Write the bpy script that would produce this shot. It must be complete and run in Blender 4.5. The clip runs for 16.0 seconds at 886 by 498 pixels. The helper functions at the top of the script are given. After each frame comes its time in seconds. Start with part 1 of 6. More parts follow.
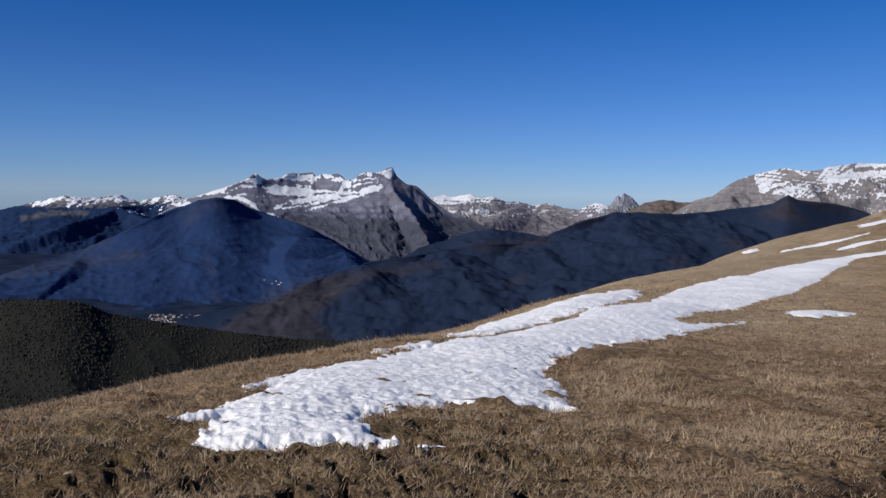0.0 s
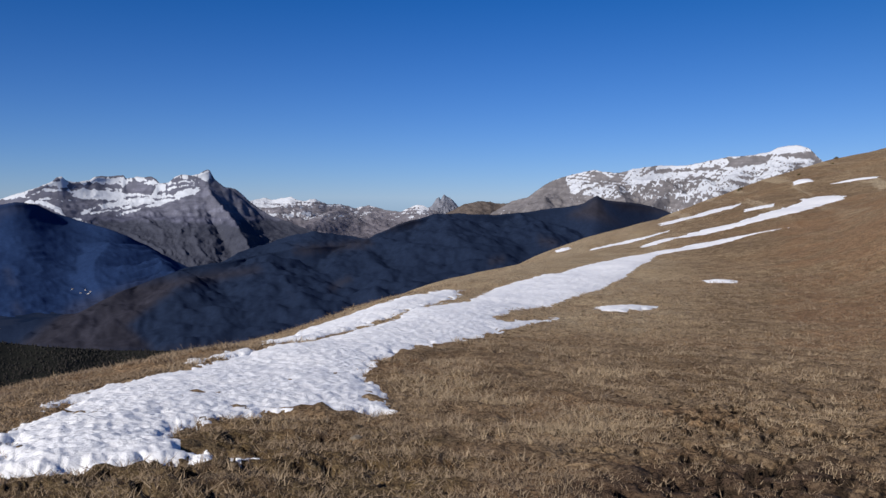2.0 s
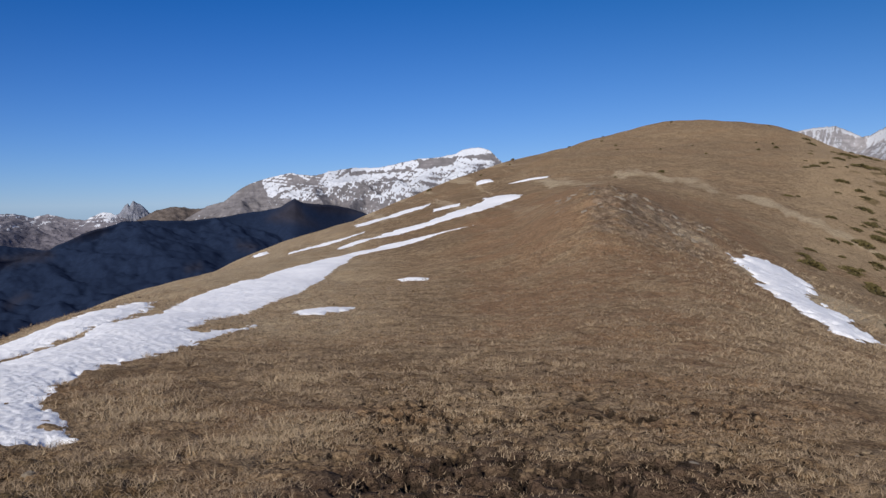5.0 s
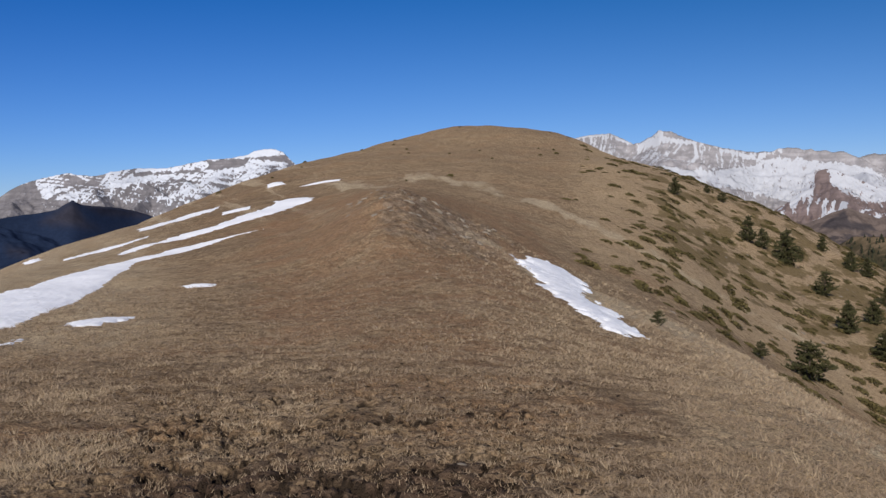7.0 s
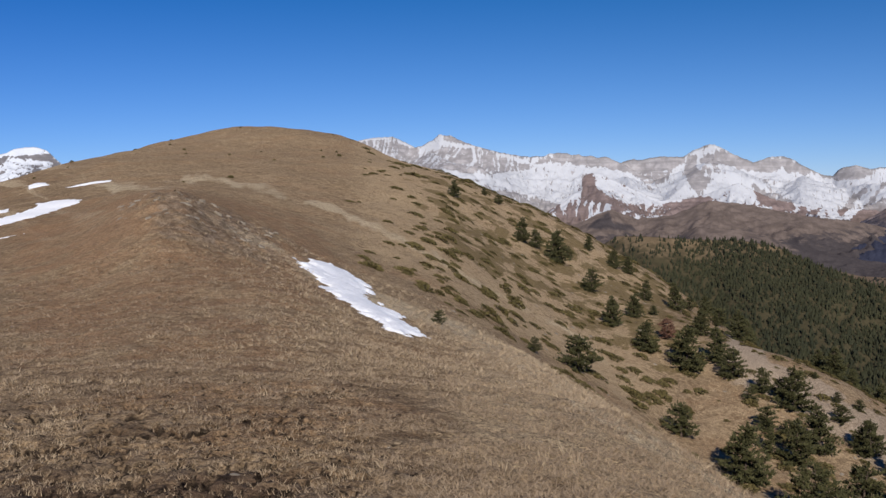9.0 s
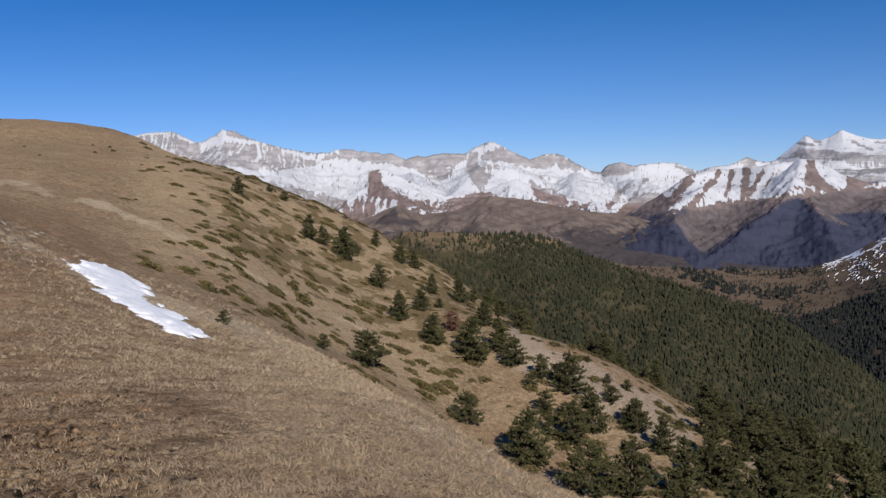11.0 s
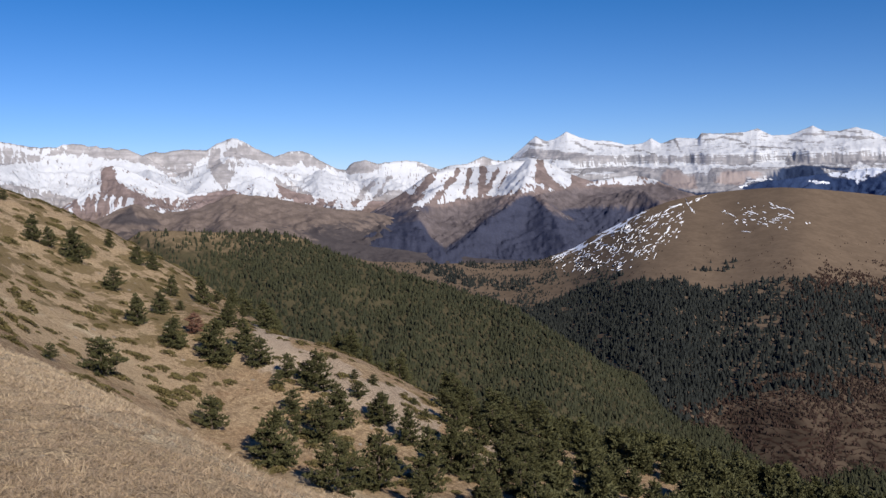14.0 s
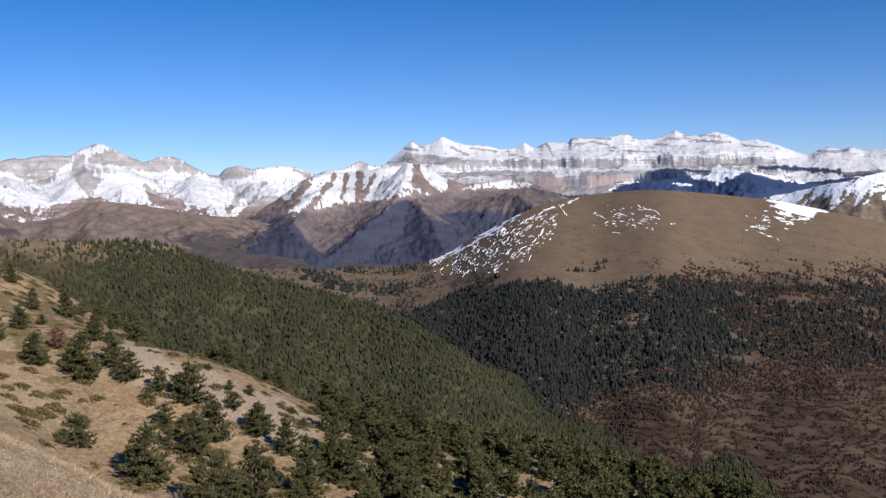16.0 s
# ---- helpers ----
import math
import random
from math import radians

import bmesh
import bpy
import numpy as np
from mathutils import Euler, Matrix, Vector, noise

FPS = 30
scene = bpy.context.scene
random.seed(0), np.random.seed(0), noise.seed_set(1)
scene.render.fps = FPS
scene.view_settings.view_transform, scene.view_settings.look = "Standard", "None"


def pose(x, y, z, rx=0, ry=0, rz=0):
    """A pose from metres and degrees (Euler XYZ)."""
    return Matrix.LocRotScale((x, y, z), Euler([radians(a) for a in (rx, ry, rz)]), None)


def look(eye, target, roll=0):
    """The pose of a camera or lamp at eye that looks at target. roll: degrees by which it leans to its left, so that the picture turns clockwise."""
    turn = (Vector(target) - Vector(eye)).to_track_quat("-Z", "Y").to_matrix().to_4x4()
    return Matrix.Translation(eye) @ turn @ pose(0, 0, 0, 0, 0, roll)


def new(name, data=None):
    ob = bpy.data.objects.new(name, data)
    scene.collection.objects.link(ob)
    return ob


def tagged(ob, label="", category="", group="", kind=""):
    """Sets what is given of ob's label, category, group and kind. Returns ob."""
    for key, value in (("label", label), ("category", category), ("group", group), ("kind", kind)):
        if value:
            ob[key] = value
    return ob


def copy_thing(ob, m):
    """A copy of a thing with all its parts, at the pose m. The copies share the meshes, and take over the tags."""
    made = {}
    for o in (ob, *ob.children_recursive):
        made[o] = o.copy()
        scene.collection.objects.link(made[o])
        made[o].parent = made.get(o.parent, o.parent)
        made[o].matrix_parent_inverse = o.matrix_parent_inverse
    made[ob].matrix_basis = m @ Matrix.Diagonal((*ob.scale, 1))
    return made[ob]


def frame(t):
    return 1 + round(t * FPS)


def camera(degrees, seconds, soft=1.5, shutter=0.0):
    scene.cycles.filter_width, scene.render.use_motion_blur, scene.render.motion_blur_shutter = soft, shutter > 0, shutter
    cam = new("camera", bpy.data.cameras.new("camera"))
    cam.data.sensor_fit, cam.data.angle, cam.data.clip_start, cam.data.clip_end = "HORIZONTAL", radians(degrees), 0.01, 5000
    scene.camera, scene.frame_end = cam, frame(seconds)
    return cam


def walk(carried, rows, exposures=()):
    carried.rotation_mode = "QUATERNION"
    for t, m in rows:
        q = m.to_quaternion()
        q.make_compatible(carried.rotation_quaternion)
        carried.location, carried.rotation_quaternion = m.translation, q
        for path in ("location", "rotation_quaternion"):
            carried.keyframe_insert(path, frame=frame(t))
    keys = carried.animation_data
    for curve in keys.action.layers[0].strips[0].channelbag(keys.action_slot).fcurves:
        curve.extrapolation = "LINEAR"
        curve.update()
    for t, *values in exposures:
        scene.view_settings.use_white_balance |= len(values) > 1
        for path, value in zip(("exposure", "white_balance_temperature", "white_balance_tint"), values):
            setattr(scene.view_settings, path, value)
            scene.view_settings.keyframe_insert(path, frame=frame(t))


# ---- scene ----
# the camera: turned on the spot by someone standing on the ridge
EYE = 1.6
cam = camera(51.5, 16.0, soft=1.45)
PATH = [
    (0.0, 0.000, 0.000, 0.000, 86.58, -0.82, 8.73),
    (0.5, 0.020, 0.011, 0.003, 86.62, -0.74, 6.14),
    (1.0, 0.038, 0.028, 0.009, 86.68, -0.64, 3.31),
    (1.5, 0.051, 0.048, 0.012, 86.77, -0.54, 0.63),
    (2.0, 0.062, 0.063, 0.014, 86.84, -0.42, -2.34),
    (2.5, 0.077, 0.070, 0.022, 86.85, -0.24, -5.14),
    (3.0, 0.099, 0.076, 0.030, 86.87, -0.05, -8.26),
    (3.5, 0.111, 0.078, 0.034, 86.89, 0.15, -11.30),
    (4.0, 0.125, 0.058, 0.047, 86.89, 0.36, -14.59),
    (4.2, 0.129, 0.045, 0.048, 86.91, 0.45, -15.91),
    (6.3, 0.281, -0.063, 0.113, 86.87, 0.97, -29.13),
    (6.5, 0.294, -0.078, 0.113, 86.86, 0.87, -30.42),
    (7.0, 0.340, -0.126, 0.145, 86.91, 0.77, -33.78),
    (7.5, 0.377, -0.164, 0.154, 86.97, 0.63, -36.92),
    (8.0, 0.398, -0.183, 0.143, 87.01, 0.57, -40.39),
    (8.5, 0.417, -0.178, 0.142, 86.97, 0.63, -43.64),
    (9.0, 0.437, -0.168, 0.149, 86.87, 0.72, -47.17),
    (9.2, 0.445, -0.170, 0.152, 86.81, 0.79, -48.57),
    (11.5, 0.485, -0.252, 0.115, 86.39, 1.07, -63.50),
    (12.0, 0.488, -0.271, 0.108, 86.34, 1.10, -66.47),
    (12.5, 0.496, -0.286, 0.117, 86.26, 1.10, -69.04),
    (13.0, 0.509, -0.308, 0.126, 86.19, 1.02, -71.62),
    (13.5, 0.526, -0.345, 0.134, 86.10, 1.05, -73.83),
    (14.0, 0.546, -0.393, 0.145, 86.00, 1.06, -76.12),
    (14.5, 0.567, -0.446, 0.165, 85.96, 1.20, -78.20),
    (15.0, 0.589, -0.506, 0.180, 85.93, 1.31, -80.36),
    (15.5, 0.598, -0.547, 0.187, 85.99, 1.38, -82.12),
    (16.0, 0.597, -0.568, 0.186, 86.12, 1.54, -83.76),
]
walk(cam, [(t, pose(x, y, z + EYE, rx, ry, rz)) for t, x, y, z, rx, ry, rz in PATH],
     [(0.0, -0.2), (6.0, -0.2), (9.0, -0.05), (12.5, 0.1), (16.0, 0.42)])

# ---- light ----
SUN_BEARING, SUN_HEIGHT = 225.0, 30.0
world = bpy.data.worlds.new("world")
scene.world = world
world.use_nodes = True
wn = world.node_tree.nodes
sky = wn.new("ShaderNodeTexSky")
sky.sky_type, sky.sun_disc = "NISHITA", False
sky.sun_elevation, sky.sun_rotation = radians(SUN_HEIGHT), radians(SUN_BEARING)
sky.altitude, sky.air_density, sky.dust_density, sky.ozone_density = 3000, 1.0, 0.0, 4.0
deep = wn.new("ShaderNodeMix")
deep.data_type, deep.blend_type = "RGBA", "MULTIPLY"
deep.inputs[0].default_value = 1.0
aim, rise_of, paler = wn.new("ShaderNodeTexCoord"), wn.new("ShaderNodeSeparateXYZ"), wn.new("ShaderNodeMapRange")
clear = wn.new("ShaderNodeMix")
clear.data_type = "RGBA"
clear.inputs[6].default_value, clear.inputs[7].default_value = (0.71, 0.9, 1.38, 1), (0.135, 0.665, 1.3, 1)
paler.inputs[1].default_value, paler.inputs[2].default_value = 0.0, 0.22
# the air is paler towards the east
east, veil, eastward = wn.new("ShaderNodeMix"), wn.new("ShaderNodeMix"), wn.new("ShaderNodeMapRange")
east.data_type = veil.data_type = "RGBA"
east.inputs[6].default_value, east.inputs[7].default_value = (0.86, 0.93, 1.25, 1), (0.19, 0.68, 1.08, 1)
eastward.interpolation_type = "SMOOTHSTEP"
eastward.inputs[1].default_value, eastward.inputs[2].default_value = 0.0, 0.95
world.node_tree.links.new(rise_of.outputs[0], eastward.inputs[0])
world.node_tree.links.new(paler.outputs[0], east.inputs[0])
world.node_tree.links.new(eastward.outputs[0], veil.inputs[0])
world.node_tree.links.new(clear.outputs[2], veil.inputs[6])
world.node_tree.links.new(east.outputs[2], veil.inputs[7])
world.node_tree.links.new(aim.outputs["Generated"], rise_of.inputs[0])
world.node_tree.links.new(rise_of.outputs[2], paler.inputs[0])
world.node_tree.links.new(paler.outputs[0], clear.inputs[0])
world.node_tree.links.new(veil.outputs[2], deep.inputs[7])
wn["Background"].inputs[1].default_value = 0.07
world.node_tree.links.new(sky.outputs[0], deep.inputs[6])
world.node_tree.links.new(deep.outputs[2], wn["Background"].inputs[0])
sun = new("sun", bpy.data.lights.new("sun", "SUN"))
sun.data.energy, sun.data.angle, sun.data.color = 5.0, radians(0.53), (1.0, 0.93, 0.84)
b, e = radians(SUN_BEARING), radians(SUN_HEIGHT)
sun.matrix_world = look((math.sin(b) * math.cos(e) * 50, math.cos(b) * math.cos(e) * 50, math.sin(e) * 50), (0, 0, 0))

# ---- noise ----
rng = np.random.RandomState(7)
PERM = np.tile(rng.permutation(256), 2)
GRAD = np.stack([np.cos(np.arange(16) * np.pi / 8), np.sin(np.arange(16) * np.pi / 8)], 1)


def perlin(x, y):
    """Gradient noise, about -0.7 to 0.7."""
    xi, yi = np.floor(x).astype(int), np.floor(y).astype(int)
    fx, fy = x - xi, y - yi
    u, v = fx * fx * fx * (fx * (fx * 6 - 15) + 10), fy * fy * fy * (fy * (fy * 6 - 15) + 10)

    def corner(i, j):
        g = GRAD[PERM[PERM[(xi + i) & 255] + ((yi + j) & 255)] & 15]
        return g[..., 0] * (fx - i) + g[..., 1] * (fy - j)
    top = corner(0, 0) * (1 - u) + corner(1, 0) * u
    low = corner(0, 1) * (1 - u) + corner(1, 1) * u
    return top * (1 - v) + low * v


def fbm(x, y, octaves=5, gain=0.5):
    total, amp, f = 0.0, 1.0, 1.0
    for k in range(octaves):
        total = total + amp * perlin(x * f + 17.3 * k, y * f - 9.1 * k)
        amp, f = amp * gain, f * 2.03
    return total


def ridged(x, y, octaves=5, gain=0.55):
    """Sharp ridges and hollows, about 0 to 1."""
    total, amp, f, norm, w = 0.0, 1.0, 1.0, 0.0, 1.0
    for k in range(octaves):
        n = (1 - np.abs(perlin(x * f + 31.7 * k, y * f + 5.3 * k)) * 2) ** 2
        total = total + amp * n * w
        w = np.clip(n * 1.4, 0, 1)
        norm += amp
        amp, f = amp * gain, f * 2.1
    return total / norm


def smooth(a, b, x):
    t = np.clip((x - a) / (b - a), 0, 1)
    return t * t * (3 - 2 * t)


def spline(xs, ys, x):
    """A cubic through the knots that does not overshoot."""
    xs, ys = np.asarray(xs, float), np.asarray(ys, float)
    d = np.diff(ys) / np.diff(xs)
    m = np.zeros(len(xs))
    m[1:-1] = np.where(d[1:] * d[:-1] > 0, 2 * d[1:] * d[:-1] / (d[1:] + d[:-1] + 1e-12), 0)
    m[0], m[-1] = d[0], d[-1]
    x = np.clip(x, xs[0], xs[-1])
    i = np.clip(np.searchsorted(xs, x) - 1, 0, len(xs) - 2)
    w = xs[i + 1] - xs[i]
    t = (x - xs[i]) / w
    return ((2 * t ** 3 - 3 * t ** 2 + 1) * ys[i] + (t ** 3 - 2 * t ** 2 + t) * w * m[i]
            + (-2 * t ** 3 + 3 * t ** 2) * ys[i + 1] + (t ** 3 - t ** 2) * w * m[i + 1])


# ---- materials ----
def material(name):
    m = bpy.data.materials.new(name)
    m.use_nodes = True
    t = m.node_tree
    return m, t, t.nodes["Principled BSDF"]


class Nodes:
    """Short names for the nodes of one material."""

    def __init__(self, tree):
        self.t, self.n, self.l = tree, tree.nodes, tree.links

    def put(self, socket, value):
        if hasattr(value, "is_output"):
            self.l.new(value, socket)
        else:
            socket.default_value = value

    def math(self, op, a, b=0.0, c=0.0, clamp=False):
        n = self.n.new("ShaderNodeMath")
        n.operation, n.use_clamp = op, clamp
        for s, v in zip(n.inputs, (a, b, c)):
            self.put(s, v)
        return n.outputs[0]

    def ramp(self, v, lo, hi, to0=0.0, to1=1.0):
        n = self.n.new("ShaderNodeMapRange")
        n.interpolation_type = "SMOOTHSTEP"
        for s, x in zip(n.inputs, (v, lo, hi, to0, to1)):
            self.put(s, x)
        return n.outputs[0]

    def mix(self, f, a, b, blend="MIX"):
        n = self.n.new("ShaderNodeMix")
        n.data_type, n.blend_type = "RGBA", blend
        self.put(n.inputs[0], f)
        for s, v in ((n.inputs[6], a), (n.inputs[7], b)):
            self.put(s, (*v, 1) if isinstance(v, tuple) and len(v) == 3 else v)
        return n.outputs[2]

    def place(self, scale=(1, 1, 1), turn=(0, 0, 0)):
        g = self.n.new("ShaderNodeNewGeometry")
        m = self.n.new("ShaderNodeMapping")
        m.inputs["Scale"].default_value, m.inputs["Rotation"].default_value = scale, turn
        self.l.new(g.outputs["Position"], m.inputs[0])
        return m.outputs[0]

    def noise(self, scale, detail=6, rough=0.55, at=None, warp=0.0):
        n = self.n.new("ShaderNodeTexNoise")
        n.inputs["Scale"].default_value, n.inputs["Detail"].default_value = scale, detail
        n.inputs["Roughness"].default_value, n.inputs["Distortion"].default_value = rough, warp
        self.l.new(at or self.place(), n.inputs["Vector"])
        return n.outputs[0]

    def geo(self):
        g = self.n.new("ShaderNodeNewGeometry")
        p, q = self.n.new("ShaderNodeSeparateXYZ"), self.n.new("ShaderNodeSeparateXYZ")
        self.l.new(g.outputs["Position"], p.inputs[0])
        self.l.new(g.outputs["Normal"], q.inputs[0])
        return p.outputs, q.outputs

    def attr(self, name):
        n = self.n.new("ShaderNodeAttribute")
        n.attribute_name = name
        return n.outputs["Fac"]

    def bump(self, bsdf, height, strength, distance):
        n = self.n.new("ShaderNodeBump")
        n.inputs["Strength"].default_value, n.inputs["Distance"].default_value = strength, distance
        self.l.new(height, n.inputs["Height"])
        self.l.new(n.outputs[0], bsdf.inputs["Normal"])


def mountain_material(name, rock, low, tree, snow, tree_top, patch=30.0, grain=0.03, soft=9.0, turf_top=-45.0, relief=0.5, terraces=False, level=False, white=(0.8, 0.83, 0.88)):
    """Bare rock above, turf and scrub lower, woods below tree_top, snow where the land holds it: in the hollows, not on ribs and cliffs."""
    m, t, bsdf = material(name)
    k = Nodes(t)
    p, nrm = k.geo()
    big, mid, fine = k.noise(grain * 0.25, 8), k.noise(grain, 9, 0.62, warp=0.4), k.noise(grain * 6, 6, 0.65)
    strata = k.noise(1.0, 6, 0.6, k.place((grain * 0.15, grain * 0.15, grain * 2.6)))
    body = k.mix(k.ramp(mid, 0.35, 0.68), tuple(c * 0.75 for c in rock), tuple(min(1, c * 1.18) for c in rock))
    body = k.mix(k.ramp(strata, 0.4, 0.62, 0.0, 0.55), body, tuple(c * 0.62 for c in rock))
    turf = k.mix(k.ramp(mid, 0.38, 0.62), tuple(c * 0.8 for c in low), tuple(c * 1.18 for c in low))
    turf = k.mix(k.ramp(fine, 0.35, 0.7, 0.0, 0.5), turf, tuple(c * 0.65 for c in low))
    h = k.math("ADD", p[2], k.math("MULTIPLY", k.math("SUBTRACT", big, 0.5), patch * 2.5))
    body = k.mix(k.ramp(k.math("ADD", h, k.math("MULTIPLY", k.math("SUBTRACT", 0.8, nrm[2]), 60.0)), snow + turf_top - 25, snow + turf_top + 25), turf, body)
    wood = k.mix(k.ramp(fine, 0.3, 0.7), tuple(c * 0.85 for c in tree), tuple(c * 1.12 for c in tree))
    wood = k.mix(k.ramp(big, 0.42, 0.62, 0, 0.25), wood, tuple(c * 0.7 for c in tree))
    body = k.mix(k.ramp(k.math("ADD", h, k.math("MULTIPLY", k.math("SUBTRACT", mid, 0.5), patch * 1.5)), tree_top + soft, tree_top - soft), body, wood)
    if terraces:
        body = k.mix(0.7, body, k.mix(k.ramp(big, 0.35, 0.65), tuple(c * 0.88 for c in low), tuple(c * 1.08 for c in low)))
        level = k.math("ADD", k.math("MULTIPLY", p[2], 0.5), k.math("MULTIPLY", k.noise(0.018, 6, 0.62), 12.0))
        bank = k.math("ABSOLUTE", k.math("SUBTRACT", k.math("FRACT", level), 0.5))
        bank = k.math("ADD", bank, k.math("MULTIPLY", k.math("SUBTRACT", k.noise(0.1, 6, 0.68), 0.5), 1.0))
        scrub = k.mix(k.ramp(k.noise(0.3, 4), 0.35, 0.65), (0.014, 0.011, 0.009), (0.04, 0.024, 0.018))
        field = k.mix(k.ramp(k.noise(0.05, 5), 0.35, 0.65), (0.042, 0.031, 0.023), (0.082, 0.06, 0.043))
        field = k.mix(k.ramp(bank, 0.2, 0.12), field, scrub)
        body = k.mix(k.attr("fields"), body, field)
    else:
        body = k.mix(k.attr("heath"), body, turf)
        body = k.mix(k.attr("woods"), body, wood)
        crag = k.mix(k.ramp(k.noise(1.0, 6, 0.6, k.place((grain * 0.5, grain * 0.5, grain * 0.12)), 0.5), 0.35, 0.65), (0.2, 0.2, 0.215), (0.37, 0.355, 0.36))
        crag = k.mix(k.ramp(strata, 0.42, 0.6, 0, 0.4), crag, (0.17, 0.165, 0.18))
        crag = k.mix(k.math("MULTIPLY", k.attr("red"), 0.75), crag, (0.31, 0.25, 0.23))
        body = k.mix(k.attr("cliff"), body, crag)
    runnels = k.noise(1.0, 6, 0.62, k.place((grain * 0.5, grain * 0.5, grain * 5) if level else (grain * 2.6, grain * 2.6, grain * 0.8), (0.04, 0, 0) if level else (0.4, 0.35, 0)), 0.3)
    s = k.math("ADD", k.attr("lie"), k.math("MULTIPLY", k.math("SUBTRACT", mid, 0.5), 0.8))
    s = k.math("ADD", s, k.math("MULTIPLY", k.math("SUBTRACT", fine, 0.5), 1.1))
    s = k.math("ADD", s, k.math("MULTIPLY", k.math("SUBTRACT", runnels, 0.5), 5.0 if level else 1.6))
    cover = k.ramp(s, -0.06, 0.1)
    if terraces:
        cover = k.math("MAXIMUM", cover, k.ramp(k.math("ADD", k.attr("drift"), k.math("MULTIPLY", k.math("SUBTRACT", k.noise(0.1, 5, 0.6), 0.5), 1.6)), 0.5, 0.58))
    bsdf.inputs["Roughness"].default_value = 0.9
    bsdf.inputs["Specular IOR Level"].default_value = 0.0
    t.links.new(k.mix(cover, body, white), bsdf.inputs["Base Color"])
    k.bump(bsdf, k.math("ADD", mid, k.math("MULTIPLY", fine, 0.5)), relief, 0.3 / grain)
    return m


# ---- land ----
FLOOR = -190.0


def sheet(name, x, y, z, mat, attributes=()):
    """One mesh from a grid of places (rows by columns)."""
    r, c = x.shape
    i = np.arange(r * c).reshape(r, c)
    quads = np.stack([i[:-1, :-1], i[:-1, 1:], i[1:, 1:], i[1:, :-1]], -1).reshape(-1, 4)
    me = bpy.data.meshes.new(name)
    co = np.stack([x, y, z], -1).reshape(-1, 3)
    me.vertices.add(len(co))
    me.vertices.foreach_set("co", co.ravel().astype(np.float32))
    me.loops.add(quads.size)
    me.loops.foreach_set("vertex_index", quads.ravel().astype(np.int32))
    me.polygons.add(len(quads))
    me.polygons.foreach_set("loop_start", np.arange(0, quads.size, 4, dtype=np.int32))
    me.polygons.foreach_set("use_smooth", np.ones(len(quads), bool))
    for key, values in attributes:
        a = me.attributes.new(key, "FLOAT", "POINT")
        a.data.foreach_set("value", np.asarray(values, np.float32).ravel())
    me.update(calc_edges=True)
    me.validate()
    me.materials.append(mat)
    return new(name, me)


def inside(px, py, outline):
    """Signed distance to an outline, above 0 within it."""
    o = np.asarray(outline)
    q = np.roll(o, -1, 0)
    best, odd = np.full(px.shape, 1e9), np.zeros(px.shape, bool)
    for (x0, y0), (x1, y1) in zip(o, q):
        ex, ey = x1 - x0, y1 - y0
        t = np.clip(((px - x0) * ex + (py - y0) * ey) / (ex * ex + ey * ey + 1e-9), 0, 1)
        best = np.minimum(best, np.hypot(px - x0 - t * ex, py - y0 - t * ey))
        if y0 != y1:
            odd ^= ((y0 > py) != (y1 > py)) & (px < x0 + ex * (py - y0) / ey)
    return np.where(odd, best, -best)


def laid(marks, az, rise, lie, soft=0.06):
    """What lies on a mountain: snow fields and bare rock, woods, heath, grey and reddish cliffs. A mark is a kind, a width in degrees (0: a whole area) and its line or outline (bearing, rise); later ones lie over earlier ones."""
    out = {"lie": lie, "woods": 0 * lie, "heath": 0 * lie, "cliff": 0 * lie, "red": 0 * lie}
    wa = az + 0.13 * fbm(az * 1.3, rise * 1.3, 3) + 0.07 * fbm(az * 6 + 3, rise * 6, 3, 0.65)
    wr = rise + 0.07 * fbm(az * 1.7 + 9, rise * 1.7, 3) + 0.06 * fbm(az * 5, rise * 7 + 5, 3, 0.65)
    for kind, width, line in marks:
        o = np.array(line)
        near = (az > o[:, 0].min() - width - 0.5) & (az < o[:, 0].max() + width + 0.5) & (rise > o[:, 1].min() - width - 0.5) & (rise < o[:, 1].max() + width + 0.5)
        if not near.any():
            continue
        d = inside(wa[near], wr[near], line) if width == 0 else width * (0.75 + 0.8 * fbm(az[near] * 2.5, rise[near] * 2.5, 2)) - from_line(wa[near], wr[near], line)
        m = smooth(-soft, soft, d)
        for key, value in (("lie", {"s": 0.6, "m": -0.25, "r": -0.8, "c": -0.9, "p": -1.2}.get(kind, -2.8)), ("woods", kind == "w"), ("heath", kind == "b"), ("cliff", kind in "cp"), ("red", kind == "p")):
            old = out[key][near]
            out[key][near] = np.where((key == "lie") & (old < -3), old, old * (1 - m) + value * m)
    return out


def from_line(px, py, line):
    """The distance to an open line."""
    best = np.full(px.shape, 1e9)
    for (x0, y0), (x1, y1) in zip(line[:-1], line[1:]):
        ex, ey = x1 - x0, y1 - y0
        t = np.clip(((px - x0) * ex + (py - y0) * ey) / (ex * ex + ey * ey + 1e-9), 0, 1)
        best = np.minimum(best, np.hypot(px - x0 - t * ex, py - y0 - t * ey))
    return best


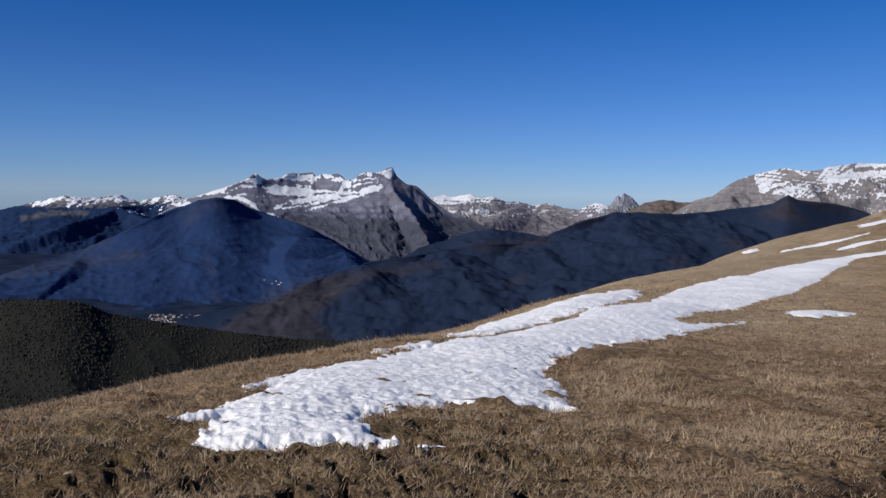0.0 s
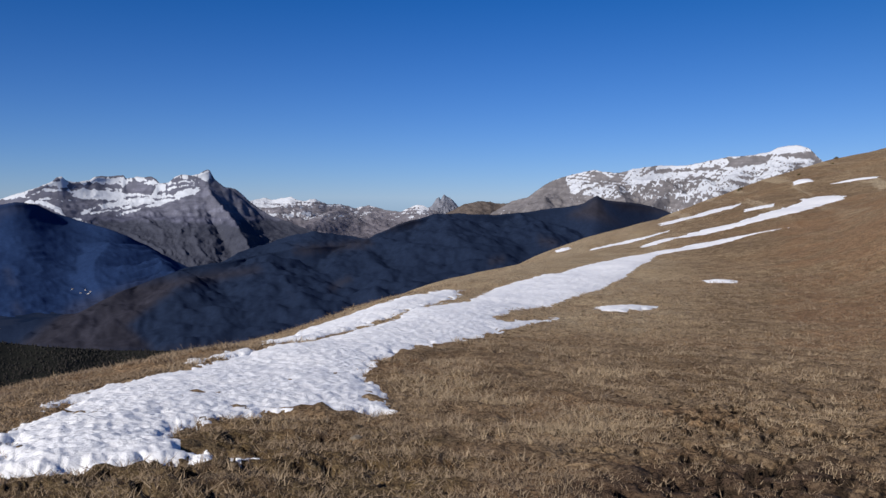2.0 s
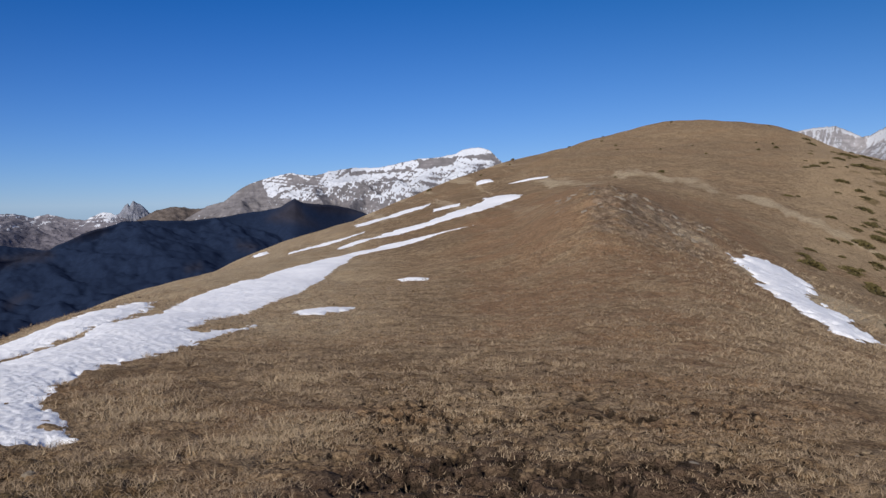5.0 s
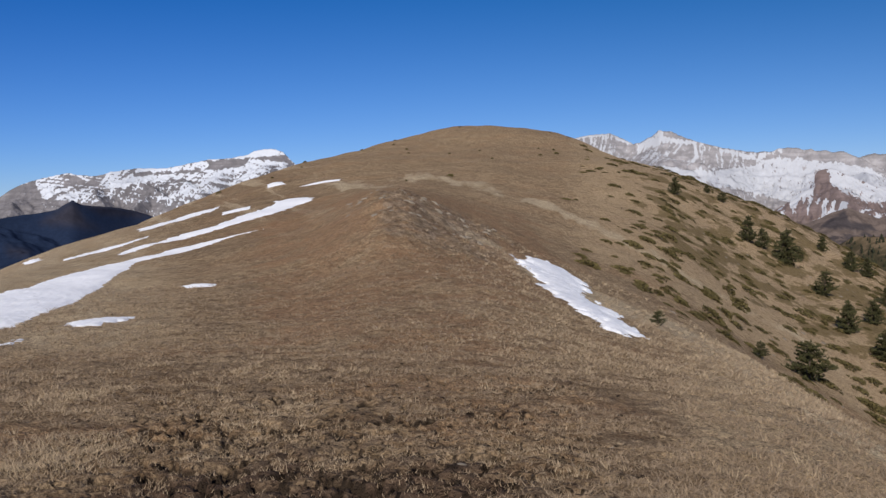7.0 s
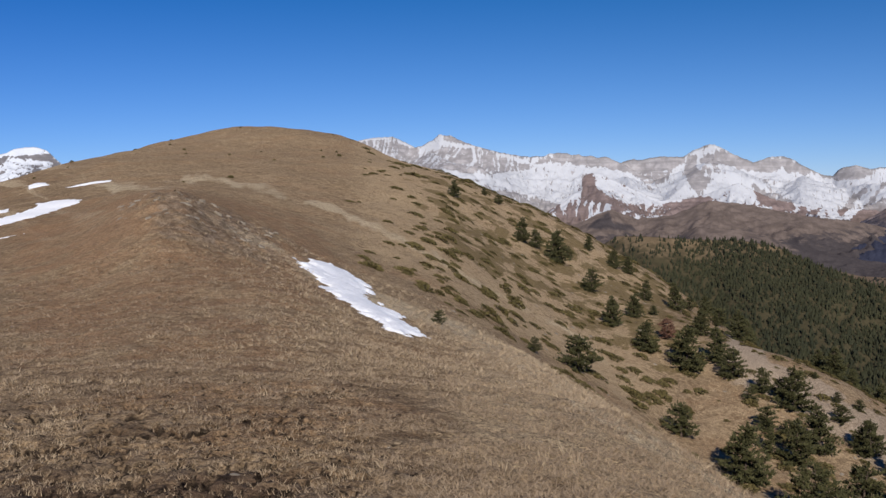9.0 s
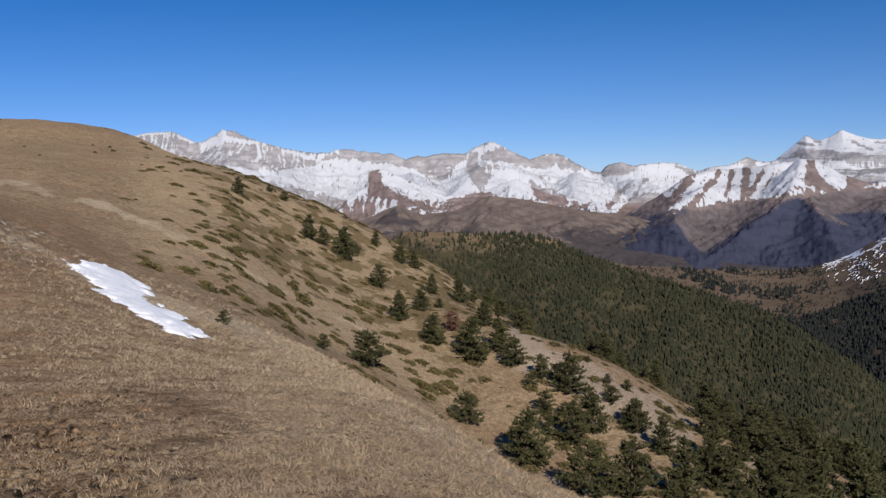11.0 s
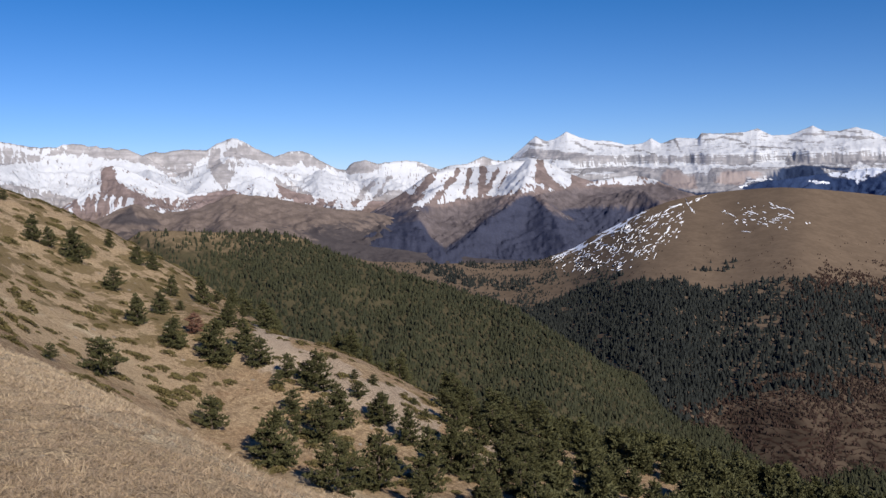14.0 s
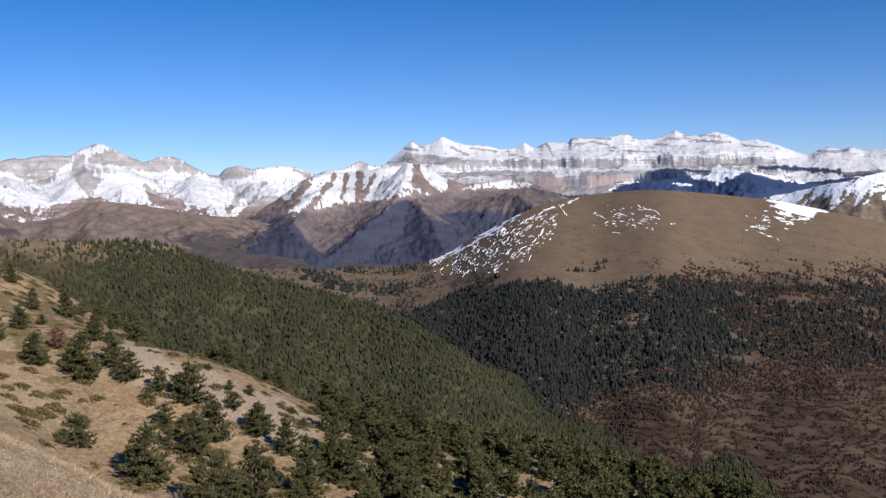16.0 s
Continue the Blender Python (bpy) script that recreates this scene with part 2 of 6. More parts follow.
def rib_height(points, steep, x, y):
    """The height of a sharp spur along points (bearing, rise, distance), falling off steeply to both sides."""
    p = [(d * math.sin(radians(b)), d * math.cos(radians(b)), EYE + d * math.tan(radians(e))) for b, e, d in points]
    best = np.full(x.shape, -1e9)
    for (x0, y0, z0), (x1, y1, z1) in zip(p[:-1], p[1:]):
        ex, ey = x1 - x0, y1 - y0
        t = np.clip(((x - x0) * ex + (y - y0) * ey) / (ex * ex + ey * ey), 0, 1)
        lat = np.hypot(x - x0 - t * ex, y - y0 - t * ey)
        best = np.maximum(best, z0 + t * (z1 - z0) - steep * lat * (1 + 0.35 * fbm(x / 120, y / 120, 3)) + 10 * fbm(x / 45, y / 45, 3))
    return best


def landform(name, crest, far, front, mat, base=FLOOR - 12, power=0.9, spur=40.0, spur_size=160.0, rough=12.0, rough_size=60.0,
             nick=1.6, bend=0.05, step=0.09, rows=90, back=350.0, steps=0.0, step_height=22.0, octaves=5, run=0.3, spurs=0.0, side=0.7, wobble=1.5, drift=None, fields=None, fall=1.8, seed=0.0,
             line=None, span=0.8, streak=0.5, streak_size=70.0, strata=0.0, layer_size=14.0, dip=0.0, broad=0.0, lean=0.25, bare=None, cliffs=(), cliff_ends=(0, 360), cover=(), arms=(), edge_soft=0.06, crisp=0.34):
    """A hill or range: a crest line (bearing in degrees, rise in degrees) at the distance far (at its start and its end), with slopes and spurs that run down from it. Snow lies above line (bearing, rise), in streaks down the slope and along the strata; the crest may be bare, and cliffs (rise below and above) stay bare."""
    (a0, e0), (a1, e1) = crest[0], crest[-1]
    crest = [(a0 - 3, e0 - fall)] + crest + [(a1 + 3, e1 - fall)]
    az = np.arange(crest[0][0], crest[-1][0] + step, step)
    rise = np.interp(az, [p[0] for p in crest], [p[1] for p in crest])
    d = np.interp(az, [crest[0][0], crest[-1][0]], far)
    d = d + bend * d * perlin(az * 0.21 + seed, az * 0 + seed)
    top = EYE + d * np.tan(np.radians(rise))
    n = int(1.4 / step)
    w = np.exp(-np.linspace(-2, 2, 2 * n + 1) ** 2)
    even = np.convolve(np.pad(top, n, mode="edge"), w / w.sum(), "valid")
    q = np.concatenate([-np.linspace(1, 0.02, 10) ** 1.5, np.linspace(0, 1, rows) ** 1.35])[:, None]
    s = np.where(q < 0, q * back, q * front)
    a = np.radians(az)[None, :]
    r = d[None, :] - s
    x, y = r * np.sin(a), r * np.cos(a)
    head = top[None, :] + (even - top)[None, :] * smooth(0, 0.09, np.abs(q))
    drop = np.maximum(head - base, 5)
    z = head - drop * np.where(q < 0, 0.8 * np.abs(q) ** 0.8, np.abs(q) ** power)
    along = a * d.mean()
    wx = along + 0.45 * spur_size * fbm(x / spur_size * 0.6 + seed, y / spur_size * 0.6, 3) + 0.9 * s * perlin(along / (5 * spur_size) + seed, along * 0)
    ribs = ridged(wx / spur_size + seed, s / spur_size * run + 0.5 * fbm(x / spur_size * 0.7, y / spur_size * 0.7 + seed, 2), octaves)
    crags = ridged(x / rough_size + seed, y / rough_size + 0.4 * fbm(x / rough_size, y / rough_size, 2), octaves)
    ribs, crags = (ribs - ribs.mean()) / ribs.std(), (crags - crags.mean()) / crags.std()
    e = np.where(q < 0, 0.0, np.clip(np.abs(q) * 5, 0, 1) * np.clip((1 - np.abs(q)) * 4, 0, 1))
    z = z + 0.25 * spur * e * ribs + 0.25 * rough * np.clip(q * 8, 0, 1) * crags
    if spurs:
        # spurs that leave the crest at an angle, with side ribs of their own
        g = np.random.RandomState(int(seed * 10) + 1)
        best, rib = np.full(z.shape, -1e9), np.zeros(z.shape)
        for c0 in np.arange(along.min() - spurs, along.max() + 2 * spurs, spurs):
            c = c0 + g.uniform(-0.4, 0.4) * spurs + g.uniform(-0.75, 0.75) * s + 0.2 * spurs * perlin(s / (0.8 * spurs) + c0, s * 0 + seed)
            lat = np.abs(along - c)
            lead = np.interp(c, along[0], even) - drop * np.clip(q, 0, 1) ** g.uniform(0.95, 1.3) * g.uniform(0.8, 1.1)
            ribbing = ridged(s / (0.3 * spurs) + c0, lat / (1.1 * spurs), 3) - 0.35
            one = lead - side * lat + 0.32 * np.minimum(lat, 0.5 * spurs) * ribbing
            best = np.maximum(best, one)
        face = z
        proud = smooth(0.02, 0.2, q) * smooth(1.0, 0.8, q)
        gap = (best - face) * proud
        z = np.where(q > 0, face + np.where(gap > 0, gap, 0) + 0.12 * np.clip(gap, -120, 0), face)
    for steep, points in arms:
        z = np.where(q > 0, np.maximum(z, rib_height(points, steep, x, y)), z)
    fan = wx + lean * s
    gullies = ridged(fan / streak_size + seed, s / streak_size * 0.16 + 0.4 * fbm(x / 300, y / 300 + seed, 2), 5, 0.75)
    gullies = (gullies - gullies.mean()) / gullies.std()
    wall = np.zeros_like(z)
    for low_, high_ in cliffs:
        lift = 0.18 * perlin(az * 0.35 + seed, az * 0)[None, :] * d[None, :] / 57.3
        zb, zt = EYE + d[None, :] * math.tan(radians(low_)) + lift, EYE + d[None, :] * math.tan(radians(high_)) + lift
        u = (z - zb) / (zt - zb) + 0.05 * fbm(x / 50, y / 50, 3)
        there = (smooth(cliff_ends[0] - 2, cliff_ends[0], az) * smooth(cliff_ends[1] + 2, cliff_ends[1], az))[None, :]
        cut = np.where(q > 0, zb + (zt - zb) * np.interp(u, [-1, 0.42, 0.58, 2], [-1, 0, 1, 2]) + np.where(u < -1, (u + 1), 0) * (zt - zb) + np.where(u > 2, (u - 2), 0) * (zt - zb), z)
        z = z + (cut - z) * there
        wall = np.maximum(wall, there * smooth(0.4, 0.45, u) * smooth(0.61, 0.56, u) * smooth(-0.5, 0.0, fbm(az * 0.4 + low_ + seed, az * 0, 3))[None, :])
    z = z + 0.05 * streak_size * streak * e * gullies * (1 - wall) * (line is not None)
    hold = np.full(z.shape, -9.0)
    if steps:
        w = z + step_height * (wobble * fbm(x / 500 + seed, y / 500, 3) + 0.2 * fbm(x / 60, y / 60, 3))
        f = (w / step_height) % 1.0
        here = smooth(0.02, 0.1, np.abs(q)) * (1 if wobble < 1 else smooth(-0.25, 0.2, fbm(x / 350 + 7, y / 350 + seed, 3)))
        z = z + steps * here * step_height * (smooth(0.5, 0.85, f) - f)
    z = np.where(q > 0, np.minimum(z, EYE + (top - EYE)[None, :] * r / d[None, :] - 0.04 * s), z)
    z = z - 0.5 * rough * np.clip(q * 10, 0, 1) * ridged(x / (0.45 * rough_size) + seed, y / (0.45 * rough_size) + 0.02 * z, 3)
    z = z + nick * d.mean() / 1000 * (ridged(along / 45 + seed, s / 45, 4) - 0.3)
    rise = np.degrees(np.arctan2(z - EYE, r))
    if line is not None:
        edge = np.interp(az, [p[0] for p in line], [p[1] for p in line])[None, :]
        peak = np.degrees(np.arctan2(top - EYE, d))[None, :]
        layer = fbm(x / 260 + seed, y / 260, 2) * 0.8 + fbm(along / 900 + seed, (z + dip * along + 14 * fbm(x / 200, y / 200, 2)) / layer_size, 4, 0.6) * 2
        hold = np.clip((rise - edge) / span, -2.5, 0.75) - streak * gullies + strata * layer + broad * fbm(fan / 230 + 3 + seed, (z + 0.3 * along) / 110, 3) - 2.2 * wall
        if bare:
            hold = hold - np.interp(az, [p[0] for p in bare], [p[1] for p in bare])[None, :] * smooth(0.95, 0.15, peak - rise)
    extra = list(laid(cover, np.degrees(a) + 0 * x, rise, np.clip(hold, -4, 4) + 0 * x, edge_soft).items())
    if line is not None:
        # thin snow-filled and bare gullies that run down the slope
        thin = ridged(fan / 17 + seed + 9, s / 17 * 0.11 + 0.3 * fbm(x / 90, y / 90 + seed, 2), 4, 0.75)
        thin = (thin - thin.mean()) / thin.std()
        extra[0] = ("lie", extra[0][1] - crisp * thin * smooth(-2.5, -1.5, extra[0][1]))
    if fields:
        extra.append(("fields", fields(az[None, :], rise, x, y) * np.ones_like(x)))
    if drift:
        extra.append(("drift", drift(az[None, :], rise, x, y) * np.ones_like(x)))
    ob = sheet(name, x, y, z, mat, extra)
    LAND[ob.name] = (x, y, z, np.degrees(a) + 0 * x, rise, np.clip(q, -1, 1) + 0 * x)
    return ob


LAND = {}


KNOTS = [2, 5, 10, 20, 35, 60, 100, 150, 200, 300]
# the ridge underfoot: bearing, then the rise in degrees from the eye to the ground at 2, 5, 10, 20 and 35 m
NEAR = [
    (-150, -39, -20, -13, -11, -12), (-100, -39, -20, -15, -15, -18), (-60, -39, -19.5, -14.5, -15, -20), (-34.6, -39, -19, -12.9, -12.9, -16),
    (-20, -39, -19, -12.3, -10.4, -11.5), (-8, -39, -19.3, -12.5, -9.0, -8.4), (2, -39, -19.5, -13, -8.5, -6), (10, -39, -19.5, -13.2, -8.8, -6),
    (17, -39, -19.5, -13.4, -9, -6), (25, -39, -19.5, -13.5, -9, -5.7), (31, -39, -19.6, -13.6, -9, -5), (36, -39, -19.6, -13.7, -9.3, -5.2),
    (41, -39, -19.7, -13.9, -9.8, -6.5), (47, -39, -20, -14.2, -10.5, -8.4), (52, -39, -20, -14.7, -11.3, -9.6), (57, -39, -20.2, -15.2, -12.2, -12.0)]
NEAR_2 = [
    (62, -39, -20.5, -16, -14.4, -15.2), (66, -39, -21, -17.6, -16.8, -17.8), (70, -40, -21.5, -19, -18.6, -19.8), (76, -40, -22.5, -21, -21, -22),
    (86, -40, -24, -23.5, -24, -25), (100, -41, -26, -26, -27, -28), (115, -41, -28, -28, -29, -30), (150, -40, -24, -20, -18, -18), (180, -39, -21, -15, -12, -12),
    (210, -39, -20, -13, -11, -12)]
# the same at 60, 100, 150, 200 and 300 m: the hill ahead, its wooded flank and the gully
FAR = [
    (-150, -15, -18, -20, -22, -25), (-100, -22, -24, -26, -28, -30), (-60, -25, -28, -30, -31, -33), (-34.6, -22, -26, -28, -30, -33),
    (-20, -16, -22, -25, -27, -30), (-8, -10, -15, -20, -23, -27), (2, -5.3, -7, -12, -16, -22), (10, -3.7, -2.9, -4.5, -9, -16),
    (17, -3.2, -1, -0.6, -3, -10), (25, -1.8, 0.8, 2.15, 1.6, -4), (31, 0.6, 1.2, 3.2, 3.85, 0), (36, -1.6, 0.8, 3.4, 4.62, 1.5),
    (41, -4.0, 0, 3.0, 3.9, 0), (47, -6.5, -1.5, 1.85, 0.5, -5), (52, -9.2, -4.5, -0.2, -2.5, -9), (57, -12.3, -7, -2.8, -6, -13)]
FAR_2 = [
    (62, -16, -8.2, -6.0, -9, -17), (66, -17.5, -9.1, -8.9, -13, -20), (70, -18.5, -10.3, -11.4, -17, -22), (76, -19.5, -13.2, -16, -20, -24),
    (86, -22, -16, -19, -23, -26), (100, -25, -18.6, -22, -25, -28), (115, -28, -21, -24, -26, -28), (150, -20, -21, -22, -24, -27), (180, -14, -17, -19, -22, -25),
    (210, -15, -18, -20, -22, -25)]
BEARINGS = np.array([p[0] for p in NEAR + NEAR_2], float)
RISES = np.array([list(a[1:]) + list(c[1:]) for a, c in zip(NEAR + NEAR_2, FAR + FAR_2)], float)


def trampled(x, y):
    """Where hooves have broken the turf, 0 to 1."""
    r, az = np.hypot(x, y), np.degrees(np.arctan2(x, y))
    where = smooth(3.4, 4.2, r) * smooth(22, 8, r) * smooth(10, 20, az) * smooth(52, 38, az)
    edge = smooth(3.4, 4.2, r) * smooth(12, 4.5, r) * smooth(40, 20, az) * smooth(-55, -40, az) * 0.5
    return np.clip(where + edge, 0, 1)


def pits(x, y, rim=0.74, floor=0.86):
    """Small dark holes in the broken turf, 0 to 1."""
    u, v = 0.83 * x + 0.56 * y, 0.83 * y - 0.56 * x
    n = ridged(u / 0.2 + 3, v / 0.46, 2) * 0.4 + fbm(u / 0.15, v / 0.33, 3, 0.65) * 0.85 + 0.3 * fbm(x / 2.2, y / 2.2, 2)
    w = trampled(x, y)
    return smooth(rim, floor, n + (0.58 + 0.05 * smooth(9, 5, np.hypot(x, y))) * w) * smooth(0.05, 0.2, w)


def ground_height(x, y, even=False):
    """The height of the turf at a place, or with its tussocks evened out; the eye stands at (0, 0, EYE)."""
    shape = np.shape(x)
    x, y = np.ravel(np.asarray(x, float)), np.ravel(np.asarray(y, float))
    r = np.maximum(np.hypot(x, y), 0.01)
    az = (np.degrees(np.arctan2(x, y)) + 150) % 360 - 150
    u = np.log(np.clip(r, KNOTS[0], KNOTS[-1]))
    lk = np.log(KNOTS)
    cols = np.stack([spline(BEARINGS, RISES[:, j], az) for j in range(len(KNOTS))], 1)
    d = np.diff(cols, axis=1) / np.diff(lk)[None, :]
    m = np.zeros_like(cols)
    m[:, 1:-1] = np.where(d[:, 1:] * d[:, :-1] > 0, 2 * d[:, 1:] * d[:, :-1] / (d[:, 1:] + d[:, :-1] + 1e-12 * np.sign(d[:, 1:] + d[:, :-1] + 1e-9)), 0)
    m[:, 0], m[:, -1] = d[:, 0], d[:, -1]
    i = np.clip(np.searchsorted(lk, u) - 1, 0, len(lk) - 2)
    n = np.arange(len(r))
    w = np.diff(lk)[i]
    t = (u - lk[i]) / w
    rise = ((2 * t ** 3 - 3 * t ** 2 + 1) * cols[n, i] + (t ** 3 - 2 * t ** 2 + t) * w * m[n, i]
            + (-2 * t ** 3 + 3 * t ** 2) * cols[n, i + 1] + (t ** 3 - t ** 2) * w * m[n, i + 1])
    z = EYE + r * np.tan(np.radians(rise))
    z = np.where(r < 5, (EYE + 5 * np.tan(np.radians(cols[:, 1]))) * (r / 5) ** 1.7, z)
    far = smooth(300, 800, r)
    z = z * (1 - far) + FLOOR * far
    z = z + 0.22 * fbm(x / 6.5 + 3, y / 6.5, 3) * smooth(6, 16, r)
    z = z + 1.3 * fbm(x / 38 + 9, y / 38, 4) * smooth(60, 130, r) * smooth(700, 300, r)
    if not even:
        z = z + (0.06 * fbm(x / 0.9, y / 0.9, 4, 0.6) + 0.02 * ridged(x / 0.4, y / 0.4, 2)) * smooth(1.5, 4, r) * smooth(60, 30, r)
        z = z + 0.022 * (ridged(x / 0.2, y / 0.26, 2) - 0.4) * smooth(2.5, 4, r) * smooth(24, 12, r) - 0.12 * pits(x, y)
        z = z + 0.035 * (1 - 2 * np.abs(perlin(x / 0.34 + 5, y / 0.34)) - 0.5) * smooth(3, 5, r) * smooth(45, 20, r)
        crag = smooth(28, 31, az) * smooth(40, 36, az) * smooth(40, 47, r) * smooth(72, 62, r)
        z = z + crag * (0.35 * (ridged(x / 2.2, y / 2.2, 3) - 0.4) + 0.25 * fbm(x / 0.9, y / 0.9, 3))
        steps = smooth(12, -6, az) * smooth(-60, -45, az) * smooth(4.2, 5.5, r) * smooth(17, 11, r)
        z = z + 0.1 * steps * fbm(x / 1.5 + 3, y / 0.6, 4, 0.6)
    z = z + 14 * fbm(x / 420, y / 420, 4) * smooth(500, 1500, r)
    return z.reshape(shape)


def turf_material():
    """Dry autumn turf: brown mat, straw, bare earth, olive mats and pale scree farther off."""
    m, t, bsdf = material("dry_turf")
    k = Nodes(t)
    broad, patch, tuft, fine = k.noise(0.045, 5), k.noise(0.35, 6, 0.6, warp=0.6), k.noise(2.6, 6, 0.62, warp=0.5), k.noise(24, 5, 0.65)
    c = k.mix(k.ramp(tuft, 0.36, 0.66), (0.226, 0.148, 0.0837), (0.441, 0.315, 0.186))
    c = k.mix(k.ramp(patch, 0.46, 0.66, 0, 0.7), c, (0.525, 0.385, 0.233))
    c = k.mix(k.ramp(k.noise(0.16, 4, at=k.place((1, 1.6, 1))), 0.46, 0.64, 0, 0.6), c, (0.38, 0.23, 0.125))
    c = k.mix(k.ramp(broad, 0.5, 0.66, 0, 0.3), c, (0.252, 0.18, 0.107))
    straw = k.math("ADD", k.attr("straw"), k.math("MULTIPLY", k.math("SUBTRACT", tuft, 0.5), 0.8))
    c = k.mix(k.ramp(straw, 0.3, 0.7, 0, 0.95), c, (0.63, 0.47, 0.28))
    pale = k.math("ADD", k.attr("bleached"), k.math("MULTIPLY", k.math("SUBTRACT", k.noise(0.7, 5, 0.65), 0.5), 0.9))
    c = k.mix(k.ramp(pale, 0.35, 0.8, 0, 0.8), c, (0.76, 0.62, 0.41))
    along = t.nodes.new("ShaderNodeMapping")
    along.inputs["Scale"].default_value = (1, 0.05, 1)
    t.links.new(k.place((1, 1, 1), (0, 0, radians(17))), along.inputs[0])
    terracette = k.math("MULTIPLY", k.attr("bands"), k.ramp(k.noise(0.3, 5, 0.55, along.outputs[0], 0.3), 0.5, 0.58))
    c = k.mix(k.math("MULTIPLY", terracette, 0.9), c, (0.66, 0.52, 0.335))
    olive = k.math("ADD", k.attr("olive"), k.math("MULTIPLY", k.math("SUBTRACT", k.noise(0.22, 5, 0.6, k.place((1, 1, 2.5))), 0.5), 2.2))
    c = k.mix(k.ramp(olive, 0.78, 0.9, 0, 0.75), c, (0.158, 0.12, 0.0391))
    rust = k.math("ADD", k.attr("rust"), k.math("MULTIPLY", k.math("SUBTRACT", k.noise(0.28, 5, 0.65, warp=0.5), 0.5), 1.8))
    c = k.mix(k.ramp(rust, 0.45, 0.85, 0, 0.6), c, (0.4, 0.225, 0.12))
    rocky = k.math("ADD", k.attr("outcrop"), k.math("MULTIPLY", k.math("SUBTRACT", k.noise(1.1, 6, 0.72), 0.5), 2.2))
    c = k.mix(k.ramp(rocky, 0.7, 1.1, 0, 0.7), c, k.mix(k.ramp(k.noise(2.3, 5, 0.7), 0.42, 0.58), (0.11, 0.085, 0.065), (0.46, 0.36, 0.26)))
    moss = k.math("ADD", k.attr("moss"), k.math("MULTIPLY", k.math("SUBTRACT", k.noise(1.3, 5, 0.65), 0.5), 1.4))
    c = k.mix(k.ramp(moss, 0.35, 0.8, 0, 0.7), c, (0.115, 0.088, 0.04))
    c = k.mix(k.ramp(k.noise(0.9, 6, 0.72, warp=0.4), 0.5, 0.64, 0, 0.4), c, (0.19, 0.135, 0.085))
    c = k.mix(k.ramp(k.noise(1.4, 5, 0.7, k.place((1, 1, 1), (0.3, 0.1, 0.7))), 0.58, 0.7, 0, 0.45), c, (0.52, 0.42, 0.29))
    scree = k.math("ADD", k.attr("scree"), k.math("MULTIPLY", k.math("SUBTRACT", k.noise(0.3, 5), 0.5), 0.9))
    stones = k.mix(k.ramp(k.noise(3.5, 4), 0.35, 0.65), (0.36, 0.275, 0.19), (0.58, 0.465, 0.345))
    stones = k.mix(k.math("MULTIPLY", k.attr("scar"), 0.8), stones, (0.6, 0.475, 0.345))
    c = k.mix(k.ramp(scree, 0.42, 0.6), c, stones)
    c = k.mix(k.ramp(fine, 0.34, 0.62, 0.8, 0.0), c, (0.07, 0.046, 0.03))
    c = k.mix(k.ramp(k.noise(7, 6, 0.65, k.place((1, 1, 1.5)), 0.8), 0.52, 0.62, 0, 0.65), c, (0.08, 0.053, 0.034))
    c = k.mix(k.ramp(k.noise(11, 5, 0.7, k.place((1, 1, 1.2), (0.4, 0.2, 0.9)), 1.2), 0.56, 0.66, 0, 0.6), c, (0.5, 0.385, 0.25))
    worn = k.math("ADD", k.attr("worn"), k.math("MULTIPLY", k.math("SUBTRACT", k.noise(0.9, 5, 0.65), 0.5), 1.2))
    c = k.mix(k.ramp(worn, 0.25, 0.85, 0, 0.85), c, (0.088, 0.058, 0.042))
    c = k.mix(k.ramp(k.attr("earth"), 0.25, 0.75, 0, 0.9), c, (0.034, 0.025, 0.018))
    # with distance the floor turns dark blue: haze put into the base colour
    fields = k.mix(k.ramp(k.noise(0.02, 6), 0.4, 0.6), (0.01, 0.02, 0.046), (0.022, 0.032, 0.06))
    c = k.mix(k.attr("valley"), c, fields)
    bsdf.inputs["Roughness"].default_value = 0.95
    bsdf.inputs["Specular IOR Level"].default_value = 0.02
    t.links.new(c, bsdf.inputs["Base Color"])
    k.bump(bsdf, k.math("ADD", tuft, k.math("MULTIPLY", fine, 0.5)), 0.8, 0.12)
    return m


TURF = turf_material()
radii = np.concatenate([[0.0], np.geomspace(0.8, 3, 16, endpoint=False), np.geomspace(3, 260, 470), np.geomspace(265, 4900, 50)])
bearing = np.concatenate([np.linspace(-150, -38, 60, endpoint=False), np.concatenate([np.arange(-38, 72, 0.26), np.arange(72, 114, 0.6)]), np.linspace(114, 210, 50)])
gx, gy = radii[:, None] * np.sin(np.radians(bearing))[None, :], radii[:, None] * np.cos(np.radians(bearing))[None, :]
gz = ground_height(gx, gy)
grise = np.degrees(np.arctan2(gz - EYE, np.maximum(radii[:, None], 0.1)))
gb, gr = bearing[None, :] + 0 * gx, radii[:, None] + 0 * gx
# bleached grass along the breaks of slope
brow = spline([31.3, 34.9, 38.6, 41.3, 46.2, 51.2, 58.1, 65.8, 74], [0.5, -1.6, -3.6, -5.2, -7.0, -9.2, -12.6, -16.6, -20], bearing)[None, :]
straw = np.exp(-((grise - brow) / (0.45 + 0.03 * np.clip(bearing - 40, 0, 40)[None, :])) ** 2) * smooth(31, 34, gb) * smooth(12, 18, gr) * smooth(75, 55, gr)
shelf = spline([27, 33, 40, 48, 55, 60], [1.0, 1.3, -0.3, -4.2, -8.3, -11.5], bearing)[None, :]
